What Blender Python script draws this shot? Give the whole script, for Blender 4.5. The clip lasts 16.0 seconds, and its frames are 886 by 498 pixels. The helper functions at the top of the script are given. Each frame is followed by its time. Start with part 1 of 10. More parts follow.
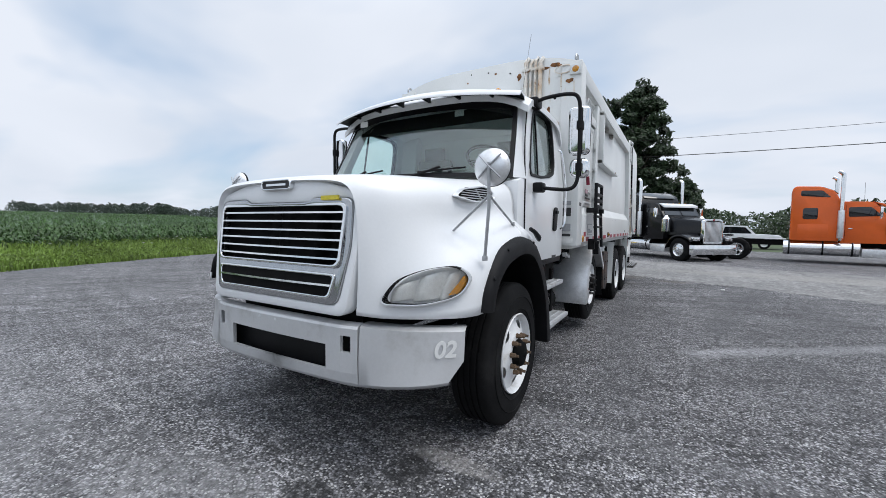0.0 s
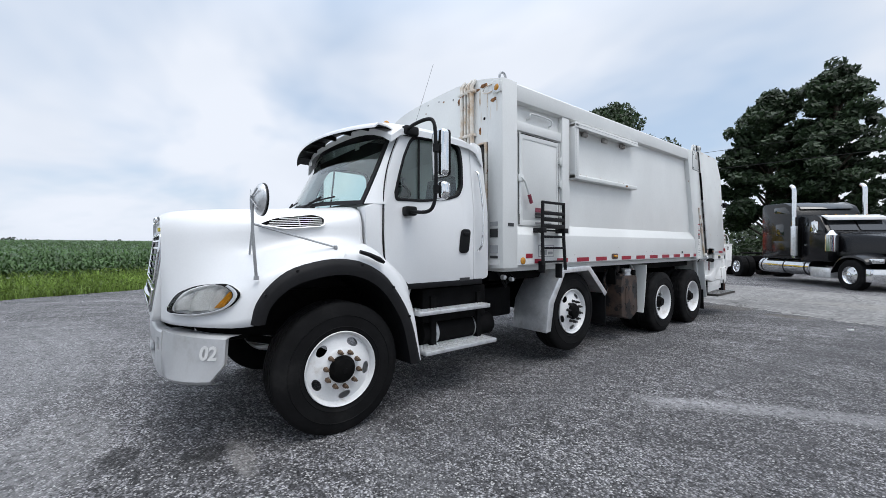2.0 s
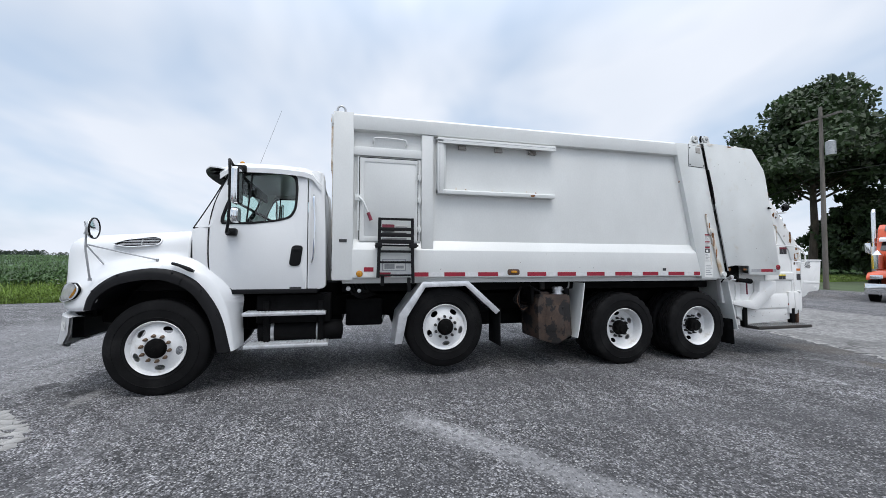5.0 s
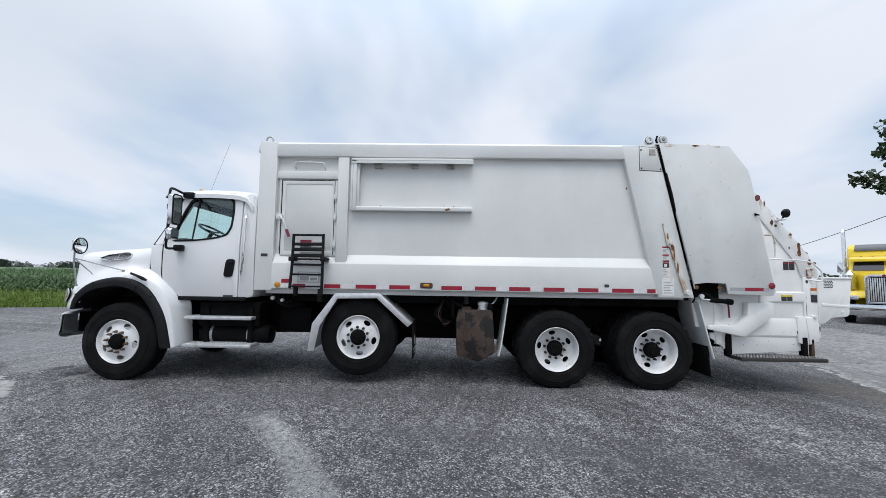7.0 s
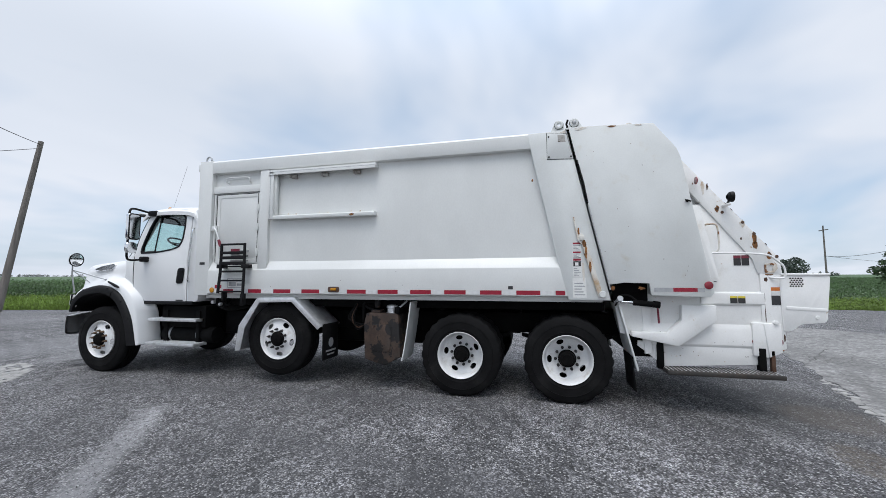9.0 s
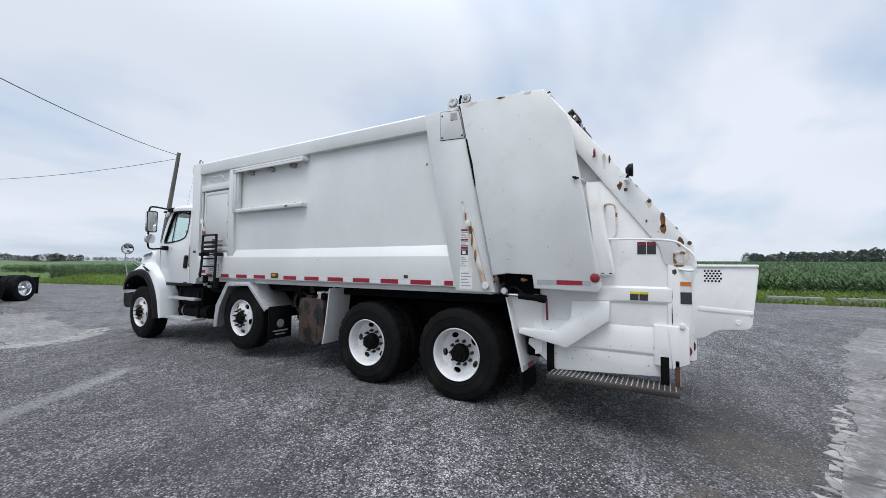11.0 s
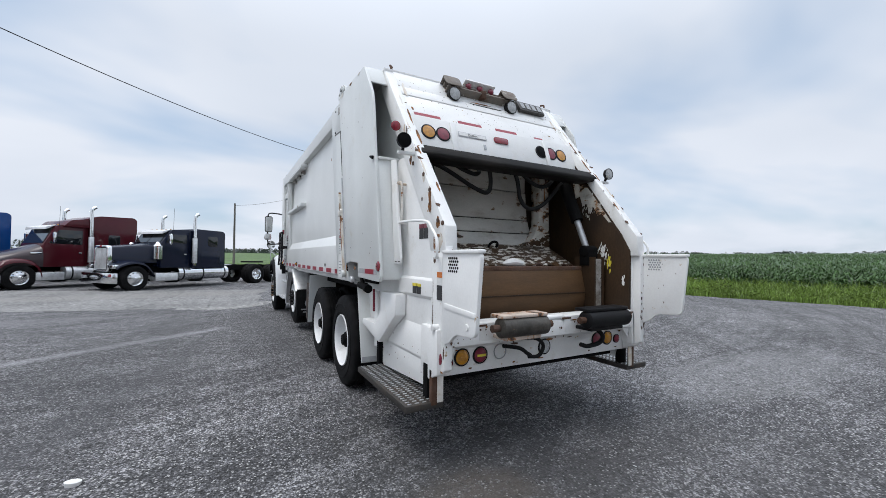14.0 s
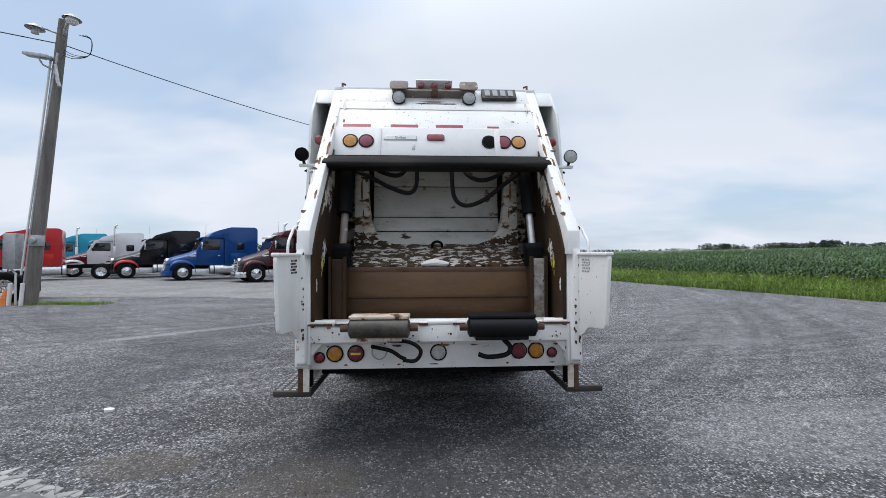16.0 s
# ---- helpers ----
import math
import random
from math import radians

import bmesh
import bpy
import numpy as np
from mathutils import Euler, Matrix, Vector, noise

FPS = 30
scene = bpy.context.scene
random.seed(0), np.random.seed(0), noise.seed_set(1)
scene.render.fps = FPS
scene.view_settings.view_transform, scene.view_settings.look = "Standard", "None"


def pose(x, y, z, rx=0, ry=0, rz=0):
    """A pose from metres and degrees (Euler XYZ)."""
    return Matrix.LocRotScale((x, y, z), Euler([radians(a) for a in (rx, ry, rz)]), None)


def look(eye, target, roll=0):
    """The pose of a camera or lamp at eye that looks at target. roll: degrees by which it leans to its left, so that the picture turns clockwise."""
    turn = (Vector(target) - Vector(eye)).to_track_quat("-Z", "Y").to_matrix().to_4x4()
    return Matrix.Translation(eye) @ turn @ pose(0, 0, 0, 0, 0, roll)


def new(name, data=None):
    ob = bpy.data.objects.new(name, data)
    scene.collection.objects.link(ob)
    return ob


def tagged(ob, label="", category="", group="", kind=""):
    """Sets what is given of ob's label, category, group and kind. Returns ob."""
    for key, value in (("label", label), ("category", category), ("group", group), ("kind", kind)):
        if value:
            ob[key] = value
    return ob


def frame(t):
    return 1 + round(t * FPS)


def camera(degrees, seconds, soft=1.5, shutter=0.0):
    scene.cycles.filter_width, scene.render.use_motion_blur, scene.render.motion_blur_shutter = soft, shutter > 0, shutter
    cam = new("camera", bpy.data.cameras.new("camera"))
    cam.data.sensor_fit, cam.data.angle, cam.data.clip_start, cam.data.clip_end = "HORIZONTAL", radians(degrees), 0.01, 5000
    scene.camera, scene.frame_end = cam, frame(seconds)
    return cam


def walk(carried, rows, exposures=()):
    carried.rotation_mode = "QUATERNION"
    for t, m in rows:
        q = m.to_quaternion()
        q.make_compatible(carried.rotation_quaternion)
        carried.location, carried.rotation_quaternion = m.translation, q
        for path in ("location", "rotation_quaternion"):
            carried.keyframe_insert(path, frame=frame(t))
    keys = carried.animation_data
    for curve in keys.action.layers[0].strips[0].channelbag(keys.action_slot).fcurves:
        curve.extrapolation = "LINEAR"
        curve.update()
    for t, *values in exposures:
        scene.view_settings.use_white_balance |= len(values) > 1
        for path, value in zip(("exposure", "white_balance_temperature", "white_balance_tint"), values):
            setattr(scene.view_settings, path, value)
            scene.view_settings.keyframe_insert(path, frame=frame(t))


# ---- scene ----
cam = camera(97.0, 16.0, 0.6)
METRES, EYE, TILT, LEAN, TURN = 20.833, 1.53, 0.0, 0.0, 30.7
ROWS = [
    (0.0, 0.0, 0.0, 0.0, 0.04, -3.54, -0.69),
    (0.5, 0.0276, 0.0011, -0.0008, 5.08, -2.64, -1.03),
    (1.0, 0.0569, 0.0023, -0.0002, 10.28, -1.68, -0.51),
    (1.5, 0.0872, 0.0084, 0.0009, 15.71, -0.71, 0.08),
    (2.0, 0.1208, 0.0135, 0.0005, 20.94, -0.27, 0.19),
    (2.5, 0.1499, 0.0281, 0.0004, 25.59, -0.21, -0.01),
    (3.0, 0.1811, 0.0392, -0.0006, 29.78, 0.04, -0.21),
    (3.5, 0.2106, 0.0534, -0.0012, 33.78, 0.42, -0.29),
    (4.0, 0.2392, 0.0689, -0.0008, 37.69, 1.08, -0.19),
    (6.5, 0.3536, 0.1745, -0.0019, 57.04, 3.74, -0.66),
    (7.0, 0.371, 0.2011, -0.0021, 60.3, 4.43, -0.87),
    (7.5, 0.3849, 0.2279, -0.0016, 63.28, 4.62, -0.7),
    (8.0, 0.398, 0.2564, -0.0004, 66.26, 4.55, -0.36),
    (8.5, 0.4052, 0.2862, 0.001, 69.59, 4.63, -0.1),
    (9.0, 0.4171, 0.3162, -0.0006, 73.17, 4.65, 0.04),
    (11.5, 0.428, 0.4764, 0.0028, 93.87, 1.91, -0.6),
    (12.0, 0.422, 0.5066, 0.0036, 98.81, 1.52, -0.65),
    (12.5, 0.4175, 0.538, 0.0027, 103.88, 1.32, -0.8),
    (13.0, 0.406, 0.5669, 0.0019, 109.14, 1.3, -0.98),
    (13.5, 0.3939, 0.5963, 0.0011, 114.66, 1.37, -0.99),
    (14.0, 0.3795, 0.623, 0.0008, 120.44, 1.26, -0.6),
    (14.5, 0.3614, 0.647, 0.002, 126.53, 0.75, 0.16),
    (15.0, 0.3434, 0.6714, 0.0018, 132.93, 0.47, 0.73),
    (15.5, 0.3211, 0.6883, 0.0028, 139.73, 0.68, 0.66),
    (16.0, 0.2992, 0.7075, 0.0025, 146.66, 0.88, 0.18),
]
walk(cam, [(t, pose(0, 0, EYE, TILT, LEAN, TURN) @ pose(METRES * x, METRES * y, METRES * z, 90 + pitch, roll, yaw)) for t, x, y, z, yaw, pitch, roll in ROWS],
     exposures=((0.0, 0.0), (1.5, 0.04), (3.0, 0.09), (4.0, 0.11), (6.5, 0.03), (9.0, 0.0), (14.0, -0.02), (16.0, 0.02)))

# ---- sky and sun ----
SUN_EL, SUN_AZ = 66.0, 2.0          # degrees; azimuth counted from +x towards +y
world = bpy.data.worlds.new("sky")
scene.world = world
world.use_nodes = True
wn, wl = world.node_tree.nodes, world.node_tree.links
wn.clear()


def wnode(kind, **props):
    n = wn.new(kind)
    for key, value in props.items():
        if key == "sky_type":
            n.sky_type = value
        elif key == "blend_type":
            n.blend_type = value
        elif key == "operation":
            n.operation = value
    return n


sky = wnode("ShaderNodeTexSky", sky_type="NISHITA")
sky.sun_disc = False
sky.sun_elevation = radians(SUN_EL)
sky.sun_rotation = radians(90 - SUN_AZ)
sky.air_density, sky.dust_density, sky.ozone_density = 1.0, 1.5, 1.0
geo = wnode("ShaderNodeTexCoord")
split = wnode("ShaderNodeSeparateXYZ")
wl.new(geo.outputs["Generated"], split.inputs[0])
# project the direction on a cloud deck: x / (z + k), y / (z + k)
lift = wnode("ShaderNodeMath", operation="ADD")
wl.new(split.outputs[2], lift.inputs[0])
lift.inputs[1].default_value = 0.24
deck = []
for i in (0, 1):
    d = wnode("ShaderNodeMath", operation="DIVIDE")
    wl.new(split.outputs[i], d.inputs[0])
    wl.new(lift.outputs[0], d.inputs[1])
    deck.append(d)
flat = wnode("ShaderNodeCombineXYZ")
wl.new(deck[0].outputs[0], flat.inputs[0])
wl.new(deck[1].outputs[0], flat.inputs[1])


def cloud_noise(scale, detail, rough, offset):
    mp = wnode("ShaderNodeMapping")
    mp.inputs["Location"].default_value = offset
    mp.inputs["Scale"].default_value = (scale, scale * 1.35, scale)
    mp.inputs["Rotation"].default_value = (0, 0, 0.5)
    wl.new(flat.outputs[0], mp.inputs[0])
    n = wnode("ShaderNodeTexNoise")
    n.inputs["Scale"].default_value = 1.0
    n.inputs["Detail"].default_value = detail
    n.inputs["Roughness"].default_value = rough
    n.inputs["Distortion"].default_value = 0.25
    wl.new(mp.outputs[0], n.inputs["Vector"])
    return n


cover = cloud_noise(0.75, 4, 0.5, (1.3, 4.2, 0))
ramp = wnode("ShaderNodeValToRGB")
ramp.color_ramp.elements[0].position, ramp.color_ramp.elements[1].position = 0.34, 0.54
wl.new(cover.outputs["Fac"], ramp.inputs[0])
tone = cloud_noise(0.6, 4, 0.45, (7.1, 2.6, 0))
tramp = wnode("ShaderNodeValToRGB")
tramp.color_ramp.elements[0].position, tramp.color_ramp.elements[0].color = 0.28, (0.672, 0.738, 0.845, 1)
tramp.color_ramp.elements[1].position, tramp.color_ramp.elements[1].color = 0.62, (0.812, 0.862, 0.956, 1)
wl.new(tone.outputs["Fac"], tramp.inputs[0])
# the clear sky between the clouds
blue = wnode("ShaderNodeMix")
blue.data_type, blue.blend_type = "RGBA", "MULTIPLY"
blue.inputs["Factor"].default_value = 1.0
wl.new(sky.outputs[0], blue.inputs["A"])
blue.inputs["B"].default_value = (0.115, 0.115, 0.115, 1)
veil = wnode("ShaderNodeMix")
veil.data_type = "RGBA"
veil.inputs["Factor"].default_value = 0.62
wl.new(blue.outputs["Result"], veil.inputs["A"])
veil.inputs["B"].default_value = (0.62, 0.77, 0.97, 1)
both = wnode("ShaderNodeMix")
both.data_type = "RGBA"
wl.new(ramp.outputs[0], both.inputs["Factor"])
wl.new(veil.outputs["Result"], both.inputs["A"])
wl.new(tramp.outputs[0], both.inputs["B"])
back = wnode("ShaderNodeBackground")
# an overcast sky is brightest overhead
zen = wnode("ShaderNodeMapRange")
zen.interpolation_type = "SMOOTHSTEP"
for key, value in (("From Min", 0.42), ("From Max", 1.0), ("To Min", 1.0), ("To Max", 2.3)):
    zen.inputs[key].default_value = value
wl.new(split.outputs[2], zen.inputs["Value"])
wl.new(zen.outputs["Result"], back.inputs["Strength"])
wl.new(both.outputs["Result"], back.inputs["Color"])
wout = wnode("ShaderNodeOutputWorld")
wl.new(back.outputs[0], wout.inputs[0])

sun = new("sun", bpy.data.lights.new("sun", "SUN"))
sun.data.energy, sun.data.angle, sun.data.color = 1.5, radians(35), (1.0, 0.965, 0.92)
sun.matrix_world = look((60 * math.cos(radians(SUN_AZ)), 60 * math.sin(radians(SUN_AZ)), 60 * math.tan(radians(SUN_EL))), (0, 0, 0))

# ---- materials ----


def mat(name, base, rough=0.5, metal=0.0, var=0.12, scale=3.0, bump=0.0, bscale=40.0, coat=0.0, dirt=None, dirt_amount=0.5, dirt_scale=2.0,
        stretch=(1, 1, 1), spots=None, spot_at=0.68, spot_scale=9.0, fine=60.0, transmission=0.0, rough_var=0.1, island=0.0, obj=0.0, spec=0.5, halo=None):
    """A procedural surface: base colour with two scales of variation, a layer of dirt with soft borders, spots with hard ones, and relief."""
    m = bpy.data.materials.new(name)
    m.use_nodes = True
    nt = m.node_tree
    n, l = nt.nodes, nt.links
    b = n["Principled BSDF"]
    b.inputs["Metallic"].default_value = metal
    b.inputs["Coat Weight"].default_value = coat
    b.inputs["Specular IOR Level"].default_value = spec
    b.inputs["Coat Roughness"].default_value = 0.05
    b.inputs["Transmission Weight"].default_value = transmission
    co = n.new("ShaderNodeTexCoord")
    mp = n.new("ShaderNodeMapping")
    mp.inputs["Scale"].default_value = stretch
    l.new(co.outputs["Object"], mp.inputs[0])

    def noise_tex(s, detail=4.0, r=0.6, vec=None):
        t = n.new("ShaderNodeTexNoise")
        t.inputs["Scale"].default_value = s
        t.inputs["Detail"].default_value = detail
        t.inputs["Roughness"].default_value = r
        l.new(vec or mp.outputs[0], t.inputs["Vector"])
        return t.outputs["Fac"]

    def mixed(f, a, c, kind="MIX"):
        x = n.new("ShaderNodeMix")
        x.data_type, x.blend_type = "RGBA", kind
        if hasattr(f, "is_linked"):
            l.new(f, x.inputs["Factor"])
        else:
            x.inputs["Factor"].default_value = f
        for sock, v in ((x.inputs["A"], a), (x.inputs["B"], c)):
            if hasattr(v, "is_linked"):
                l.new(v, sock)
            else:
                sock.default_value = (*v, 1)
        return x.outputs["Result"]

    def ramped(f, lo, hi):
        r = n.new("ShaderNodeMapRange")
        r.interpolation_type = "SMOOTHSTEP"
        r.inputs["From Min"].default_value, r.inputs["From Max"].default_value = lo, hi
        l.new(f, r.inputs["Value"])
        return r.outputs["Result"]

    col = tuple(base)
    if var:
        dark = tuple(c * (1 - var) for c in base)
        light = tuple(min(1, c * (1 + var)) for c in base)
        col = mixed(ramped(noise_tex(scale), 0.3, 0.7), dark, light)
        col = mixed(ramped(noise_tex(fine, 2), 0.25, 0.75), col, mixed(1.0, col, (1 - var * 0.8,) * 3, "MULTIPLY"))
    if island or obj:
        src = n.new("ShaderNodeNewGeometry").outputs["Random Per Island"] if island else n.new("ShaderNodeObjectInfo").outputs["Random"]
        k = island or obj
        col = mixed(src, mixed(1.0, col, (1 - k,) * 3, "MULTIPLY"), mixed(1.0, col, (1 + k,) * 3, "MULTIPLY"))
    if dirt:
        f = ramped(noise_tex(dirt_scale, 6, 0.65), 0.62 - 0.35 * dirt_amount, 0.95 - 0.3 * dirt_amount)
        col = mixed(f, col, dirt)
    if spots:
        v = n.new("ShaderNodeMapping")
        v.inputs["Location"].default_value = (3.1, 1.7, 0.4)
        l.new(mp.outputs[0], v.inputs[0])
        spot_noise = noise_tex(spot_scale, 5, 0.62, v.outputs[0])
        if halo:
            col = mixed(ramped(spot_noise, spot_at - 0.05, spot_at + 0.01), col, halo)
        f2 = ramped(spot_noise, spot_at, spot_at + 0.035)
        col = mixed(f2, col, spots)
    if hasattr(col, "is_linked"):
        l.new(col, b.inputs["Base Color"])
    else:
        b.inputs["Base Color"].default_value = (*col, 1)
    if rough_var:
        r = n.new("ShaderNodeMapRange")
        r.inputs["To Min"].default_value, r.inputs["To Max"].default_value = max(0.0, rough - rough_var / 2), min(1.0, rough + rough_var)
        l.new(noise_tex(scale * 2.3, 5), r.inputs["Value"])
        l.new(r.outputs["Result"], b.inputs["Roughness"])
    else:
        b.inputs["Roughness"].default_value = rough
    if bump:
        bp = n.new("ShaderNodeBump")
        bp.inputs["Strength"].default_value = 1.0
        bp.inputs["Distance"].default_value = bump
        l.new(noise_tex(bscale, 3), bp.inputs["Height"])
        l.new(bp.outputs[0], b.inputs["Normal"])
    return m


RUST = (0.20, 0.085, 0.03)
M_WHITE = mat("white_cab_paint", (0.735, 0.745, 0.75), 0.28, coat=0.15, var=0.025, scale=1.2, bump=0.0004, bscale=3, rough_var=0.06)
M_BODY = mat("white_body_paint", (0.71, 0.72, 0.705), 0.32, var=0.05, scale=0.9, bump=0.0022, bscale=1.8, dirt=(0.58, 0.57, 0.53), dirt_amount=0.12, dirt_scale=0.9, spots=(0.16, 0.10, 0.06), spot_at=0.80, spot_scale=17, stretch=(1, 1, 0.6))
M_TAIL = mat("worn_white_paint", (0.68, 0.695, 0.68), 0.36, var=0.05, scale=1.2, bump=0.0035, bscale=1.7, dirt=(0.50, 0.44, 0.33), dirt_amount=0.16, dirt_scale=3.2, spots=(0.10, 0.055, 0.03), spot_at=0.745, spot_scale=19)
M_CHIP = mat("chipped_white_paint", (0.80, 0.80, 0.785), 0.42, var=0.05, scale=1.6, bump=0.0012, bscale=5, dirt=(0.50, 0.44, 0.34), dirt_amount=0.12, dirt_scale=3.6, spots=(0.075, 0.04, 0.022), spot_at=0.725, spot_scale=17, halo=(0.50, 0.36, 0.20))
M_RUSTY = mat("rusty_white_paint", (0.72, 0.70, 0.65), 0.5, var=0.08, scale=2.0, bump=0.0015, bscale=20, dirt=(0.42, 0.25, 0.10), dirt_amount=0.62, dirt_scale=4.5, spots=RUST, spot_at=0.60, spot_scale=8)
M_ORUST = mat("orange_rust", (0.30, 0.125, 0.035), 0.8, var=0.5, scale=12, dirt=(0.10, 0.045, 0.018), dirt_amount=0.7, dirt_scale=14)
M_RUST = mat("rusted_steel", (0.115, 0.055, 0.03), 0.75, metal=0.1, var=0.4, scale=5, bump=0.003, bscale=50, dirt=(0.05, 0.045, 0.045), dirt_amount=0.6, dirt_scale=5)
M_HOPPER = mat("dirty_hopper_steel", (0.045, 0.025, 0.012), 0.6, spec=0.25, var=0.35, scale=1.6, bump=0.002, bscale=18, dirt=(0.018, 0.012, 0.008), dirt_amount=0.7, dirt_scale=2.2, spots=(0.45, 0.41, 0.33), spot_at=0.70, spot_scale=3.2, stretch=(1, 1, 0.5))
M_HOPWALL = mat("scraped_hopper_wall", (0.60, 0.58, 0.52), 0.5, var=0.1, scale=2, bump=0.0015, bscale=20, dirt=(0.10, 0.062, 0.035), dirt_amount=0.50, dirt_scale=3.4, spots=(0.03, 0.017, 0.010), spot_at=0.565, spot_scale=9, halo=(0.30, 0.15, 0.06), stretch=(0.7, 1, 1.5))
M_BLADE = mat("worn_packer_plate", (0.56, 0.55, 0.51), 0.5, var=0.12, scale=2, bump=0.001, bscale=20, dirt=(0.22, 0.17, 0.12), dirt_amount=0.32, dirt_scale=3, spots=(0.035, 0.02, 0.012), spot_at=0.66, spot_scale=7, stretch=(0.8, 1, 1.6), halo=(0.20, 0.12, 0.06))
M_SWEEP = mat("scraped_brown_blade", (0.06, 0.034, 0.016), 0.5, spec=0.3, var=0.3, scale=4, bump=0.002, bscale=20, dirt=(0.028, 0.017, 0.010), dirt_amount=0.5, dirt_scale=4, spots=(0.58, 0.56, 0.51), spot_at=0.525, spot_scale=13, stretch=(0.85, 2.0, 1.6))
M_LINTEL = mat("scuffed_black_edge", (0.009, 0.0085, 0.008), 0.6, spec=0.10, var=0.3, scale=6, bump=0.002, bscale=18, dirt=(0.034, 0.030, 0.027), dirt_amount=0.6, dirt_scale=5, stretch=(0.35, 1, 2.0), spots=(0.22, 0.21, 0.19), spot_at=0.72, spot_scale=9)
M_TANK = mat("blackened_rusty_tank", (0.066, 0.040, 0.028), 0.65, var=0.35, scale=5, bump=0.003, bscale=30, dirt=(0.045, 0.035, 0.03), dirt_amount=0.5, dirt_scale=4, spots=(0.008, 0.007, 0.007), spot_at=0.485, spot_scale=5)
M_BROWNPLATE = mat("brown_stained_steel", (0.098, 0.053, 0.024), 0.55, spec=0.3, var=0.2, scale=2.5, bump=0.0015, bscale=30, dirt=(0.062, 0.036, 0.018), dirt_amount=0.6, dirt_scale=2, spots=(0.28, 0.24, 0.18), spot_at=0.72, spot_scale=6, stretch=(0.5, 1, 2))
M_CHROME = mat("chrome", (0.78, 0.79, 0.80), 0.07, metal=1.0, var=0.05, scale=6, rough_var=0.06)
M_GREYCHROME = mat("grey_grille_surround", (0.44, 0.45, 0.46), 0.16, metal=0.95, var=0.05, scale=4, rough_var=0.08)
M_SILVER = mat("silver_bumper_paint", (0.58, 0.585, 0.59), 0.36, metal=0.35, var=0.05, scale=2, bump=0.0004, bscale=120, dirt=(0.33, 0.32, 0.30), dirt_amount=0.3, dirt_scale=3)
M_ALU = mat("bright_aluminium", (0.76, 0.77, 0.78), 0.34, metal=0.7, var=0.1, scale=8, bump=0.001, bscale=80, dirt=(0.40, 0.39, 0.37), dirt_amount=0.35, dirt_scale=5)
M_TREAD = mat("worn_tread_plate", (0.075, 0.07, 0.065), 0.5, metal=0.6, var=0.25, scale=6, bump=0.002, bscale=60, dirt=(0.07, 0.045, 0.028), dirt_amount=0.4, dirt_scale=3)
M_BLACK = mat("black_plastic", (0.006, 0.006, 0.007), 0.5, spec=0.2, var=0.25, scale=6, bump=0.0006, bscale=200)
M_FLARE = mat("black_fender_rubber", (0.008, 0.008, 0.009), 0.6, spec=0.2, var=0.25, scale=4, bump=0.0008, bscale=150, dirt=(0.03, 0.029, 0.028), dirt_amount=0.25)
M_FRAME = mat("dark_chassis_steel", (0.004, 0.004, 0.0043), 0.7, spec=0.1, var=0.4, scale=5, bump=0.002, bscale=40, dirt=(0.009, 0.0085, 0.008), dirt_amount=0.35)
M_RUBBER = mat("tyre_rubber", (0.0065, 0.0065, 0.007), 0.75, spec=0.15, var=0.25, scale=5, bump=0.0012, bscale=90, dirt=(0.022, 0.0215, 0.021), dirt_amount=0.35, dirt_scale=3)
M_WHEEL = mat("white_wheel_paint", (0.74, 0.745, 0.745), 0.4, var=0.06, scale=6, bump=0.0006, bscale=60, dirt=(0.42, 0.38, 0.32), dirt_amount=0.28, dirt_scale=7, spots=(0.20, 0.12, 0.07), spot_at=0.76, spot_scale=30)
M_NUT = mat("rusty_lug_nut", (0.17, 0.115, 0.075), 0.55, metal=0.6, var=0.4, scale=40)
M_NUTK = mat("greasy_lug_nut", (0.012, 0.011, 0.011), 0.5, var=0.4, scale=40)
M_HUB = mat("greasy_black_hub", (0.004, 0.004, 0.004), 0.7, spec=0.1, var=0.4, scale=20, dirt=(0.010, 0.008, 0.007), dirt_amount=0.35, dirt_scale=14)
M_GLASS = mat("window_glass", (0.80, 0.925, 0.885), 0.0, var=0, transmission=1.0, rough_var=0)
M_DGLASS = mat("dark_tinted_glass", (0.012, 0.014, 0.016), 0.04, var=0, rough_var=0.0, coat=0.5)
M_LENS = mat("clear_lamp_lens", (0.90, 0.91, 0.91), 0.16, var=0, transmission=1.0, rough_var=0)
M_BOWL = mat("lamp_reflector", (0.66, 0.67, 0.66), 0.30, metal=0.3, var=0.12, scale=9)
M_RED = mat("red_lens", (0.24, 0.009, 0.022), 0.2, var=0.2, scale=20, coat=0.5)
M_DKRED = mat("dull_red_lens", (0.20, 0.012, 0.034), 0.28, var=0.25, scale=20, coat=0.3)
M_AMBER = mat("amber_lens", (0.50, 0.215, 0.008), 0.22, var=0.2, scale=25, coat=0.5)
M_GREYLENS = mat("grey_lens", (0.42, 0.43, 0.43), 0.25, var=0.15, scale=25, coat=0.3)
M_TRED = mat("red_reflective_tape", (0.29, 0.009, 0.028), 0.35, var=0.15, scale=30)
M_TWHITE = mat("white_reflective_tape", (0.66, 0.66, 0.66), 0.35, var=0.08, scale=30)
M_TSILVER = mat("silver_reflective_tape", (0.36, 0.37, 0.38), 0.35, var=0.1, scale=30)
M_STICKW = mat("white_sticker", (0.74, 0.74, 0.72), 0.5, var=0.05, scale=20)
M_STICKK = mat("black_print", (0.03, 0.03, 0.032), 0.5, var=0.1, scale=20)
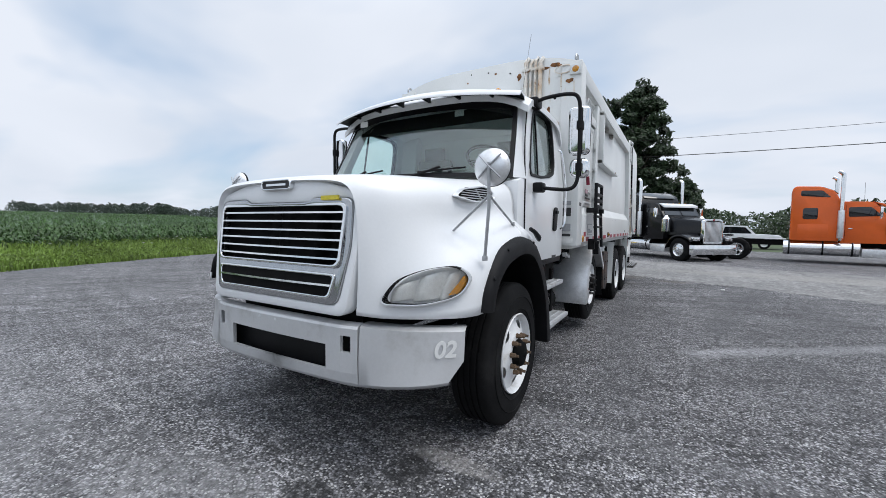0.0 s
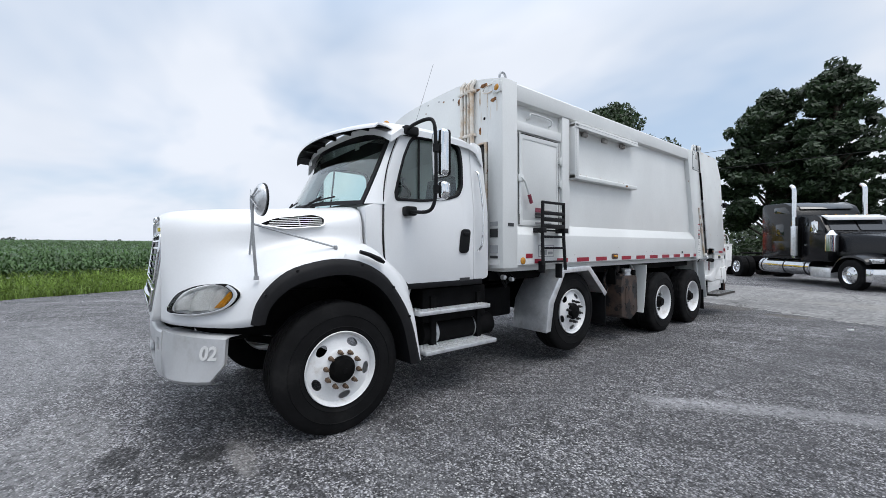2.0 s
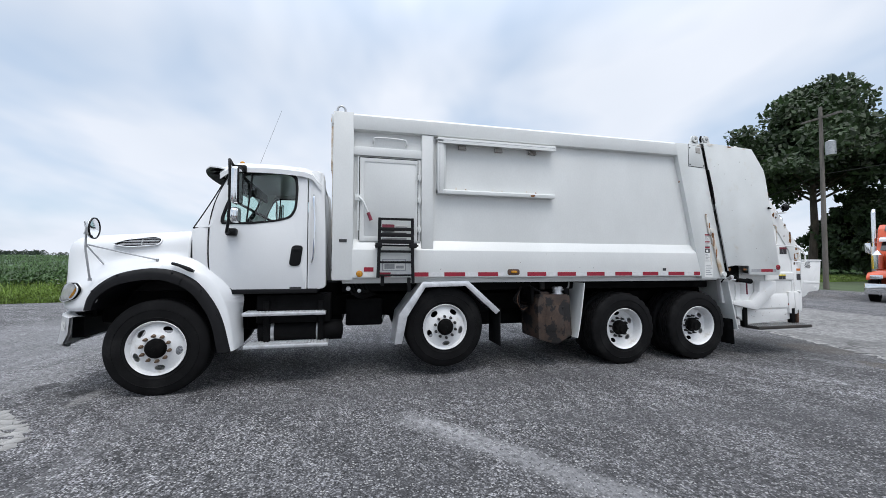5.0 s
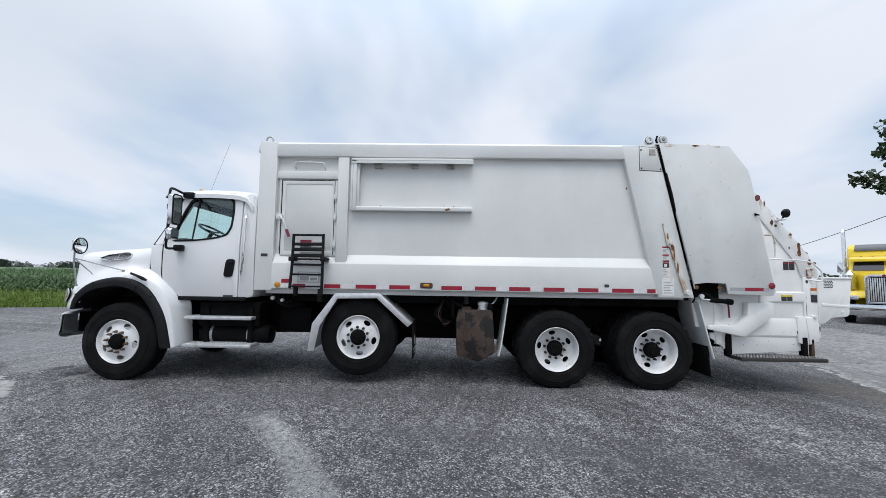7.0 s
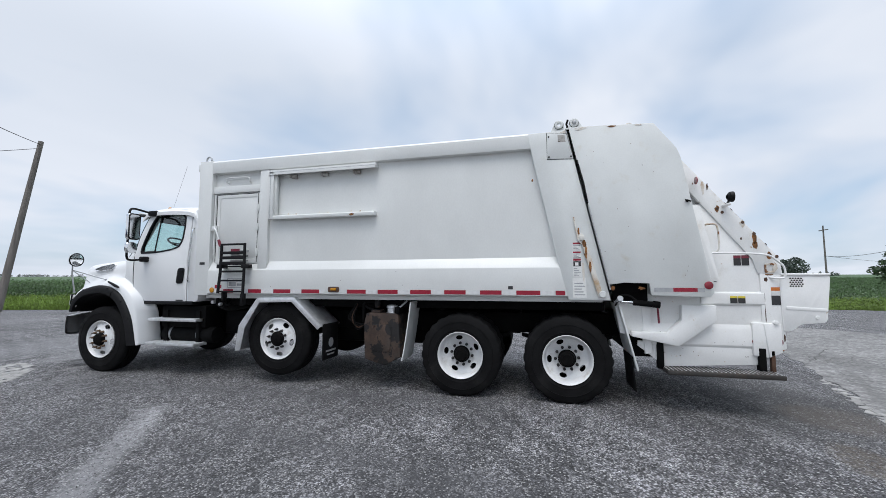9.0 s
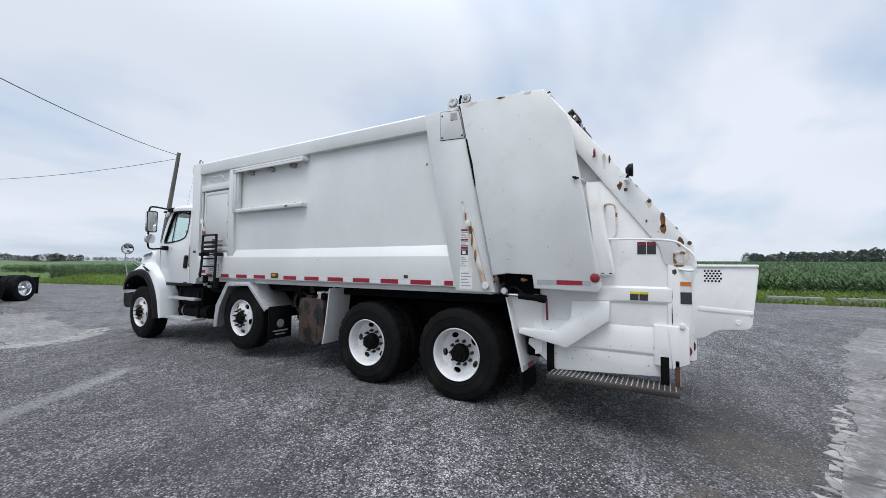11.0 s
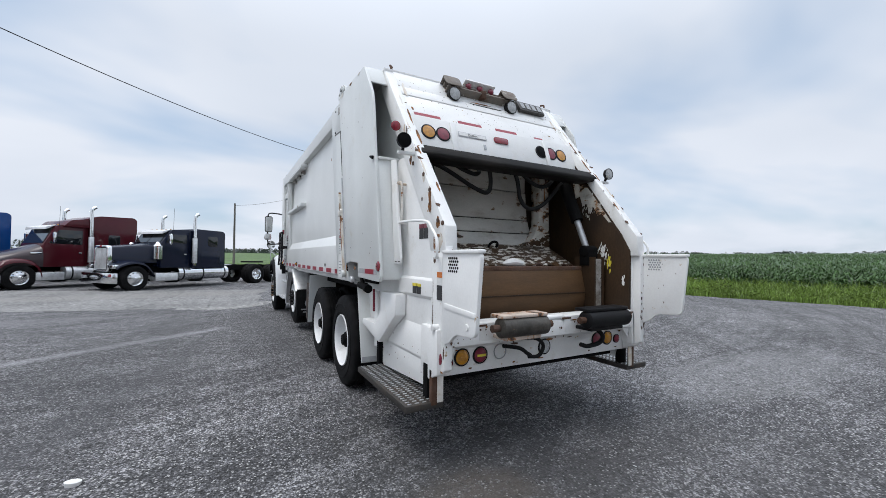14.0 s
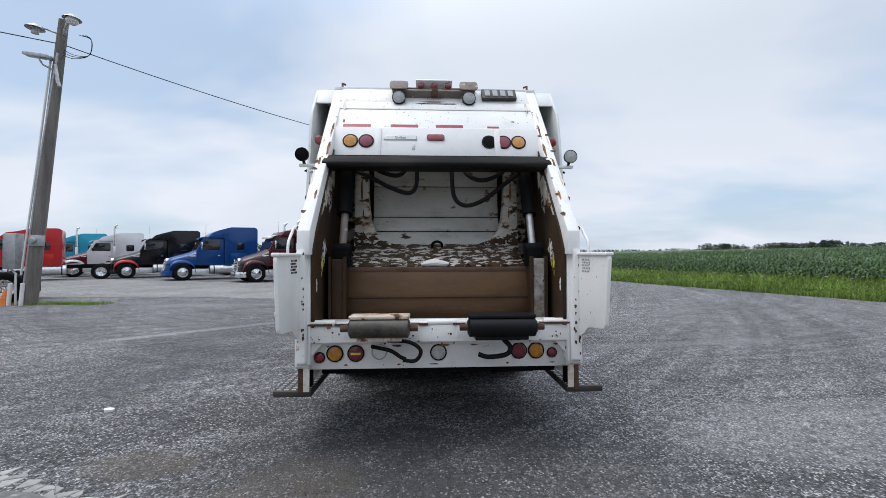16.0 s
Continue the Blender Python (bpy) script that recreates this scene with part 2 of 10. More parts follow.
M_STICKO = mat("orange_print", (0.62, 0.18, 0.03), 0.5, var=0.1, scale=20)
M_STICKY = mat("yellow_print", (0.70, 0.58, 0.05), 0.5, var=0.1, scale=20)
M_GREYPRINT = mat("grey_print", (0.33, 0.34, 0.35), 0.5, var=0.1, scale=20)
M_INTERIOR = mat("grey_cab_trim", (0.045, 0.047, 0.05), 0.7, var=0.2, scale=8)
M_SEAT = mat("grey_seat_cloth", (0.13, 0.13, 0.14), 0.9, var=0.2, scale=12, bump=0.002, bscale=120)
M_WOOD = mat("weathered_pole_wood", (0.17, 0.155, 0.14), 0.85, var=0.3, scale=5, bump=0.004, bscale=30, stretch=(1, 1, 0.08), dirt=(0.08, 0.07, 0.06), dirt_amount=0.5)
M_GALV = mat("galvanised_steel", (0.42, 0.43, 0.44), 0.45, metal=0.7, var=0.15, scale=8)
M_CABLE = mat("black_cable", (0.006, 0.006, 0.006), 0.6, spec=0.2, var=0.2)
M_GRIME = mat("grimy_grey_metal", (0.40, 0.385, 0.36), 0.55, var=0.15, scale=6, bump=0.001, bscale=30, dirt=(0.10, 0.075, 0.055), dirt_amount=0.7, dirt_scale=8, spots=(0.05, 0.03, 0.018), spot_at=0.60, spot_scale=14)
M_GRIMEK = mat("rusty_grey_metal", (0.20, 0.175, 0.15), 0.6, var=0.2, scale=7, bump=0.001, bscale=30, dirt=(0.085, 0.05, 0.03), dirt_amount=0.6, dirt_scale=7, spots=(0.42, 0.40, 0.36), spot_at=0.62, spot_scale=12)
M_COVER = mat("rust_stained_cover", (0.56, 0.47, 0.40), 0.55, var=0.12, scale=5, bump=0.001, bscale=30, dirt=(0.16, 0.085, 0.04), dirt_amount=0.45, dirt_scale=8, spots=(0.05, 0.03, 0.02), spot_at=0.57, spot_scale=11, halo=(0.36, 0.15, 0.05))
M_ROLLER = mat("worn_roller_steel", (0.085, 0.078, 0.068), 0.45, metal=0.4, var=0.3, scale=8, bump=0.002, bscale=40, dirt=(0.03, 0.022, 0.016), dirt_amount=0.55, dirt_scale=9, spots=(0.22, 0.15, 0.09), spot_at=0.68, spot_scale=18)
M_BARK = mat("tree_bark", (0.075, 0.06, 0.045), 0.9, var=0.35, scale=3, bump=0.02, bscale=14, stretch=(1, 1, 0.3))


def leaf_mat(name, base, spread, trans=0.25):
    m = mat(name, base, 0.55, var=0.25, scale=0.35, fine=4, island=spread)
    nt = m.node_tree
    b = nt.nodes["Principled BSDF"]
    t = nt.nodes.new("ShaderNodeBsdfTranslucent")
    mx = nt.nodes.new("ShaderNodeMixShader")
    mx.inputs[0].default_value = trans
    nt.links.new(b.inputs["Base Color"].links[0].from_socket, t.inputs[0])
    nt.links.new(b.outputs[0], mx.inputs[1])
    nt.links.new(t.outputs[0], mx.inputs[2])
    nt.links.new(mx.outputs[0], nt.nodes["Material Output"].inputs[0])
    return m


M_LEAF = leaf_mat("tree_leaves", (0.038, 0.066, 0.025), 0.5)
M_PINE = leaf_mat("dark_tree_leaves", (0.034, 0.058, 0.026), 0.45)
M_CORN = leaf_mat("crop_leaves", (0.060, 0.118, 0.034), 0.45, 0.3)
M_WEED = leaf_mat("verge_weeds", (0.185, 0.265, 0.060), 0.55, 0.35)
M_FLOWER = mat("white_flower_heads", (0.62, 0.63, 0.58), 0.8, var=0.15, scale=8)
M_GRASS = leaf_mat("verge_grass", (0.205, 0.305, 0.062), 0.5, 0.35)
M_CANOPY = mat("crop_canopy", (0.055, 0.11, 0.035), 0.7, var=0.45, scale=0.5, fine=3.5, bump=0.15, bscale=1.8)
M_FIELD = mat("field_soil_and_green", (0.06, 0.085, 0.035), 0.9, var=0.4, scale=0.2, fine=4)
# distance haze is put into this leaf colour, paler and bluer
M_HAZY_WOODS = leaf_mat("far_woods", (0.066, 0.088, 0.070), 0.35, 0.15)

# ---- mesh tools ----


class Shape:
    """Gathers faces for one mesh."""

    def __init__(self):
        self.v, self.f = [], []

    def add(self, verts, faces):
        k = len(self.v)
        self.v += [tuple(p) for p in verts]
        self.f += [tuple(i + k for i in f) for f in faces]
        return self

    def box(self, x0, x1, y0, y1, z0, z1):
        p = [(x, y, z) for z in (z0, z1) for y in (y0, y1) for x in (x0, x1)]
        return self.add(p, [(0, 2, 3, 1), (4, 5, 7, 6), (0, 1, 5, 4), (2, 6, 7, 3), (0, 4, 6, 2), (1, 3, 7, 5)])

    def prism(self, poly, a0, a1, axis="x"):
        """A polygon, pushed from a0 to a1 along an axis; poly gives the two other coordinates in the order x, y, z."""
        def at(p, a):
            return {"x": (a, p[0], p[1]), "y": (p[0], a, p[1]), "z": (p[0], p[1], a)}[axis]
        n = len(poly)
        return self.add([at(p, a0) for p in poly] + [at(p, a1) for p in poly],
                        [tuple(range(n - 1, -1, -1)), tuple(range(n, 2 * n))] + [(i, (i + 1) % n, n + (i + 1) % n, n + i) for i in range(n)])

    def ring_plate(self, outer, inner, a0, a1, axis="x"):
        """A plate with a hole: outer and inner loops of as many points."""
        def at(p, a):
            return {"x": (a, p[0], p[1]), "y": (p[0], a, p[1]), "z": (p[0], p[1], a)}[axis]
        n = len(outer)
        v = [at(p, a) for a in (a0, a1) for loop in (outer, inner) for p in loop]
        f = []
        for i in range(n):
            j = (i + 1) % n
            f += [(i, n + i, n + j, j), (2 * n + i, 2 * n + j, 3 * n + j, 3 * n + i), (i, j, 2 * n + j, 2 * n + i), (n + i, 3 * n + i, 3 * n + j, n + j)]
        return self.add(v, f)

    def loft(self, rows, closed=False, caps=False):
        n = len(rows[0])
        f = []
        for r in range(len(rows) - 1):
            for i in range(n if closed else n - 1):
                j = (i + 1) % n
                f.append((r * n + i, r * n + j, (r + 1) * n + j, (r + 1) * n + i))
        if caps:
            f += [tuple(range(n - 1, -1, -1)), tuple(range((len(rows) - 1) * n, len(rows) * n))]
        return self.add([p for r in rows for p in r], f)

    def tube(self, path, r, segs=8, caps=True):
        path = [Vector(p) for p in path]
        rows, side = [], None
        for i, p in enumerate(path):
            d = (path[min(i + 1, len(path) - 1)] - path[max(i - 1, 0)]).normalized()
            if side is None:
                side = d.orthogonal().normalized()
            side = (side - d * side.dot(d)).normalized()
            up = d.cross(side)
            rr = float(r[i] if isinstance(r, (list, tuple)) else r)
            rows.append([p + rr * (math.cos(2 * math.pi * k / segs) * side + math.sin(2 * math.pi * k / segs) * up) for k in range(segs)])
        return self.loft(rows, True, caps)

    def lathe(self, profile, centre, segs=32, axis="x", caps=False):
        """profile: (distance along the axis, radius)."""
        rows = []
        for a, r in profile:
            row = []
            for k in range(segs):
                c, s = r * math.cos(2 * math.pi * k / segs), r * math.sin(2 * math.pi * k / segs)
                row.append({"x": (centre[0] + a, centre[1] + c, centre[2] + s), "y": (centre[0] + s, centre[1] + a, centre[2] + c), "z": (centre[0] + c, centre[1] + s, centre[2] + a)}[axis])
            rows.append(row)
        return self.loft(rows, True, caps)

    def disc(self, centre, r, thick, axis="x", segs=20, dome=0.0):
        prof = [(0, r), (thick * 0.7, r), (thick, r * 0.9)]
        if dome:
            prof += [(thick + dome * 0.7, r * 0.6), (thick + dome, r * 0.15)]
        return self.lathe(prof, centre, segs, axis, True)

    def mirrored(self):
        """A copy on the other side of x = 0, with the faces turned."""
        s = Shape()
        s.v = [(-x, y, z) for x, y, z in self.v]
        s.f = [tuple(reversed(f)) for f in self.f]
        return s

    def mesh(self, name, material, bevel=0.0, angle=32, segs=2):
        me = bpy.data.meshes.new(name)
        me.from_pydata(self.v, [], self.f)
        bm = bmesh.new()
        bm.from_mesh(me)
        bmesh.ops.remove_doubles(bm, verts=bm.verts, dist=0.0002)
        bmesh.ops.recalc_face_normals(bm, faces=bm.faces)
        if bevel:
            es = [e for e in bm.edges if len(e.link_faces) == 2 and e.calc_face_angle(0) > 0.5]
            bmesh.ops.bevel(bm, geom=es, offset=bevel, segments=segs, profile=0.5, affect="EDGES", clamp_overlap=True)
        bm.to_mesh(me)
        bm.free()
        me.materials.append(material)
        me.shade_smooth()
        me.set_sharp_from_angle(angle=radians(angle))
        return me


def part(name, shape, material, parent, label="", bevel=0.0, angle=32, segs=2):
    me = shape if isinstance(shape, bpy.types.Mesh) else shape.mesh(name, material, bevel, angle, segs)
    ob = new(name, me)
    ob.parent = parent
    if label:
        ob["label"] = label
    return ob


def rounded(points, r, steps=4):
    """A polygon with its corners rounded."""
    out, n = [], len(points)
    for i in range(n):
        p, a, b = Vector(points[i]), Vector(points[i - 1]), Vector(points[(i + 1) % n])
        da, db = (a - p), (b - p)
        k = min(r, da.length * 0.48, db.length * 0.48)
        s, e = p + da.normalized() * k, p + db.normalized() * k
        for t in range(steps + 1):
            u = t / steps
            q = s * (1 - u) ** 2 + p * 2 * u * (1 - u) + e * u * u
            out.append((q.x, q.y))
    return out


def smooth_path(points, steps=6):
    """A soft curve through points (Catmull-Rom)."""
    p = [Vector(q) for q in points]
    p = [p[0] * 2 - p[1]] + p + [p[-1] * 2 - p[-2]]
    out = []
    for i in range(1, len(p) - 2):
        for k in range(steps):
            t = k / steps
            out.append(0.5 * ((2 * p[i]) + (p[i + 1] - p[i - 1]) * t + (2 * p[i - 1] - 5 * p[i] + 4 * p[i + 1] - p[i + 2]) * t * t + (3 * p[i] - p[i - 1] - 3 * p[i + 1] + p[i + 2]) * t ** 3))
    return out + [p[-2]]


def blot(seed, n=11):
    r = random.Random(seed)
    return [(math.cos(2 * math.pi * k / n) * r.uniform(0.55, 1.15), math.sin(2 * math.pi * k / n) * r.uniform(0.55, 1.15)) for k in range(n)]


def stuff_mesh(name, verts, faces, material, label, category):
    me = bpy.data.meshes.new(name)
    me.from_pydata(verts, [], faces)
    me.materials.append(material)
    return tagged(new(name, me), label, category, kind="stuff")

# ---- ground ----


def ground_mat(name, dark, light, speck, stone, bump, patches, lo=0.28, hi=2.0, gap=0.7, sp=0.86, arcs=(), cracks=()):
    """Chipped gravel or worn concrete: stones by a cell pattern, wide stains, and stains with a shape of their own."""
    m = bpy.data.materials.new(name)
    m.use_nodes = True
    n, l = m.node_tree.nodes, m.node_tree.links
    b = n["Principled BSDF"]
    b.inputs["Roughness"].default_value = 0.85
    co = n.new("ShaderNodeTexCoord").outputs["Object"]

    def nz(scale, detail=4, rough=0.6, stretch=None, rot=0.0):
        v = co
        if stretch:
            mp = n.new("ShaderNodeMapping")
            mp.inputs["Scale"].default_value = stretch
            mp.inputs["Rotation"].default_value = (0, 0, rot)
            l.new(co, mp.inputs[0])
            v = mp.outputs[0]
        t = n.new("ShaderNodeTexNoise")
        t.inputs["Scale"].default_value, t.inputs["Detail"].default_value, t.inputs["Roughness"].default_value = scale, detail, rough
        l.new(v, t.inputs["Vector"])
        return t.outputs["Fac"]

    def rng(f, lo, hi, a=0.0, c=1.0):
        r = n.new("ShaderNodeMapRange")
        r.interpolation_type = "SMOOTHSTEP"
        for k, val in (("From Min", lo), ("From Max", hi), ("To Min", a), ("To Max", c)):
            r.inputs[k].default_value = val
        l.new(f, r.inputs["Value"])
        return r.outputs["Result"]

    def mx(f, a, c, kind="MIX"):
        x = n.new("ShaderNodeMix")
        x.data_type, x.blend_type = "RGBA", kind
        for sock, v in ((x.inputs["Factor"], f), (x.inputs["A"], a), (x.inputs["B"], c)):
            if hasattr(v, "is_linked"):
                l.new(v, sock)
            else:
                sock.default_value = v if isinstance(v, float) else (*v, 1)
        return x.outputs["Result"]

    def math2(op, a, c):
        x = n.new("ShaderNodeMath")
        x.operation = op
        for sock, v in ((x.inputs[0], a), (x.inputs[1], c)):
            if hasattr(v, "is_linked"):
                l.new(v, sock)
            else:
                sock.default_value = v
        return x.outputs[0]

    vor = n.new("ShaderNodeTexVoronoi")
    vor.inputs["Scale"].default_value = stone
    l.new(co, vor.inputs["Vector"])
    sep = n.new("ShaderNodeSeparateXYZ")
    l.new(vor.outputs["Color"], sep.inputs[0])
    col = mx(rng(nz(0.35, 5), 0.35, 0.7), dark, light)
    col = mx(rng(nz(1.7, 5, 0.7, (1, 0.35, 1), 0.6), 0.45, 0.75, 0, 0.55), col, light)
    col = mx(rng(nz(7.0, 3, 0.6), 0.3, 0.7), mx(1.0, col, (0.72, 0.72, 0.72), "MULTIPLY"), mx(1.0, col, (1.25, 1.25, 1.25), "MULTIPLY"))
    col = mx(rng(nz(1.0, 5, 0.65, (2.6, 0.22, 1), 0.95), 0.42, 0.66, 0.0, 0.5), col, mx(1.0, col, (0.62, 0.62, 0.63), "MULTIPLY"))
    xyz = n.new("ShaderNodeSeparateXYZ")
    l.new(co, xyz.inputs[0])
    edge = nz(1.3, 6, 0.7)
    fine = nz(14, 4, 0.7)
    for cx, cy, ring, amount, seed in arcs:          # worn tyre arcs round a centre
        ux, uy = math2("SUBTRACT", xyz.outputs[0], cx), math2("SUBTRACT", xyz.outputs[1], cy)
        dist = math2("SQRT", math2("ADD", math2("MULTIPLY", ux, ux), math2("MULTIPLY", uy, uy)), 0.0)
        vec = n.new("ShaderNodeCombineXYZ")
        l.new(math2("MULTIPLY", dist, ring), vec.inputs[0])
        l.new(math2("MULTIPLY", math2("ARCTAN2", uy, ux), 2.2), vec.inputs[1])
        vec.inputs[2].default_value = seed
        t = n.new("ShaderNodeTexNoise")
        t.inputs["Scale"].default_value, t.inputs["Detail"].default_value, t.inputs["Roughness"].default_value = 1.0, 3, 0.6
        l.new(vec.outputs[0], t.inputs["Vector"])
        mask = math2("MULTIPLY", rng(nz(0.28, 3, 0.5, (1, 1, 1), seed), 0.33, 0.52), amount)
        col = mx(math2("MULTIPLY", rng(t.outputs["Fac"], 0.50, 0.60), mask), col, mx(1.0, col, (0.52, 0.52, 0.53), "MULTIPLY"))
        col = mx(math2("MULTIPLY", rng(t.outputs["Fac"], 0.47, 0.36), mask), col, mx(1.0, col, (1.3, 1.3, 1.31), "MULTIPLY"))
    coarse = n.new("ShaderNodeTexVoronoi")
    coarse.inputs["Scale"].default_value = stone * 0.42
    l.new(co, coarse.inputs["Vector"])
    sep2 = n.new("ShaderNodeSeparateXYZ")
    l.new(coarse.outputs["Color"], sep2.inputs[0])
    k2 = 0.5 if lo < 0.5 else 0.12
    col = mx(sep2.outputs[0], mx(1.0, col, (1 - k2,) * 3, "MULTIPLY"), mx(1.0, col, (1 + k2,) * 3, "MULTIPLY"))
    col = mx(rng(sep.outputs[0], 0.0, 1.0, 0.0, 1.0), mx(1.0, col, (lo, lo, lo * 1.02), "MULTIPLY"), mx(1.0, col, (hi, hi, hi * 1.01), "MULTIPLY"))
    col = mx(rng(sep.outputs[1], sp, sp + 0.11), col, speck)
    col = mx(rng(vor.outputs["Distance"], 0.35, 0.75, 0.0, gap), col, tuple(c * 0.35 for c in dark))
    warp = n.new("ShaderNodeMix")
    warp.data_type = "VECTOR"
    warp.inputs["Factor"].default_value = 0.22
    l.new(co, warp.inputs[4])
    wnz = n.new("ShaderNodeTexNoise")
    wnz.inputs["Scale"].default_value, wnz.inputs["Detail"].default_value = 3.0, 5
    l.new(co, wnz.inputs["Vector"])
    l.new(wnz.outputs["Color"], warp.inputs[5])
    height = math2("ADD", math2("MULTIPLY", vor.outputs["Distance"], -1.0), math2("MULTIPLY", fine, 0.8))
    for scale, wide, amount, cover in cracks:        # open cracks in a slab
        cv = n.new("ShaderNodeTexVoronoi")
        cv.feature = "DISTANCE_TO_EDGE"
        cv.inputs["Scale"].default_value = scale
        l.new(warp.outputs[1], cv.inputs["Vector"])
        f = math2("MULTIPLY", rng(cv.outputs["Distance"], wide, wide * 0.3), rng(nz(0.5, 4, 0.6, (1, 1, 1), scale), cover, cover + 0.12))
        col = mx(math2("MULTIPLY", f, amount), col, (0.05, 0.048, 0.045))
        height = math2("SUBTRACT", height, math2("MULTIPLY", f, 2.0))
    for kind, colour, amount, geom in patches:
        if kind == "line":            # a worn streak along a straight line: point, direction, half width, length
            px, py, dx, dy, half, length = geom
            u = math2("ADD", math2("MULTIPLY", math2("SUBTRACT", xyz.outputs[0], px), dx), math2("MULTIPLY", math2("SUBTRACT", xyz.outputs[1], py), dy))
            v = math2("ADD", math2("MULTIPLY", math2("SUBTRACT", xyz.outputs[0], px), -dy), math2("MULTIPLY", math2("SUBTRACT", xyz.outputs[1], py), dx))
            v = math2("ADD", v, math2("MULTIPLY", math2("SUBTRACT", edge, 0.5), half * 1.8))
            across = rng(math2("ABSOLUTE", v, 0.0), half * 1.3, half * 0.35)
            along = math2("MULTIPLY", rng(u, 0.0, 0.5), rng(u, length, length - 0.8))
            f = math2("MULTIPLY", across, along)
        else:                         # a blotch: centre, radii
            cx, cy, rx, ry = geom
            dx = math2("DIVIDE", math2("SUBTRACT", xyz.outputs[0], cx), rx)
            dy = math2("DIVIDE", math2("SUBTRACT", xyz.outputs[1], cy), ry)
            d = math2("ADD", math2("MULTIPLY", dx, dx), math2("MULTIPLY", dy, dy))
            d = math2("ADD", d, math2("MULTIPLY", math2("SUBTRACT", edge, 0.5), 1.6))
            f = rng(d, 1.15, 0.35)
        f = math2("MULTIPLY", f, rng(fine, 0.35, 0.62, 0.25, 1.0))
        f = math2("MULTIPLY", f, amount)
        col = mx(f, col, colour)
    l.new(col, b.inputs["Base Color"])
    bp = n.new("ShaderNodeBump")
    bp.inputs["Distance"].default_value = bump
    bp.inputs["Strength"].default_value = 0.9
    l.new(height, bp.inputs["Height"])
    l.new(bp.outputs[0], b.inputs["Normal"])
    return m


DUST = (0.40, 0.40, 0.41)
M_LOT = ground_mat("dark_chip_gravel", (0.101, 0.100, 0.104), (0.170, 0.168, 0.172), (0.47, 0.465, 0.46), 66, 0.013, [
    ("line", DUST, 0.75, (0.0, 5.4, 0.80, 0.60, 0.17, 5.2)),
    ("line", (0.22, 0.22, 0.225), 0.25, (-6.0, 3.3, 0.95, -0.05, 0.16, 9.0)),
    ("line", (0.24, 0.24, 0.245), 0.45, (-9.0, 8.9, 0.99, 0.1, 0.2, 6.0)),
    ("line", (0.07, 0.07, 0.075), 0.5, (0.3, 6.2, 0.25, 0.97, 0.22, 9.0)),
    ("line", (0.07, 0.07, 0.075), 0.45, (-0.3, 3.0, -0.1, 0.99, 0.25, 7.0)),
    ("blot", (0.30, 0.30, 0.305), 0.5, (-2.1, 1.0, 0.9, 0.5)),
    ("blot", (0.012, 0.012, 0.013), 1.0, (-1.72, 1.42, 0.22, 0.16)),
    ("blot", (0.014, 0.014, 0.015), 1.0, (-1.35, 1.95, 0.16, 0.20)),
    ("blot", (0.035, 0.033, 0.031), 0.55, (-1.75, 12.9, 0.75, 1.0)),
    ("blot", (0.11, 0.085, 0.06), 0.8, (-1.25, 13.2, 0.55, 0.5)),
    # three broad patches that only darken the gravel behind and beside the truck
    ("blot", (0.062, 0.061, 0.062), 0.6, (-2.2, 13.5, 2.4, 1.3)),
    ("blot", (0.042, 0.042, 0.045), 0.45, (1.6, 8.6, 1.3, 3.2)),
    ("blot", (0.042, 0.042, 0.045), 0.40, (1.0, 5.0, 0.9, 1.0)),
    ("blot", (0.27, 0.27, 0.275), 0.45, (-6.5, 12.5, 2.5, 0.8)),
    ("blot", (0.27, 0.27, 0.275), 0.4, (4.6, 3.0, 2.5, 0.5)),
    ("blot", (0.28, 0.27, 0.26), 0.7, (-1.15, 2.15, 0.35, 0.10)),
    ("blot", (0.23, 0.23, 0.235), 0.6, (-5.5, -0.8, 4.6, 2.4)),
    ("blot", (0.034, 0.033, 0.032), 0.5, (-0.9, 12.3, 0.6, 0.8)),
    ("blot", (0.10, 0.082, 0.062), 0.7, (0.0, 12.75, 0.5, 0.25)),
], 0.17, 2.45, 0.8, 0.83, ((11.0, -8.0, 3.6, 0.75, 0.3), (-4.5, -8.0, 4.4, 0.7, 1.7), (-3.0, 30.0, 4.0, 0.5, 2.9)))
M_PAD = ground_mat("worn_pale_concrete", (0.19, 0.187, 0.18), (0.255, 0.25, 0.24), (0.40, 0.40, 0.39), 26, 0.004, [
    ("blot", (0.23, 0.22, 0.205), 0.6, (3.5, -3.0, 6.0, 1.2)),
    ("blot", (0.25, 0.24, 0.22), 0.6, (5.0, 16.0, 7.0, 1.0)),
    ("blot", (0.10, 0.098, 0.095), 0.6, (-1.5, 14.6, 1.6, 0.35)),
    ("blot", (0.11, 0.108, 0.104), 0.5, (-5.5, 15.6, 2.6, 0.4)),
    ("line", (0.10, 0.098, 0.094), 0.6, (0.9, 12.9, -0.90, 0.40, 0.07, 6.0)),
    ("line", (0.14, 0.135, 0.13), 0.6, (-8.0, 16.2, 1.0, -0.03, 0.03, 30.0)),
], 0.80, 1.16, 0.3, 0.93, ((30.0, 60.0, 0.8, 0.25, 4.0),), ((0.40, 0.008, 0.75, 0.42), (1.7, 0.02, 0.6, 0.53), (8.5, 0.07, 0.6, 0.55)))


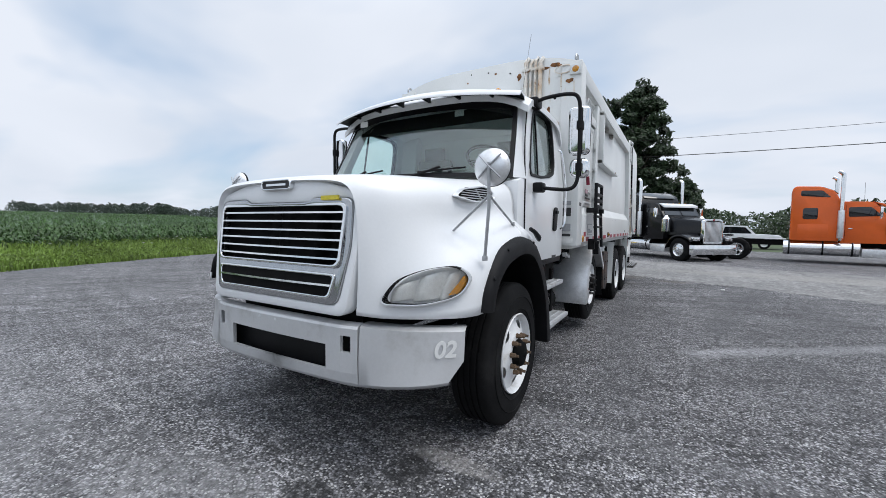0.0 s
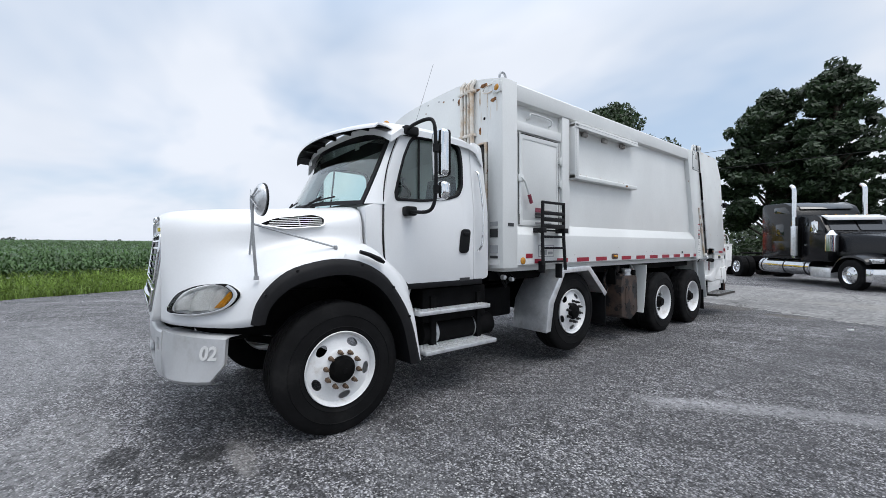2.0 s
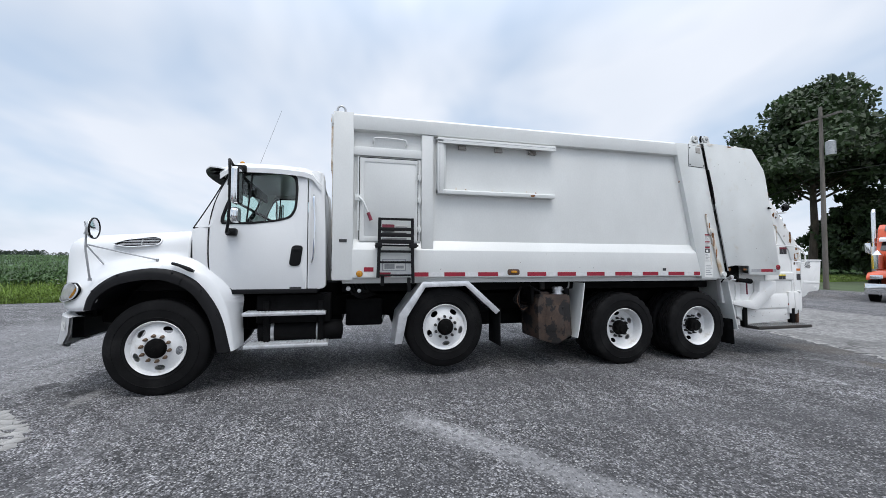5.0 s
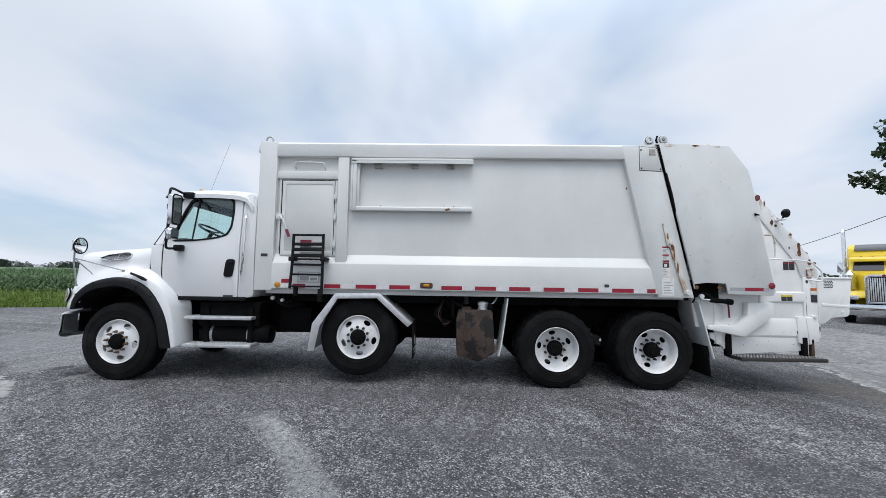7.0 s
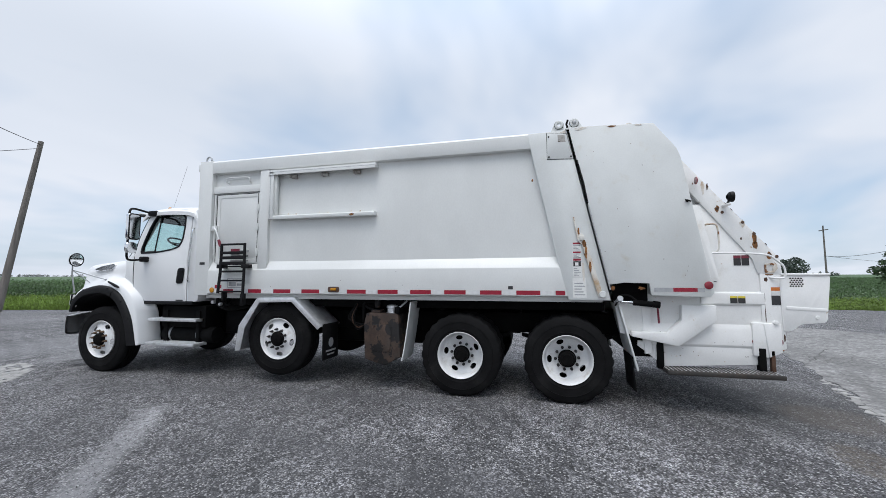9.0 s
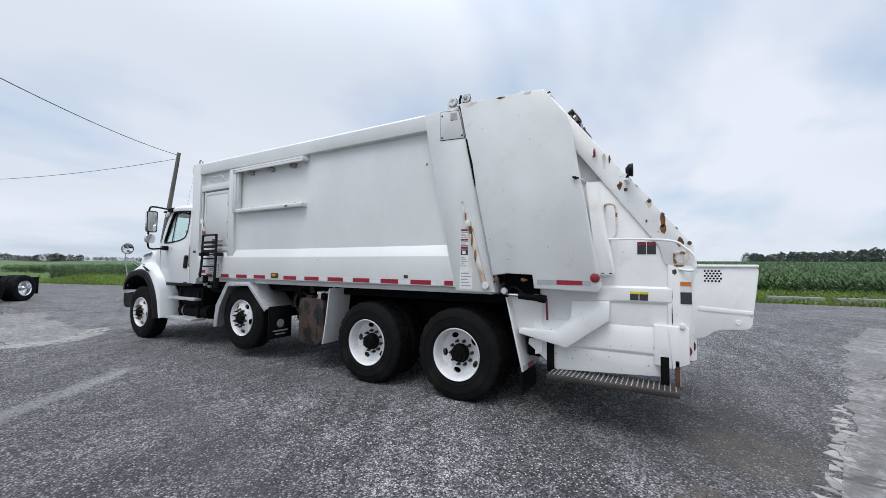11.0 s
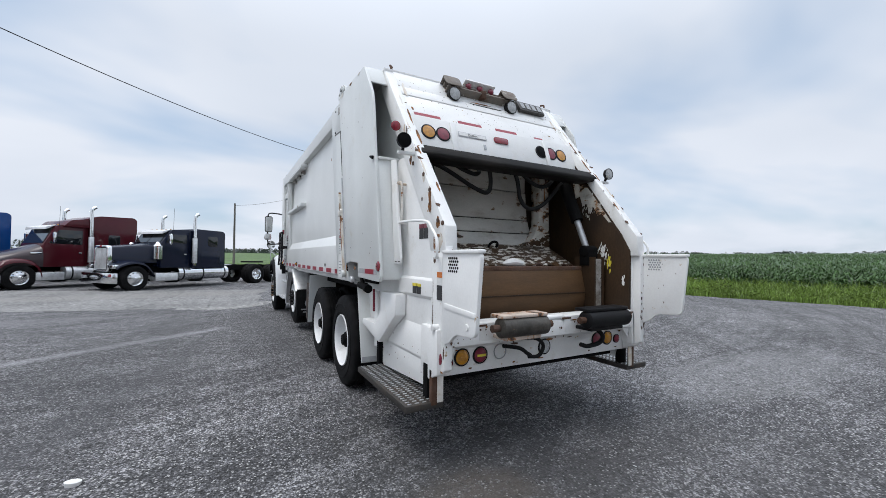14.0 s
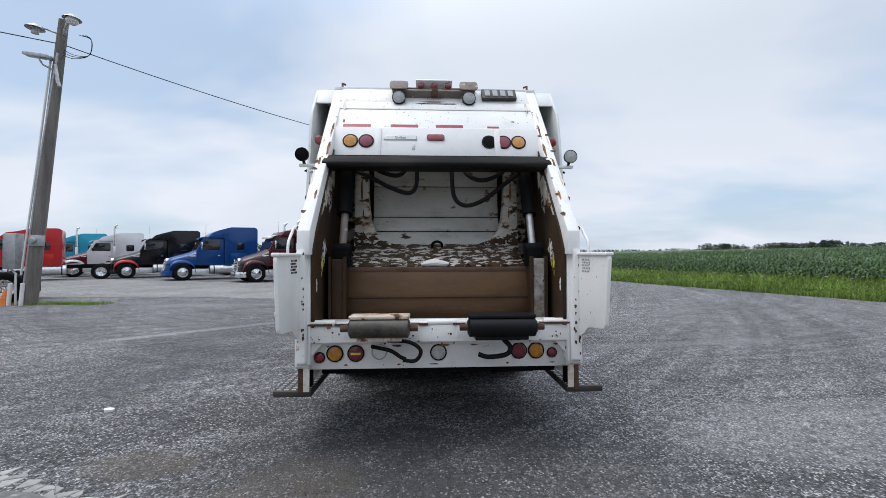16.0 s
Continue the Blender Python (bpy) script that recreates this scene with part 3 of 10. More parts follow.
def ragged(points, step, amount, seed):
    """A closed outline, cut finer and made uneven."""
    rnd = random.Random(seed)
    out = []
    n = len(points)
    for i in range(n):
        a, b = Vector(points[i]), Vector(points[(i + 1) % n])
        k = max(1, int((b - a).length / step))
        side = Vector((-(b - a).y, (b - a).x)).normalized()
        for j in range(k):
            p = a + (b - a) * (j / k)
            out.append(tuple(p + side * rnd.uniform(-amount, amount)))
    return out


def sheet(name, outline, z, material, label):
    s = Shape()
    s.add([(x, y, z) for x, y in outline], [tuple(range(len(outline)))])
    me = s.mesh(name, material)
    return tagged(new(name, me), label, "ground", kind="structure")


g = Shape()
g.add([(-2500, -2500, -0.035), (2500, -2500, -0.035), (2500, 2500, -0.035), (-2500, 2500, -0.035)], [(0, 1, 2, 3)])
tagged(new("ground", g.mesh("ground", M_FIELD)), "flat farmland soil with low green growth to the horizon", "ground", kind="structure")
# the gravel lot: its west border along the verge, the rest beyond the view
VERGE = [(-9.0, -24.0), (-11.5, -14.0), (-14.0, -5.0), (-17.0, 3.5), (-18.9, 9.5), (-20.0, 16.0), (-20.8, 26.0)]
lot = [(60.0, 33.0), (60.0, -34.0), (-6.0, -34.0)]
for a, b in zip(VERGE[:-1], VERGE[1:]):
    for k in range(14):
        u = k / 14
        lot.append((a[0] + (b[0] - a[0]) * u + random.uniform(-0.12, 0.12), a[1] + (b[1] - a[1]) * u))
lot += [VERGE[-1], (-16.0, 33.0)]
sheet("gravel_lot", lot, 0.0, M_LOT, "dark grey chip gravel yard with dusty streaks, oil stains and broad darker patches")
pad_1 = [(0.05, 1.85), (-0.45, 1.45), (-0.85, 0.7), (-1.0, -2.5), (-1.6, -4.4), (3.5, -5.6), (12.0, -9.0), (40.0, -20.0), (40.0, -4.0), (13.6, 0.1), (6.8, 0.3), (3.2, 1.3), (1.4, 1.55)]
apron = sheet("concrete_apron", ragged(pad_1, 0.25, 0.07, 4), 0.006, M_PAD, "pale cracked concrete apron with crumbling edges")
pad_2 = [(-12.0, 17.2), (-8.2, 15.72), (-3.25, 14.32), (-1.07, 13.74), (-0.22, 13.39), (1.18, 12.83), (3.78, 11.37), (12.0, 7.8), (40.0, -1.0), (40.0, 10.0), (14.0, 16.4), (5.8, 18.1), (-2.0, 20.0), (-9.0, 20.5)]
drive = sheet("concrete_road", ragged(pad_2, 0.25, 0.07, 5), 0.006, M_PAD, "pale worn concrete drive with broken edges beside the gravel")

# loose chippings
rnd = np.random.RandomState(3)
vs, fs = [], []
ico = np.array([(0, 0, 1), (0.9, 0, 0.2), (0.28, 0.85, 0.25), (-0.72, 0.53, 0.15), (-0.72, -0.53, 0.3), (0.28, -0.85, 0.2)])
icof = [(0, 1, 2), (0, 2, 3), (0, 3, 4), (0, 4, 5), (0, 5, 1)]
for k in range(52000):
    u = rnd.rand()
    yy = rnd.uniform(-1.0, 15.5)
    xx = rnd.uniform(-1.5, 4.0) if u < 0.7 else rnd.uniform(-6.5, 6.0)
    if yy < 2.5 - 0.4 * xx and u < 0.5:
        yy += 3
    s = rnd.uniform(0.0035, 0.0082)
    a = rnd.rand() * 6.28
    c, d = math.cos(a), math.sin(a)
    p = ico * (s * rnd.uniform(0.8, 1.5), s, s * rnd.uniform(0.6, 1.1))
    b0 = len(vs)
    vs += [(xx + q[0] * c - q[1] * d, yy + q[0] * d + q[1] * c, q[2] + 0.001) for q in p]
    fs += [tuple(i + b0 for i in f) for f in icof]
M_STONE = mat("loose_chippings", (0.145, 0.143, 0.146), 0.8, var=0.3, scale=20, island=0.85)
stuff_mesh("loose_gravel", vs, fs, M_STONE, "loose grey stone chippings scattered over the yard", "gravel")

# ---- verge grass and crops ----


def verge_x(y):
    for a, b in zip(VERGE[:-1], VERGE[1:]):
        if a[1] <= y <= b[1]:
            return a[0] + (b[0] - a[0]) * (y - a[1]) / (b[1] - a[1])
    if y < VERGE[0][1]:
        return VERGE[0][0] + (VERGE[0][1] - y) * 0.3
    return VERGE[-1][0] - (y - VERGE[-1][1]) * 0.05


def tall_side(y):
    """1 where the verge and the crop stand tall, falling to 0 towards the low northern stretch."""
    u = min(1.0, max(0.0, (16.0 - y) / 5.5))
    return u * u * (3 - 2 * u)


def blades(count, place, height, width, bend, seed):
    r = np.random.RandomState(seed)
    v, f = [], []
    for _ in range(count):
        x, y, k = place(r)
        h = height * k * r.uniform(0.55, 1.25)
        a = r.rand() * 6.28
        cx, cy = math.cos(a), math.sin(a)
        w = width * r.uniform(0.6, 1.3)
        o = bend * h * r.uniform(0.3, 1.2)
        b0 = len(v)
        v += [(x - cy * w, y + cx * w, -0.03), (x + cy * w, y - cx * w, -0.03),
              (x + cx * o * 0.35 + cy * w * 0.8, y + cy * o * 0.35 - cx * w * 0.8, h * 0.6), (x + cx * o * 0.35 - cy * w * 0.8, y + cy * o * 0.35 + cx * w * 0.8, h * 0.6),
              (x + cx * o, y + cy * o, h * 0.95)]
        f += [(b0, b0 + 1, b0 + 2, b0 + 3), (b0 + 3, b0 + 2, b0 + 4)]
    return v, f


def verge_place(r):
    y = r.uniform(-30, 60)
    d = r.rand() ** 1.15 * 4.4
    return verge_x(y) - 0.05 - d, y, (0.35 + 0.9 * min(1, d / 2.5)) * (0.95 + 0.35 * tall_side(y))


v, f = blades(72000, verge_place, 0.42, 0.014, 0.6, 11)
stuff_mesh("verge_grass", v, f, M_GRASS, "tall bright green grass and weeds along the yard's edge", "grass")


# broad-leaved weeds in uneven tufts
rw = np.random.RandomState(41)
v, f = [], []
for _ in range(3000):
    y = rw.uniform(-30, 60)
    d = rw.rand() * 4.2
    x = verge_x(y) - 0.25 - d
    tall = rw.uniform(0.12, 0.34) + (0.30 + 0.25 * tall_side(y)) * rw.rand() ** 1.5 * min(1, d / 1.8)
    wide = rw.uniform(0.15, 0.45)
    for _k in range(36):
        px, py, pz = x + rw.normal() * wide * 0.5, y + rw.normal() * wide, tall * rw.rand() ** 0.7
        n1 = Vector(rw.normal(size=3)).normalized()
        n2 = n1.orthogonal().normalized()
        s = rw.uniform(0.03, 0.07)
        q = Vector((px, py, max(0.02, pz)))
        k = len(v)
        v += [tuple(q - n1 * s), tuple(q + n2 * s * 0.55), tuple(q + n1 * s), tuple(q - n2 * s * 0.55)]
        f.append((k, k + 1, k + 2, k + 3))
stuff_mesh("verge_weeds", v, f, M_WEED, "yellow green broad leaved weeds in tufts along the yard's edge", "weeds")
v, f = [], []
for _ in range(170):
    y = rw.uniform(-26, 30)
    x = verge_x(y) - rw.uniform(1.2, 4.2)
    h = rw.uniform(0.45, 0.85) + 0.1 * tall_side(y)
    r0 = rw.uniform(0.03, 0.07)
    k = len(v)
    v += [(x + r0 * math.cos(a), y + r0 * math.sin(a), h) for a in np.linspace(0, 5.23, 6)] + [(x, y, h - 0.03)]
    f += [(k + i, k + (i + 1) % 6, k + 6) for i in range(6)]
    f.append(tuple(range(k, k + 6)))
stuff_mesh("wild_flowers", v, f, M_FLOWER, "scattered white wild flower heads in the verge", "flowers")


def plants(count, place, seed, leaves=9):
    """Crop plants: a thin stalk and long arching leaves."""
    r = np.random.RandomState(seed)
    v, f = [], []
    for _ in range(count):
        x, y, h, foot = place(r)
        h *= r.uniform(0.82, 1.1)
        b0 = len(v)
        v += [(x - 0.012, y, foot), (x + 0.012, y, foot), (x + 0.006, y, foot + h), (x - 0.006, y, foot + h)]
        f.append((b0, b0 + 1, b0 + 2, b0 + 3))
        for k in range(leaves):
            z = foot + h * (0.25 + 0.75 * (k + r.rand() * 0.6) / leaves)
            a = k * 2.6 + r.rand()
            c, s = math.cos(a), math.sin(a)
            ln = r.uniform(0.22, 0.40) * (0.75 if k > leaves - 3 else 1)
            w = r.uniform(0.03, 0.05)
            rise = r.uniform(0.08, 0.2)
            pts = [(0.0, 0.0, w * 0.5), (0.42, rise, w), (0.78, rise * 0.75, w * 0.8), (1.0, rise * 0.1, 0.004)]
            b0 = len(v)
            for u, dz, ww in pts:
                v += [(x + c * ln * u - s * ww, y + s * ln * u + c * ww, z + dz), (x + c * ln * u + s * ww, y + s * ln * u - c * ww, z + dz)]
            f += [(b0 + 2 * i, b0 + 2 * i + 1, b0 + 2 * i + 3, b0 + 2 * i + 2) for i in range(3)]
    return v, f


def crop_z(y, d=0.0):
    """Height of the crop's tops d metres in from the verge; the land beyond rises gently, and low growth follows to the north."""
    k = tall_side(y)
    u = min(1.0, max(0.0, (27.0 + 0.35 * d - y) / 5.0))
    return (1.12 - 0.14 * k) * (0.30 + 0.70 * u) + 0.024 * min(d, 100.0) + 0.016 * max(0.0, min(d, 300.0) - 100.0)


def crop_front(r):
    y = r.uniform(-34, 62)
    row = int(r.rand() * 9)
    top = crop_z(y, 3.6 + row * 0.55) * (0.84 + 0.04 * min(row, 4))
    return verge_x(y) - 3.6 - row * 0.55 + r.uniform(-0.1, 0.1), y, top, 0.0


def crop_deep(r):
    y = r.uniform(-50, 90)
    d = 8.0 + r.rand() ** 1.6 * 70
    top = crop_z(y, d) * 1.02
    return verge_x(y) - d, y, min(top, 1.0 if y < 27 + 0.35 * d else 0.35), max(0.0, top - (1.0 if y < 27 + 0.35 * d else 0.35))


v, f = plants(6500, crop_front, 21)
stuff_mesh("crop_rows", v, f, M_CORN, "dense green corn plants in the field's first rows", "crop")
v, f = plants(17000, crop_deep, 22, 7)
stuff_mesh("crop_field", v, f, M_CORN, "green corn tops spreading over the field", "crop")
# the crop's closed canopy further in
ys = np.concatenate([np.linspace(-600, -60, 28), np.linspace(-56, 100, 110), np.linspace(110, 700, 30)])
ds = np.concatenate([np.linspace(5.5, 60, 50), np.geomspace(64, 1500, 28)])
vs, fs = [], []
for y in ys:
    x0 = verge_x(float(np.clip(y, -30, 70)))
    for d in ds:
        near = min(1.0, 30 / d)
        vs.append((x0 - d, float(y), crop_z(float(y), float(d)) - 0.26 + near * 0.16 * noise.noise(Vector((d * 0.9, y * 0.9, 0)))))
nd = len(ds)
for i in range(len(ys) - 1):
    for j in range(nd - 1):
        fs.append((i * nd + j, i * nd + j + 1, (i + 1) * nd + j + 1, (i + 1) * nd + j))
ob = stuff_mesh("crop_canopy", vs, fs, M_CANOPY, "closed green crop canopy reaching to the far woods", "crop")
ob.data.shade_smooth()

# the meadow past the yard's southern end, rising gently
vs, fs = [], []
mx_n, my_n = 40, 30
for j in range(my_n):
    y = -34.5 - 300 * (j / (my_n - 1)) ** 2
    for i in range(mx_n):
        x = -40.0 + 240.0 * i / (mx_n - 1)
        vs.append((x, y, -0.03 + 0.45 * min(1, j / 2) + 0.012 * (-34.5 - y) + 0.12 * noise.noise(Vector((x * 0.4, y * 0.4, 3)))))
for j in range(my_n - 1):
    for i in range(mx_n - 1):
        fs.append((j * mx_n + i, j * mx_n + i + 1, (j + 1) * mx_n + i + 1, (j + 1) * mx_n + i))
M_MEADOW = mat("meadow_green", (0.085, 0.145, 0.042), 0.8, var=0.35, scale=0.4, fine=5, bump=0.12, bscale=2.5)
ob = stuff_mesh("meadow", vs, fs, M_MEADOW, "bright green meadow rising beyond the yard's end", "meadow")
ob.data.shade_smooth()


def meadow_place(r):
    return r.uniform(-12, 60), -33.6 - r.rand() * 4.5, r.uniform(0.6, 1.4)


v, f = blades(9000, meadow_place, 0.6, 0.02, 0.6, 17)
stuff_mesh("meadow_grass", v, f, M_GRASS, "tall green grass along the yard's southern edge", "grass")

# ---- trees and far woods ----


def tree(x, y, height, spread, seed, material, label, lowest=0.12, leaf=0.30, count=11000, conic=0.0):
    r = random.Random(seed)
    base = tagged(new("tree"), label, "tree")
    base.location = (x, y, -0.03)
    trunk = Shape()
    top = height * 0.8
    path = [Vector((0.25 * math.sin(i * 1.3 + seed), 0.25 * math.cos(i * 1.7 + seed) - 0.25, top * i / 6)) for i in range(7)]
    trunk.tube(path, [height * 0.022 * (1 - 0.12 * i) for i in range(7)], 9)
    ends = []
    for i in range(46):
        u = lowest + (1 - lowest) * (i + r.random()) / 46
        z = top * u
        a = i * 2.4 + r.random()
        wide = spread * ((1 - u) ** 0.6 * 0.95 + 0.16 if conic else (math.sin(math.pi * min(1, 0.22 + 0.80 * u)) * 0.9 + 0.12)) * r.uniform(0.75, 1.12)
        p0 = Vector((0, 0, z))
        p2 = Vector((math.cos(a) * wide, math.sin(a) * wide, z + height * (0.10 if conic else 0.16) * r.uniform(0.5, 1.2)))
        p1 = (p0 + p2) / 2 + Vector((0, 0, height * 0.03))
        trunk.tube([p0, p1, p2], [height * 0.007, height * 0.005, height * 0.002], 5)
        ends += [p2, p1 * 0.35 + p2 * 0.65, p1 * 0.8 + p2 * 0.2]
    ends += [Vector((r.uniform(-0.6, 0.6), r.uniform(-0.6, 0.6), top + height * 0.07 * k)) for k in range(3)]
    part("trunk", trunk, M_BARK, base)
    clumps = []
    for e in ends:
        for _ in range(3):
            clumps.append((e + Vector((r.gauss(0, 1), r.gauss(0, 1), r.gauss(0, 0.7))) * spread * 0.12, spread * r.uniform(0.12, 0.22)))
    v, f = [], []
    for _ in range(count):
        c, rad = clumps[r.randrange(len(clumps))]
        d = Vector((r.gauss(0, 1), r.gauss(0, 1), r.gauss(0, 1))).normalized() * rad * r.random() ** 0.4
        p = c + Vector((d.x, d.y, d.z * 0.7))
        n1 = Vector((r.gauss(0, 1), r.gauss(0, 1), r.gauss(0, 1))).normalized()
        n2 = n1.orthogonal().normalized()
        s = leaf * r.uniform(0.5, 1.2)
        k = len(v)
        v += [p - n1 * s, p + n2 * s * 0.5, p + n1 * s, p - n2 * s * 0.5]
        f.append((k, k + 1, k + 2, k + 3))
    me = bpy.data.meshes.new("crown")
    me.from_pydata([tuple(q) for q in v], [], f)
    me.materials.append(material)
    part("crown", me, material, base)
    return base


DARKT = "tall dark green tree with dense uneven foliage beyond the yard"
BROAD = "tall broadleaf tree with spreading dark green crown"
tree(-4.6, 58, 21.0, 4.3, 1, M_PINE, DARKT, 0.05, 0.31, 44000, 1)
tree(-10.2, 60, 20.3, 4.7, 2, M_PINE, DARKT, 0.10, 0.31, 50000)
tree(0.6, 62, 8.6, 2.7, 3, M_PINE, DARKT, 0.04, 0.30, 26000, 1)
tree(-27.2, 53.5, 20.4, 8.4, 4, M_LEAF, BROAD, 0.50, 0.32, 46000)
tree(-25.5, 58, 9.5, 4.4, 8, M_LEAF, BROAD, 0.08, 0.30, 22000)
tree(-20.5, 57, 9.5, 4.2, 5, M_PINE, BROAD, 0.06, 0.30, 20000)
tree(-51, 51, 6.8, 3.0, 7, M_LEAF, "small rounded field tree far beyond the crops", 0.12, 0.22, 6000)


def woods(name, a, b, count, height, depth, seed, label, leaf=0.8, material=None, foot=0.0):
    """A far belt of trees: many leaf clumps between two points."""
    r = np.random.RandomState(seed)
    v, f = [], []
    a, b = Vector(a), Vector(b)
    side = Vector((-(b - a).y, (b - a).x)).normalized()
    for i in range(count):
        u = r.rand()
        p = a + (b - a) * u + side * r.uniform(0, depth)
        h = height * (0.7 + 0.45 * noise.noise(Vector((u * (b - a).length * 0.07, seed, 0)))) * r.uniform(0.82, 1.05)
        wide = h * 0.5
        for _ in range(110):
            t = r.rand()
            rad = wide * math.sin(math.pi * min(0.97, 0.12 + 0.85 * t)) * r.rand() ** 0.4
            an = r.rand() * 6.28
            q = Vector((p.x + rad * math.cos(an), p.y + rad * math.sin(an), foot + h * (0.05 + 0.95 * t)))
            n1 = Vector(r.normal(size=3)).normalized()
            n2 = n1.orthogonal().normalized()
            s = leaf * r.uniform(0.5, 1.3) * h / 8
            k = len(v)
            v += [tuple(q - n1 * s), tuple(q + n2 * s * 0.6), tuple(q + n1 * s), tuple(q - n2 * s * 0.6)]
            f.append((k, k + 1, k + 2, k + 3))
    return stuff_mesh(name, v, f, material or M_HAZY_WOODS, label, "woods")


FARW = "far belt of green trees along the horizon"
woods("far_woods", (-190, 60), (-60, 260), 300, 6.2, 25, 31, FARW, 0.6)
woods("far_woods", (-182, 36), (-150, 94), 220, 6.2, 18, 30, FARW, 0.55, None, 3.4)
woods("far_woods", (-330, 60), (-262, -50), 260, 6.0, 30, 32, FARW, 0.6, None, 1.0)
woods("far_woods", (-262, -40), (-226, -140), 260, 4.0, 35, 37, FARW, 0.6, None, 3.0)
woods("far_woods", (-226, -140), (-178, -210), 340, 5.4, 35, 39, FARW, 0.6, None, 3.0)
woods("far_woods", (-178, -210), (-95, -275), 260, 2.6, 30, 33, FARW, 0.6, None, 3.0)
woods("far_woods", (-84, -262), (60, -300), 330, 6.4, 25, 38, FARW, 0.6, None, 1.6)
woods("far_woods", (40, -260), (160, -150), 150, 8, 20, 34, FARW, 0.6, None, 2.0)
woods("hedge", (-12, 74), (70, 66), 240, 7.5, 10, 35, "dense green trees and scrub behind the parked trucks", 0.55, M_LEAF)
woods("hedge", (-90, 92), (-12, 70), 200, 6.0, 12, 36, "dense green trees and scrub behind the parked trucks", 0.55, M_LEAF)

# low concrete blocks along the verge
def kerb_block(x, y, turn, label="weathered grey concrete block lying along the verge"):
    s = Shape().prism(rounded([(-0.26, 0.0), (0.26, 0.0), (0.22, 0.30), (-0.22, 0.30)], 0.04, 3), -1.0, 1.0, "x")
    ob = tagged(new("concrete_block", s.mesh("concrete_block", M_BLOCK, 0.015)), label, "concrete block", "blocks along the verge")
    ob.location, ob.rotation_euler = (x, y, -0.005), (0, 0, radians(turn))
    return ob


M_BLOCK = mat("weathered_concrete", (0.23, 0.225, 0.21), 0.85, var=0.2, scale=3, bump=0.004, bscale=25, dirt=(0.14, 0.135, 0.12), dirt_amount=0.5, dirt_scale=3)
for x, y, turn in ((-20.9, 17.6, 94), (-21.2, 20.0, 97)):
    kerb_block(x, y, turn)

# ---- wheels ----


def tyre_mesh(lugs, width=0.30, r=0.540):
    """Axis along x, the outer face at x = 0, the tyre reaching inwards to -width."""
    s = Shape()
    w = width
    segs = 72
    tread = []
    ribs = 5
    a0, a1 = -0.035, -w + 0.035
    for i in range(ribs):
        u0, u1 = i / ribs, (i + 1) / ribs
        x0, x1 = a0 + (a1 - a0) * u0, a0 + (a1 - a0) * u1
        e = (a1 - a0) * 0.03
        tread += [(x0 + e, r), (x1 - e, r)]
        if i < ribs - 1:
            tread += [(x1 - e * 0.9, r - 0.012), (x1 + e * 0.9, r - 0.012)]
    prof = [(-0.02, 0.297), (-0.004, 0.318), (0.003, 0.340), (0.008, 0.343), (0.004, 0.347), (0.006, 0.41), (0.006, 0.432), (0.011, 0.435), (0.005, 0.438), (0.0, 0.468), (-0.012, 0.50), (-0.022, r - 0.012)] + tread + \
           [(-w + 0.022, r - 0.012), (-w + 0.012, 0.50), (-w, 0.468), (-w - 0.006, 0.41), (-w, 0.345), (-w + 0.02, 0.297)]
    rows = []
    for i, (a, rr) in enumerate(prof):
        row = []
        for k in range(segs):
            q = rr
            if lugs and rr > r - 0.02 and k % 3 == 0:
                q = rr - 0.014
            ang = 2 * math.pi * (k + (0.5 if lugs and a < -w / 2 else 0)) / segs
            row.append((a, q * math.cos(ang), q * math.sin(ang)))
        rows.append(row)
    s.loft(rows, True)
    return s.mesh("tyre", M_RUBBER, 0, 40)


def rim_mesh(profile, hole_r, holes, hw, hh, material, segs=120):
    """A lathed wheel disc; round its disc, oval hand holes go through."""
    s = Shape()
    n = len(profile)
    verts = []
    for a, r in profile:
        verts.append([[a, r, 2 * math.pi * k / segs] for k in range(segs)])

    def oval(r, ang):
        best = min(((ang - 2 * math.pi * (h + 0.5) / holes + math.pi) % (2 * math.pi) - math.pi for h in range(holes)), key=abs)
        return best, math.hypot(best * hole_r / hw, (r - hole_r) / hh)

    faces, used = [], {}
    cut = set()
    for i in range(n - 1):
        for k in range(segs):
            r = (profile[i][1] + profile[i + 1][1]) / 2
            inside = abs(r - hole_r) < hh * 1.2 and oval(r, 2 * math.pi * (k + 0.5) / segs)[1] < 1
            quad = (i * segs + k, i * segs + (k + 1) % segs, (i + 1) * segs + (k + 1) % segs, (i + 1) * segs + k)
            (cut.update(quad) if inside else faces.append(quad))
    kept = {q for f in faces for q in f}
    flat = []
    for i in range(n):
        for k in range(segs):
            a, r, ang = verts[i][k]
            idx = i * segs + k
            if idx in cut and idx in kept:
                best, d = oval(r, ang)
                if d > 0.05:
                    base = ang - best
                    best, r = best / d, hole_r + (r - hole_r) / d
                    ang = base + best
            flat.append((a, r * math.cos(ang), r * math.sin(ang)))
    s.add(flat, faces)
    return s.mesh("rim", material, 0, 45)


def ramp_list(a, b, n):
    return [(a[0] + (b[0] - a[0]) * i / n, a[1] + (b[1] - a[1]) * i / n) for i in range(n + 1)]


STEER_DISC = [(-0.05, 0.282), (0.0, 0.306), (0.008, 0.301), (0.0, 0.290), (-0.03, 0.281)] + ramp_list((-0.042, 0.274), (-0.006, 0.168), 9) + [(0.004, 0.155), (0.004, 0.08)]
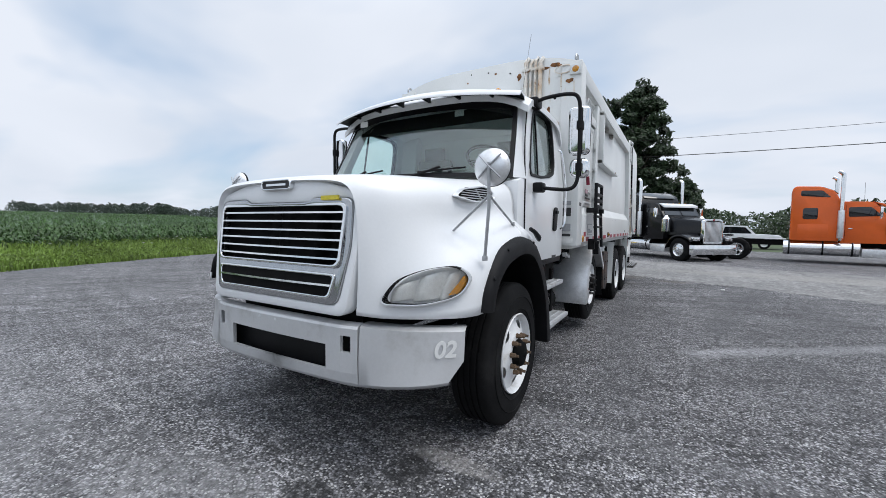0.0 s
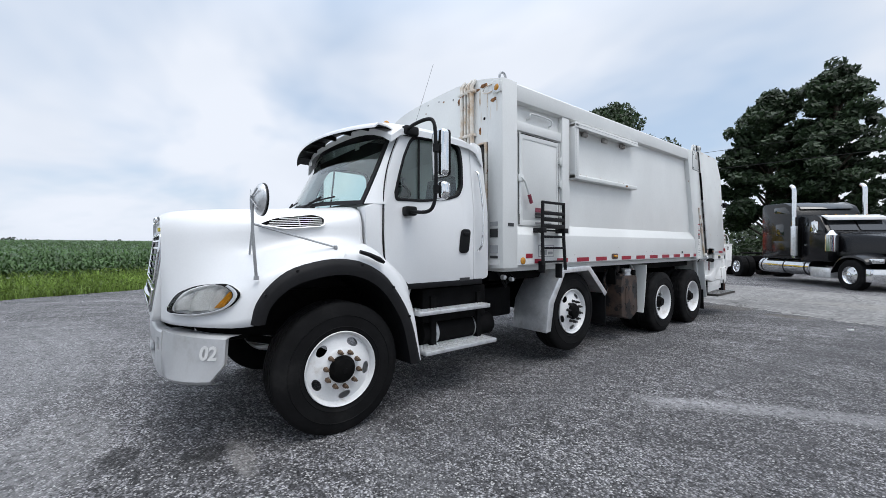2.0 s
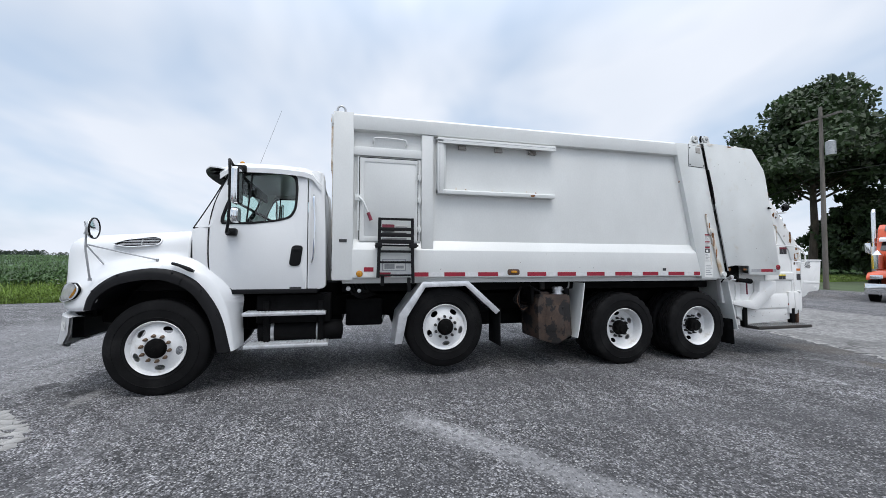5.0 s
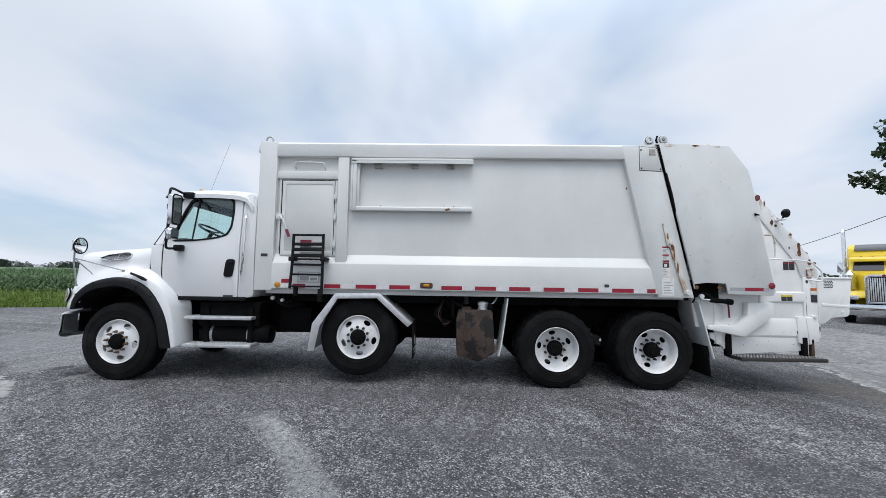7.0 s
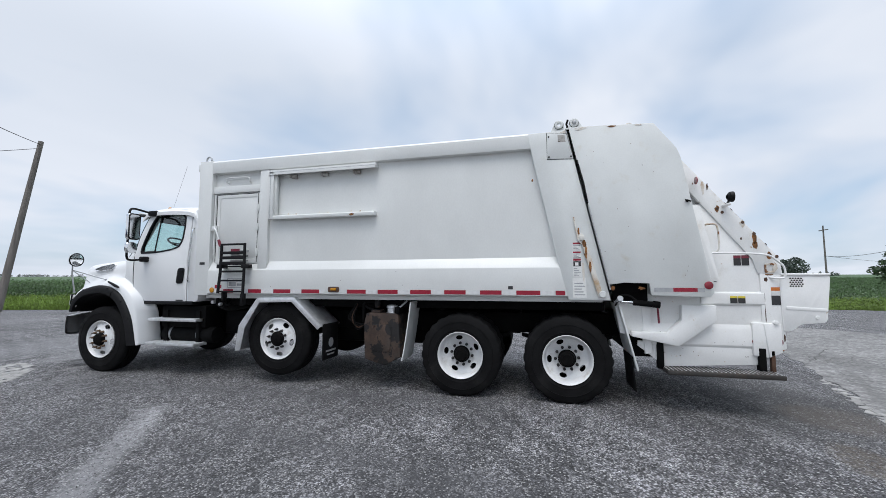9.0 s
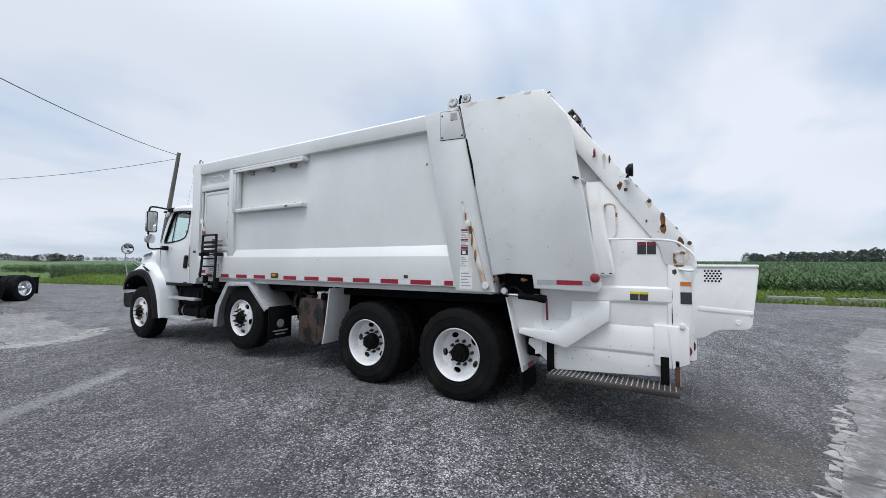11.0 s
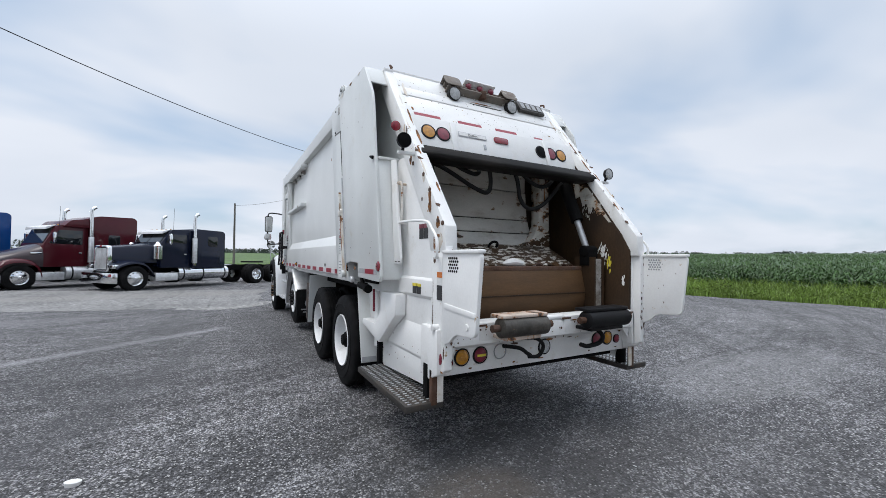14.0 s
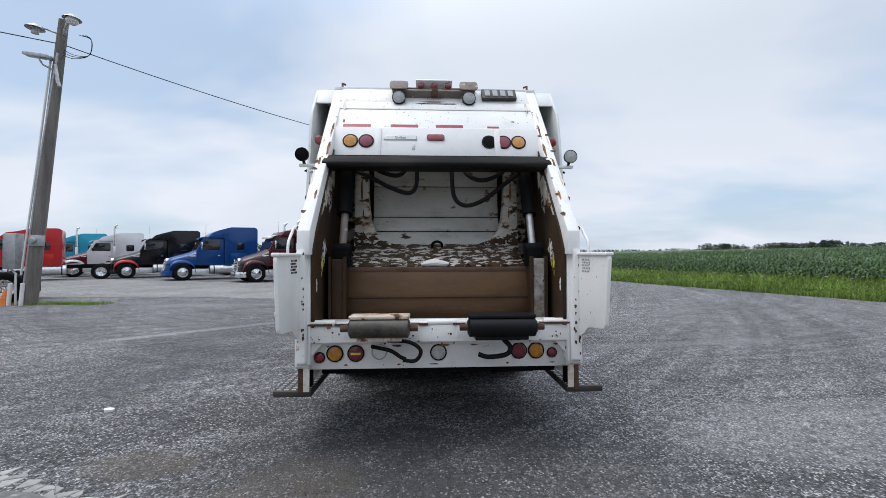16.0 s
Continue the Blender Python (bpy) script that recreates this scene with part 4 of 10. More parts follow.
DRIVE_DISC = [(-0.05, 0.289), (0.0, 0.306), (0.008, 0.301), (0.0, 0.291), (-0.04, 0.281), (-0.11, 0.270)] + ramp_list((-0.132, 0.259), (-0.150, 0.168), 9) + [(-0.155, 0.155), (-0.155, 0.08)]
TYRE_S, TYRE_D = tyre_mesh(False), tyre_mesh(True)
RIM_S = rim_mesh(STEER_DISC, 0.226, 5, 0.052, 0.032, M_WHEEL)
RIM_D = rim_mesh(DRIVE_DISC, 0.218, 5, 0.046, 0.030, M_WHEEL)
RIM_C = rim_mesh(STEER_DISC, 0.226, 10, 0.026, 0.026, M_CHROME)
RIM_CD = rim_mesh(DRIVE_DISC, 0.218, 10, 0.026, 0.026, M_CHROME)
HUB_S = Shape().lathe([(0.0, 0.112), (0.018, 0.110), (0.03, 0.098), (0.05, 0.088), (0.060, 0.06), (0.062, 0.022), (0.068, 0.02), (0.068, 0.0)], (0, 0, 0), 28).mesh("hub", M_HUB)
HUB_D = Shape().lathe([(-0.16, 0.10), (-0.12, 0.112), (-0.118, 0.098), (-0.045, 0.09), (-0.04, 0.07), (-0.01, 0.062), (-0.01, 0.0)], (0, 0, 0), 28).mesh("hub", M_HUB)
HUB_C = Shape().lathe([(0.0, 0.09), (0.02, 0.088), (0.06, 0.07), (0.085, 0.03), (0.088, 0.0)], (0, 0, 0), 24).mesh("hub", M_CHROME)
HUB_CD = Shape().lathe([(-0.16, 0.10), (-0.06, 0.09), (-0.02, 0.05), (-0.01, 0.0)], (0, 0, 0), 24).mesh("hub", M_CHROME)
NUT_PROFILE = [(0.0, 0.021), (0.006, 0.021), (0.007, 0.0185), (0.036, 0.0175), (0.040, 0.011), (0.062, 0.010), (0.062, 0.0)]
NUT = Shape().lathe(NUT_PROFILE, (0, 0, 0), 6).mesh("lug_nut", M_NUT, 0, 20)
NUT_K = Shape().lathe(NUT_PROFILE, (0, 0, 0), 6).mesh("lug_nut", M_NUTK, 0, 20)
BARREL = Shape().lathe([(-0.02, 0.296), (-0.06, 0.281), (-0.26, 0.281), (-0.28, 0.297)], (0, 0, 0), 40).mesh("barrel", M_WHEEL)


def wheel(parent, x, y, z, side, kind="steer", nuts=True, dual=False, dark=False):
    """side: 1 with the face towards +x, -1 towards -x. x is the outer face."""
    chrome = kind.startswith("chrome")
    drive = kind.endswith("drive")
    rim = part("wheel", (RIM_CD if drive else RIM_C) if chrome else (RIM_D if drive else RIM_S), None, parent)
    rim.location = (x, y, z)
    rim.rotation_euler = (random.uniform(0, 6), 0, 0 if side > 0 else math.pi)
    part("tyre", TYRE_D if drive else TYRE_S, None, rim, "black rubber tyre")
    part("hub", (HUB_CD if drive else HUB_C) if chrome else (HUB_D if drive else HUB_S), None, rim)
    part("barrel", BARREL, None, rim)
    if nuts:
        for k in range(10):
            a = 2 * math.pi * k / 10
            nut = part("lug_nut", NUT_K if drive or dark else NUT, None, rim)
            nut.location = (-0.155 if drive else 0.004, 0.142 * math.cos(a), 0.142 * math.sin(a))
    if dual:
        inner = part("inner_tyre", TYRE_D, None, rim, "inner twin tyre")
        inner.location = (-0.33, 0, 0)
    return rim

# ---- the refuse truck (x across, y along, nose towards -y) ----
TX, TY = -2.29, 6.5
truck = tagged(new("garbage_truck"), "white rear-loading garbage truck with rust stains parked on gravel", "truck")
truck.location = (TX, TY, 0.03)


def tp(name, shape, material, label="", bevel=0.0, parent=None, angle=32, segs=2):
    shape.v = [(x, y - TY, z) for x, y, z in shape.v]
    return part(name, shape, material, parent or truck, label, bevel, angle, segs)


def pair_of(name, shape, material, label="", bevel=0.0, angle=32, segs=2):
    tp(name, shape.mirrored(), material, label, bevel, angle=angle, segs=segs)
    return tp(name, shape, material, label, bevel, angle=angle, segs=segs)


S = Shape

# -- chassis --
for sx in (1, -1):
    tp("frame_rail", S().prism(rounded([(sx * 0.40, 0.74), (sx * 0.48, 0.74), (sx * 0.48, 1.02), (sx * 0.40, 1.02)], 0.01, 2), 2.0, 11.6, "y"), M_FRAME)
for y in (2.3, 4.4, 5.3, 7.3, 8.4, 9.75, 11.2):
    tp("cross_member", S().box(-0.42, 0.42, y - 0.06, y + 0.06, 0.76, 1.0), M_FRAME, bevel=0.01)
for y, z, w in ((2.87, 0.512, 0.9), (6.26, 0.625, 0.9), (9.05, 0.506, 0.8), (10.41, 0.506, 0.8)):
    a = S().tube([(-w, y, z), (w, y, z)], 0.075, 12)
    if y > 8:
        a.lathe([(-0.26, 0.05), (-0.17, 0.19), (0.17, 0.19), (0.26, 0.05)], (0, y, z), 20)
    tp("axle", a, M_FRAME, "dark steel axle")
for sx in (1, -1):
    for y in (2.9, 9.06, 10.43):
        tp("leaf_spring", S().loft([[(sx * 0.52, y + dy, 0.66 + 0.09 * (abs(dy) / 0.6) ** 2), (sx * 0.60, y + dy, 0.66 + 0.09 * (abs(dy) / 0.6) ** 2),
                                     (sx * 0.60, y + dy, 0.60 + 0.10 * (abs(dy) / 0.6) ** 2), (sx * 0.52, y + dy, 0.60 + 0.10 * (abs(dy) / 0.6) ** 2)] for dy in (-0.6, -0.4, -0.2, 0, 0.2, 0.4, 0.6)], True, True), M_FRAME)
    wheel(truck, sx * 1.262, 2.872 - TY, 0.512, sx).scale = (1.04, 1.008, 1.008)
    wheel(truck, sx * 1.195, 6.262 - TY, 0.625, sx, dark=True)
    wheel(truck, sx * 1.225, 9.052 - TY, 0.506, sx, "drive", True, True)
    wheel(truck, sx * 1.225, 10.413 - TY, 0.506, sx, "drive", True, True)
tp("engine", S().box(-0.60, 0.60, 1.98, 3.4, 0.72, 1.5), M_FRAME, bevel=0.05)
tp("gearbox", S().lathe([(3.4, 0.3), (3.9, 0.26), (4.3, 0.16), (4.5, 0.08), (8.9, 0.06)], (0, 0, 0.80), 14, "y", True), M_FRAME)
# two unseen dark boxes are added to close the view under the body
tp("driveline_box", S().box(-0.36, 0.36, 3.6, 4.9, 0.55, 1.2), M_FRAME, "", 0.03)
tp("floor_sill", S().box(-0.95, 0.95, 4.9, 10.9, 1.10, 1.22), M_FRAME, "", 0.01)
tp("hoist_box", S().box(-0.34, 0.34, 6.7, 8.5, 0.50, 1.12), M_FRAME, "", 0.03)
for sx in (1, -1):
    tp("brake_chamber", S().lathe([(8.55, 0.05), (8.57, 0.10), (8.78, 0.10), (8.80, 0.05)], (sx * 0.45, 0, 0.62), 14, "y", True), M_FRAME)
    tp("rear_splash", S().prism([(11.02, 1.20), (11.04, 1.20), (11.225, 0.42), (11.205, 0.41)], sx * 0.64, sx * 1.22), M_TAIL, "white slanted splash plate behind the wheels", 0.004)
    for x0, x1, m in ((1.06, 1.215, M_TSILVER), (0.86, 1.055, M_TRED)):
        tp("splash_tape", S().prism([(11.2145, 0.475), (11.2165, 0.475), (11.2285, 0.425), (11.2265, 0.425)], sx * x0, sx * x1), m, "reflective tape on the splash plate")
tp("radiator", S().box(-0.55, 0.55, 1.80, 1.92, 0.8, 1.6), M_BLACK, bevel=0.01)
tp("inner_fender", S().box(-0.62, 0.62, 2.2, 3.45, 1.12, 1.28), M_BLACK, bevel=0.02)

# -- bumper --


def bumper_line(off):
    """Half outline seen from above, from the middle to the corner."""
    return [(0.0, 1.655 + off), (0.35, 1.66 + off), (0.60, 1.675 + off), (0.72, 1.70 + off), (0.90, 1.765 + off), (1.05, 1.85 + off), (1.17, 1.945 + off), (1.245, 2.03 + off)]


def bumper_skin(z_rows, x_from, x_to, sx):
    rows = []
    line = []
    for x, y in bumper_line(0):
        line.append((x, y))
    fine = []
    for a, b in zip(line[:-1], line[1:]):
        for k in range(4):
            fine.append((a[0] + (b[0] - a[0]) * k / 4, a[1] + (b[1] - a[1]) * k / 4))
    fine.append(line[-1])
    fine = [p for p in fine if x_from - 1e-6 <= p[0] <= x_to + 1e-6]
    for z, back, tuck in z_rows:
        rows.append([(sx * (x - tuck * (x / 1.2)), y + back + (0.0 if x < 1.0 else 0.0), z) for x, y in fine])
    return rows


Z_B = [(0.905, 0.09, 0.03), (0.908, 0.03, 0.01), (0.895, 0.0, 0.0), (0.72, -0.012, 0.0), (0.55, 0.0, 0.01), (0.525, 0.02, 0.02), (0.515, 0.07, 0.05)]
for sx in (1, -1):
    s = S()
    rows = bumper_skin(Z_B, 0.715, 1.25, sx)
    rows = [[(x * (1.0 if z > 0.6 else 1 - 0.035 * max(0, (abs(x) - 0.7) / 0.5)), y - (0 if z > 0.6 else 0.085 * max(0, (abs(x) - 0.7) / 0.5)), z - (0.02 if z > 0.6 else -0.03) * max(0, (abs(x) - 0.7) / 0.5)) for x, y, z in r] for r in rows]
    s.loft(rows)
    inner = [[(x * 0.985, y + 0.02, z) for x, y, z in r] for r in rows]
    s.loft(inner)
    tp("bumper_corner", s, M_SILVER, "silver painted bumper end", angle=40)
mid = S()
# centre piece as strips round the air opening and the two tow holes
xs = [-0.71, -0.665, -0.595, -0.53, -0.48, -0.24, 0.0, 0.24, 0.48, 0.53, 0.595, 0.665, 0.71]


def bumper_y(x):
    line = bumper_line(0)
    for a, b in zip(line[:-1], line[1:]):
        if a[0] <= abs(x) <= b[0]:
            return a[1] + (b[1] - a[1]) * (abs(x) - a[0]) / (b[0] - a[0])
    return line[-1][1]


zs = [0.515, 0.525, 0.55, 0.613, 0.735, 0.766, 0.835, 0.88, 0.895, 0.908]
for i in range(len(xs) - 1):
    for j in range(len(zs) - 1):
        xm, zm = (xs[i] + xs[i + 1]) / 2, (zs[j] + zs[j + 1]) / 2
        if abs(xm) < 0.48 and 0.613 < zm < 0.766:
            continue
        if 0.595 < abs(xm) < 0.665 and 0.735 < zm < 0.835:
            continue

        def pt(x, z):
            back = {0.515: 0.07, 0.525: 0.02, 0.908: 0.03}.get(z, 0.0 if z > 0.88 or z < 0.56 else -0.010)
            return (x, bumper_y(x) + back, z)
        a, b, c, d = pt(xs[i], zs[j]), pt(xs[i + 1], zs[j]), pt(xs[i + 1], zs[j + 1]), pt(xs[i], zs[j + 1])
        back = [(p[0], p[1] + 0.025, p[2]) for p in (a, b, c, d)]
        mid.add([a, b, c, d] + back, [(0, 1, 2, 3), (7, 6, 5, 4), (0, 4, 5, 1), (1, 5, 6, 2), (2, 6, 7, 3), (3, 7, 4, 0)])
me = mid.mesh("bumper", M_SILVER, 0, 40)
bm = bmesh.new()
bm.from_mesh(me)
seen = {}
for fc in list(bm.faces):
    key = tuple(sorted(v.index for v in fc.verts))
    if key in seen:
        seen[key].append(fc)
    else:
        seen[key] = [fc]
bmesh.ops.delete(bm, geom=[fc for fs2 in seen.values() if len(fs2) > 1 for fc in fs2], context="FACES_ONLY")
bm.to_mesh(me)
bm.free()
for v in me.vertices:
    v.co.y -= TY
part("bumper", me, M_SILVER, truck, "silver painted steel bumper with air slot")
tp("edge_guard", S().tube(smooth_path([(-1.262, bumper_line(0)[-1][1] + 0.05, 0.93), (-1.268, bumper_line(0)[-1][1] - 0.01, 0.90), (-1.262, bumper_line(0)[-1][1] - 0.015, 0.72), (-1.258, bumper_line(0)[-1][1] - 0.005, 0.55)], 4), 0.014, 8), M_BLACK, "black bumper edge guard")
tp("bumper_duct", S().box(-0.68, 0.68, 1.74, 1.86, 0.57, 0.86), M_BLACK)
for x in (-0.15, 0.02):
    tp("bolt", S().disc((x, 1.652, 0.86), 0.011, -0.008, "y", 8), M_ALU)
# corner number
txt = bpy.data.curves.new("number", "FONT")
txt.body, txt.size, txt.extrude, txt.offset = "02", 0.135, 0.001, 0.004
txt.shear = 0.18
to = new("number", txt)
bpy.context.view_layer.update()
me = bpy.data.meshes.new_from_object(to.evaluated_get(bpy.context.evaluated_depsgraph_get()))
bpy.data.objects.remove(to)
me.materials.clear()
me.materials.append(M_STICKW)
num = part("number", me, M_STICKW, truck, "white painted number 02")
num.matrix_basis = Matrix.Translation((1.118, 1.880 - TY, 0.732)) @ Euler((0, 0, math.atan2(0.104, 0.11))).to_matrix().to_4x4() @ Euler((radians(90), 0, 0)).to_matrix().to_4x4()

# -- hood --
HOOD = [
    (1.69, [(0, 1.775), (0.30, 1.77), (0.52, 1.755), (0.63, 1.72), (0.69, 1.63), (0.71, 1.47), (0.715, 1.27), (0.71, 1.08), (0.70, 0.965)]),
    (1.74, [(0, 1.805), (0.32, 1.80), (0.56, 1.785), (0.68, 1.745), (0.74, 1.65), (0.765, 1.48), (0.795, 1.27), (0.83, 1.07), (0.84, 0.955)]),
    (1.84, [(0, 1.82), (0.36, 1.815), (0.62, 1.802), (0.755, 1.762), (0.825, 1.66), (0.855, 1.50), (0.895, 1.30), (0.965, 1.09), (0.985, 0.948)]),
    (1.97, [(0, 1.833), (0.38, 1.828), (0.66, 1.815), (0.81, 1.772), (0.89, 1.665), (0.925, 1.505), (0.985, 1.335), (1.10, 1.13), (1.135, 0.945)]),
    (2.12, [(0, 1.845), (0.40, 1.84), (0.69, 1.825), (0.855, 1.783), (0.945, 1.678), (0.98, 1.515), (1.07, 1.365), (1.215, 1.17), (1.25, 0.945)]),
    (2.25, [(0, 1.855), (0.42, 1.85), (0.71, 1.834), (0.885, 1.793), (0.98, 1.69), (1.018, 1.505), (1.13, 1.395), (1.27, 1.24), (1.285, 0.98)]),
    (2.38, [(0, 1.862), (0.43, 1.856), (0.725, 1.84), (0.905, 1.80), (1.00, 1.70), (1.038, 1.525), (1.16, 1.43), (1.27, 1.32), (1.287, 1.21)]),
    (2.60, [(0, 1.88), (0.44, 1.873), (0.75, 1.855), (0.94, 1.812), (1.035, 1.71), (1.07, 1.565), (1.20, 1.475), (1.278, 1.385), (1.288, 1.32)]),
    (2.85, [(0, 1.898), (0.45, 1.89), (0.77, 1.872), (0.975, 1.828), (1.068, 1.72), (1.10, 1.585), (1.222, 1.498), (1.28, 1.41), (1.288, 1.345)]),
    (3.0, [(0, 1.908), (0.46, 1.90), (0.785, 1.884), (1.0, 1.84), (1.085, 1.73), (1.11, 1.58), (1.212, 1.47), (1.275, 1.39), (1.286, 1.325)]),
    (3.14, [(0, 1.92), (0.47, 1.912), (0.80, 1.896), (1.02, 1.855), (1.095, 1.74), (1.115, 1.565), (1.175, 1.44), (1.26, 1.34), (1.28, 1.26)]),
]


def spline_rows(rows, steps):
    """Softens a list of sections along the row direction and along each section."""
    def cat(p0, p1, p2, p3, t):
        return 0.5 * (2 * p1 + (p2 - p0) * t + (2 * p0 - 5 * p1 + 4 * p2 - p3) * t * t + (3 * p1 - p0 - 3 * p2 + p3) * t ** 3)
    arr = np.array(rows, float)
    for axis in (0, 1):
        a = np.moveaxis(arr, axis, 0)
        out = []
        for i in range(len(a) - 1):
            p0, p1, p2, p3 = a[max(i - 1, 0)], a[i], a[i + 1], a[min(i + 2, len(a) - 1)]
            for k in range(steps):
                out.append(cat(p0, p1, p2, p3, k / steps))
        out.append(a[-1])
        arr = np.moveaxis(np.array(out), 0, axis)
    return arr


half = [[(x, y, z) for x, z in sec] for y, sec in HOOD]
arr = spline_rows(half, 3)
full = np.concatenate([arr[:, :0:-1] * (-1, 1, 1), arr], axis=1)
hood = S().loft(full.tolist())
# the nose: front face set back round the grille
front = full[0]
inset = [(x * 0.93, 1.80, 1.33 + (z - 1.33) * 0.93) for x, y, z in front.tolist()]
hood.loft([front.tolist(), inset])
hood.add(inset + [(0, 1.82, 1.3)], [(i, i + 1, len(inset)) for i in range(len(inset) - 1)])
hood_ob = tp("hood", hood, M_WHITE, "glossy white moulded hood with wide fenders", angle=45)
sol = hood_ob.modifiers.new("thickness", "SOLIDIFY")
sol.thickness, sol.offset = 0.012, -1.0


# -- grille --
GY = 1.62


def bowed(shape, back=0.03, slope=0.13):
    """Bends a plate back towards its sides and its top."""
    shape.v = [(x, y + back * (x / 0.7) ** 2 + slope * max(0, (z - 1.0)), z) for x, y, z in shape.v]
    return shape


o = rounded([(-0.695, 1.69), (-0.42, 1.755), (-0.30, 1.768), (0.30, 1.768), (0.42, 1.755), (0.695, 1.69), (0.715, 1.35), (0.665, 0.955), (-0.665, 0.955), (-0.715, 1.35)], 0.07, 3)
mid_ring = rounded([(-0.66, 1.655), (-0.35, 1.66), (-0.30, 1.632), (0.30, 1.632), (0.35, 1.66), (0.66, 1.655), (0.668, 1.36), (0.605, 1.02), (-0.605, 1.02), (-0.668, 1.36)], 0.06, 3)
upper = rounded([(-0.62, 1.615), (-0.32, 1.615), (-0.28, 1.61), (0.28, 1.61), (0.32, 1.615), (0.62, 1.615), (0.622, 1.43), (0.605, 1.25), (-0.605, 1.25), (-0.622, 1.43)], 0.04, 3)
tp("hood_nose", bowed(S().ring_plate(o, mid_ring, GY - 0.012, GY + 0.09, "y")), M_WHITE, "white nose of the hood round the grille", 0.014, angle=40)
tp("grille_surround", bowed(S().ring_plate(mid_ring, upper, GY - 0.022, GY + 0.05, "y")), M_GREYCHROME, "satin grey grille surround", 0.012, angle=40)
low_o = rounded([(-0.59, 1.205), (0.59, 1.205), (0.555, 1.055), (-0.555, 1.055)], 0.03, 3)
low_i = rounded([(-0.57, 1.19), (0.57, 1.19), (0.537, 1.07), (-0.537, 1.07)], 0.03, 3)
tp("lower_grille_trim", bowed(S().ring_plate(low_o, low_i, GY - 0.032, GY - 0.015, "y")), M_CHROME, "chrome lower grille rim", 0.004)
tp("lower_grille_void", bowed(S().prism(low_i, GY - 0.024, GY - 0.012, "y")), M_FRAME)
trim_o = rounded([(-0.63, 1.625), (0.63, 1.625), (0.612, 1.238), (-0.612, 1.238)], 0.05, 3)
trim_i = rounded([(-0.610, 1.607), (0.610, 1.607), (0.592, 1.255), (-0.592, 1.255)], 0.05, 3)
tp("grille_rim", bowed(S().ring_plate(trim_o, trim_i, GY - 0.035, GY - 0.015, "y")), M_CHROME, "chrome grille rim", 0.004)
back_p = S()
for i in range(12):
    x0, x1 = -0.636 + i * 0.106, -0.53 + i * 0.106
    back_p.box(x0, x1, GY + 0.035, GY + 0.045, 1.03, 1.63)
tp("grille_screen", bowed(back_p), M_FRAME, "black insect screen")
for k in range(6):
    z = 1.29 + k * 0.0555
    bar = S()
    w = 0.605
    n = 12
    rows = []
    for i in range(n + 1):
        x = -w + 2 * w * i / n
        rows.append([(x, GY - 0.025, z - 0.0055), (x, GY - 0.025, z + 0.0055), (x, GY + 0.01, z + 0.007), (x, GY + 0.01, z - 0.003)])
    bar.loft(rows, True, True)
    tp("grille_bar", bowed(bar), M_CHROME, "chrome grille bar")
for z in (1.135,):
    rows = []
    for i in range(13):
        x = -0.555 + 1.11 * i / 12
        rows.append([(x, GY - 0.034, z - 0.006), (x, GY - 0.034, z + 0.006), (x, GY - 0.01, z + 0.008), (x, GY - 0.01, z - 0.004)])
    tp("grille_bar", bowed(S().loft(rows, True, True)), M_CHROME, "chrome grille bar")
em = rounded([(-0.15, 1.782), (0.15, 1.782), (0.15, 1.716), (-0.15, 1.716)], 0.032, 5)
em_i = rounded([(-0.138, 1.773), (0.138, 1.773), (0.138, 1.725), (-0.138, 1.725)], 0.023, 5)
tp("badge_rim", S().ring_plate(em, em_i, 1.675, 1.74, "y"), M_CHROME, "chrome badge rim", 0.003)
tp("badge", S().prism(em_i, 1.682, 1.74, "y"), M_STICKK, "dark oval badge")
tp("badge_bar", S().box(-0.10, 0.10, 1.678, 1.685, 1.743, 1.757), M_CHROME)
tp("yellow_label", S().box(0.42, 0.56, 1.683, 1.70, 1.642, 1.668), M_STICKY, "small yellow sticker")

# -- headlights --
hl_o = [(0.845, 1.045), (0.92, 1.185), (1.06, 1.25), (1.19, 1.265), (1.255, 1.19), (1.215, 1.08), (1.06, 1.035)]


def on_hood(shape, out=0.0, pull=1.0):
    """Wraps a flat lamp (x across, z up, y counted from the skin) round the fender's front: y follows x."""
    def front_y(x):
        pts = [(0.70, 1.67), (0.85, 1.745), (0.95, 1.815), (1.05, 1.895), (1.15, 1.995), (1.22, 2.085), (1.28, 2.18)]
        for a, b in zip(pts[:-1], pts[1:]):
            if x <= b[0]:
                return a[1] + (b[1] - a[1]) * (x - a[0]) / (b[0] - a[0])
        return pts[-1][1]
    shape.v = [(x, front_y(x) + y + 0.10 * max(0, z - 1.05) - 0.02, z) for x, y, z in shape.v]
    return shape


rim_o = rounded([(1.055 + (x - 1.055) * 0.96, 1.15 + (z - 1.15) * 0.97) for x, z in hl_o], 0.06, 5)
cx = sum(p[0] for p in rim_o) / len(rim_o)
cz = sum(p[1] for p in rim_o) / len(rim_o)
rim_i = [(cx + (x - cx) * 0.985, cz + (z - cz) * 0.972) for x, z in rim_o]
rows = []
for k in (0.972, 0.62, 0.3):
    rows.append([(cx + (x - cx) * k * 0.985 / 0.972, -0.025 - 0.02 * (1 - k), cz + (z - cz) * k) for x, z in rim_o])
lens = S().loft(rows, True)
lens.add(rows[-1], [tuple(range(len(rim_o)))])
bowl = S().prism([(cx + (x - cx) * 0.95, cz + (z - cz) * 0.92) for x, z in rim_o], 0.03, 0.04, "y")
pair_of("headlight_rim", on_hood(S().ring_plate(rim_o, rim_i, -0.028, 0.02, "y")), M_FRAME, "dark headlight gasket", 0.003)
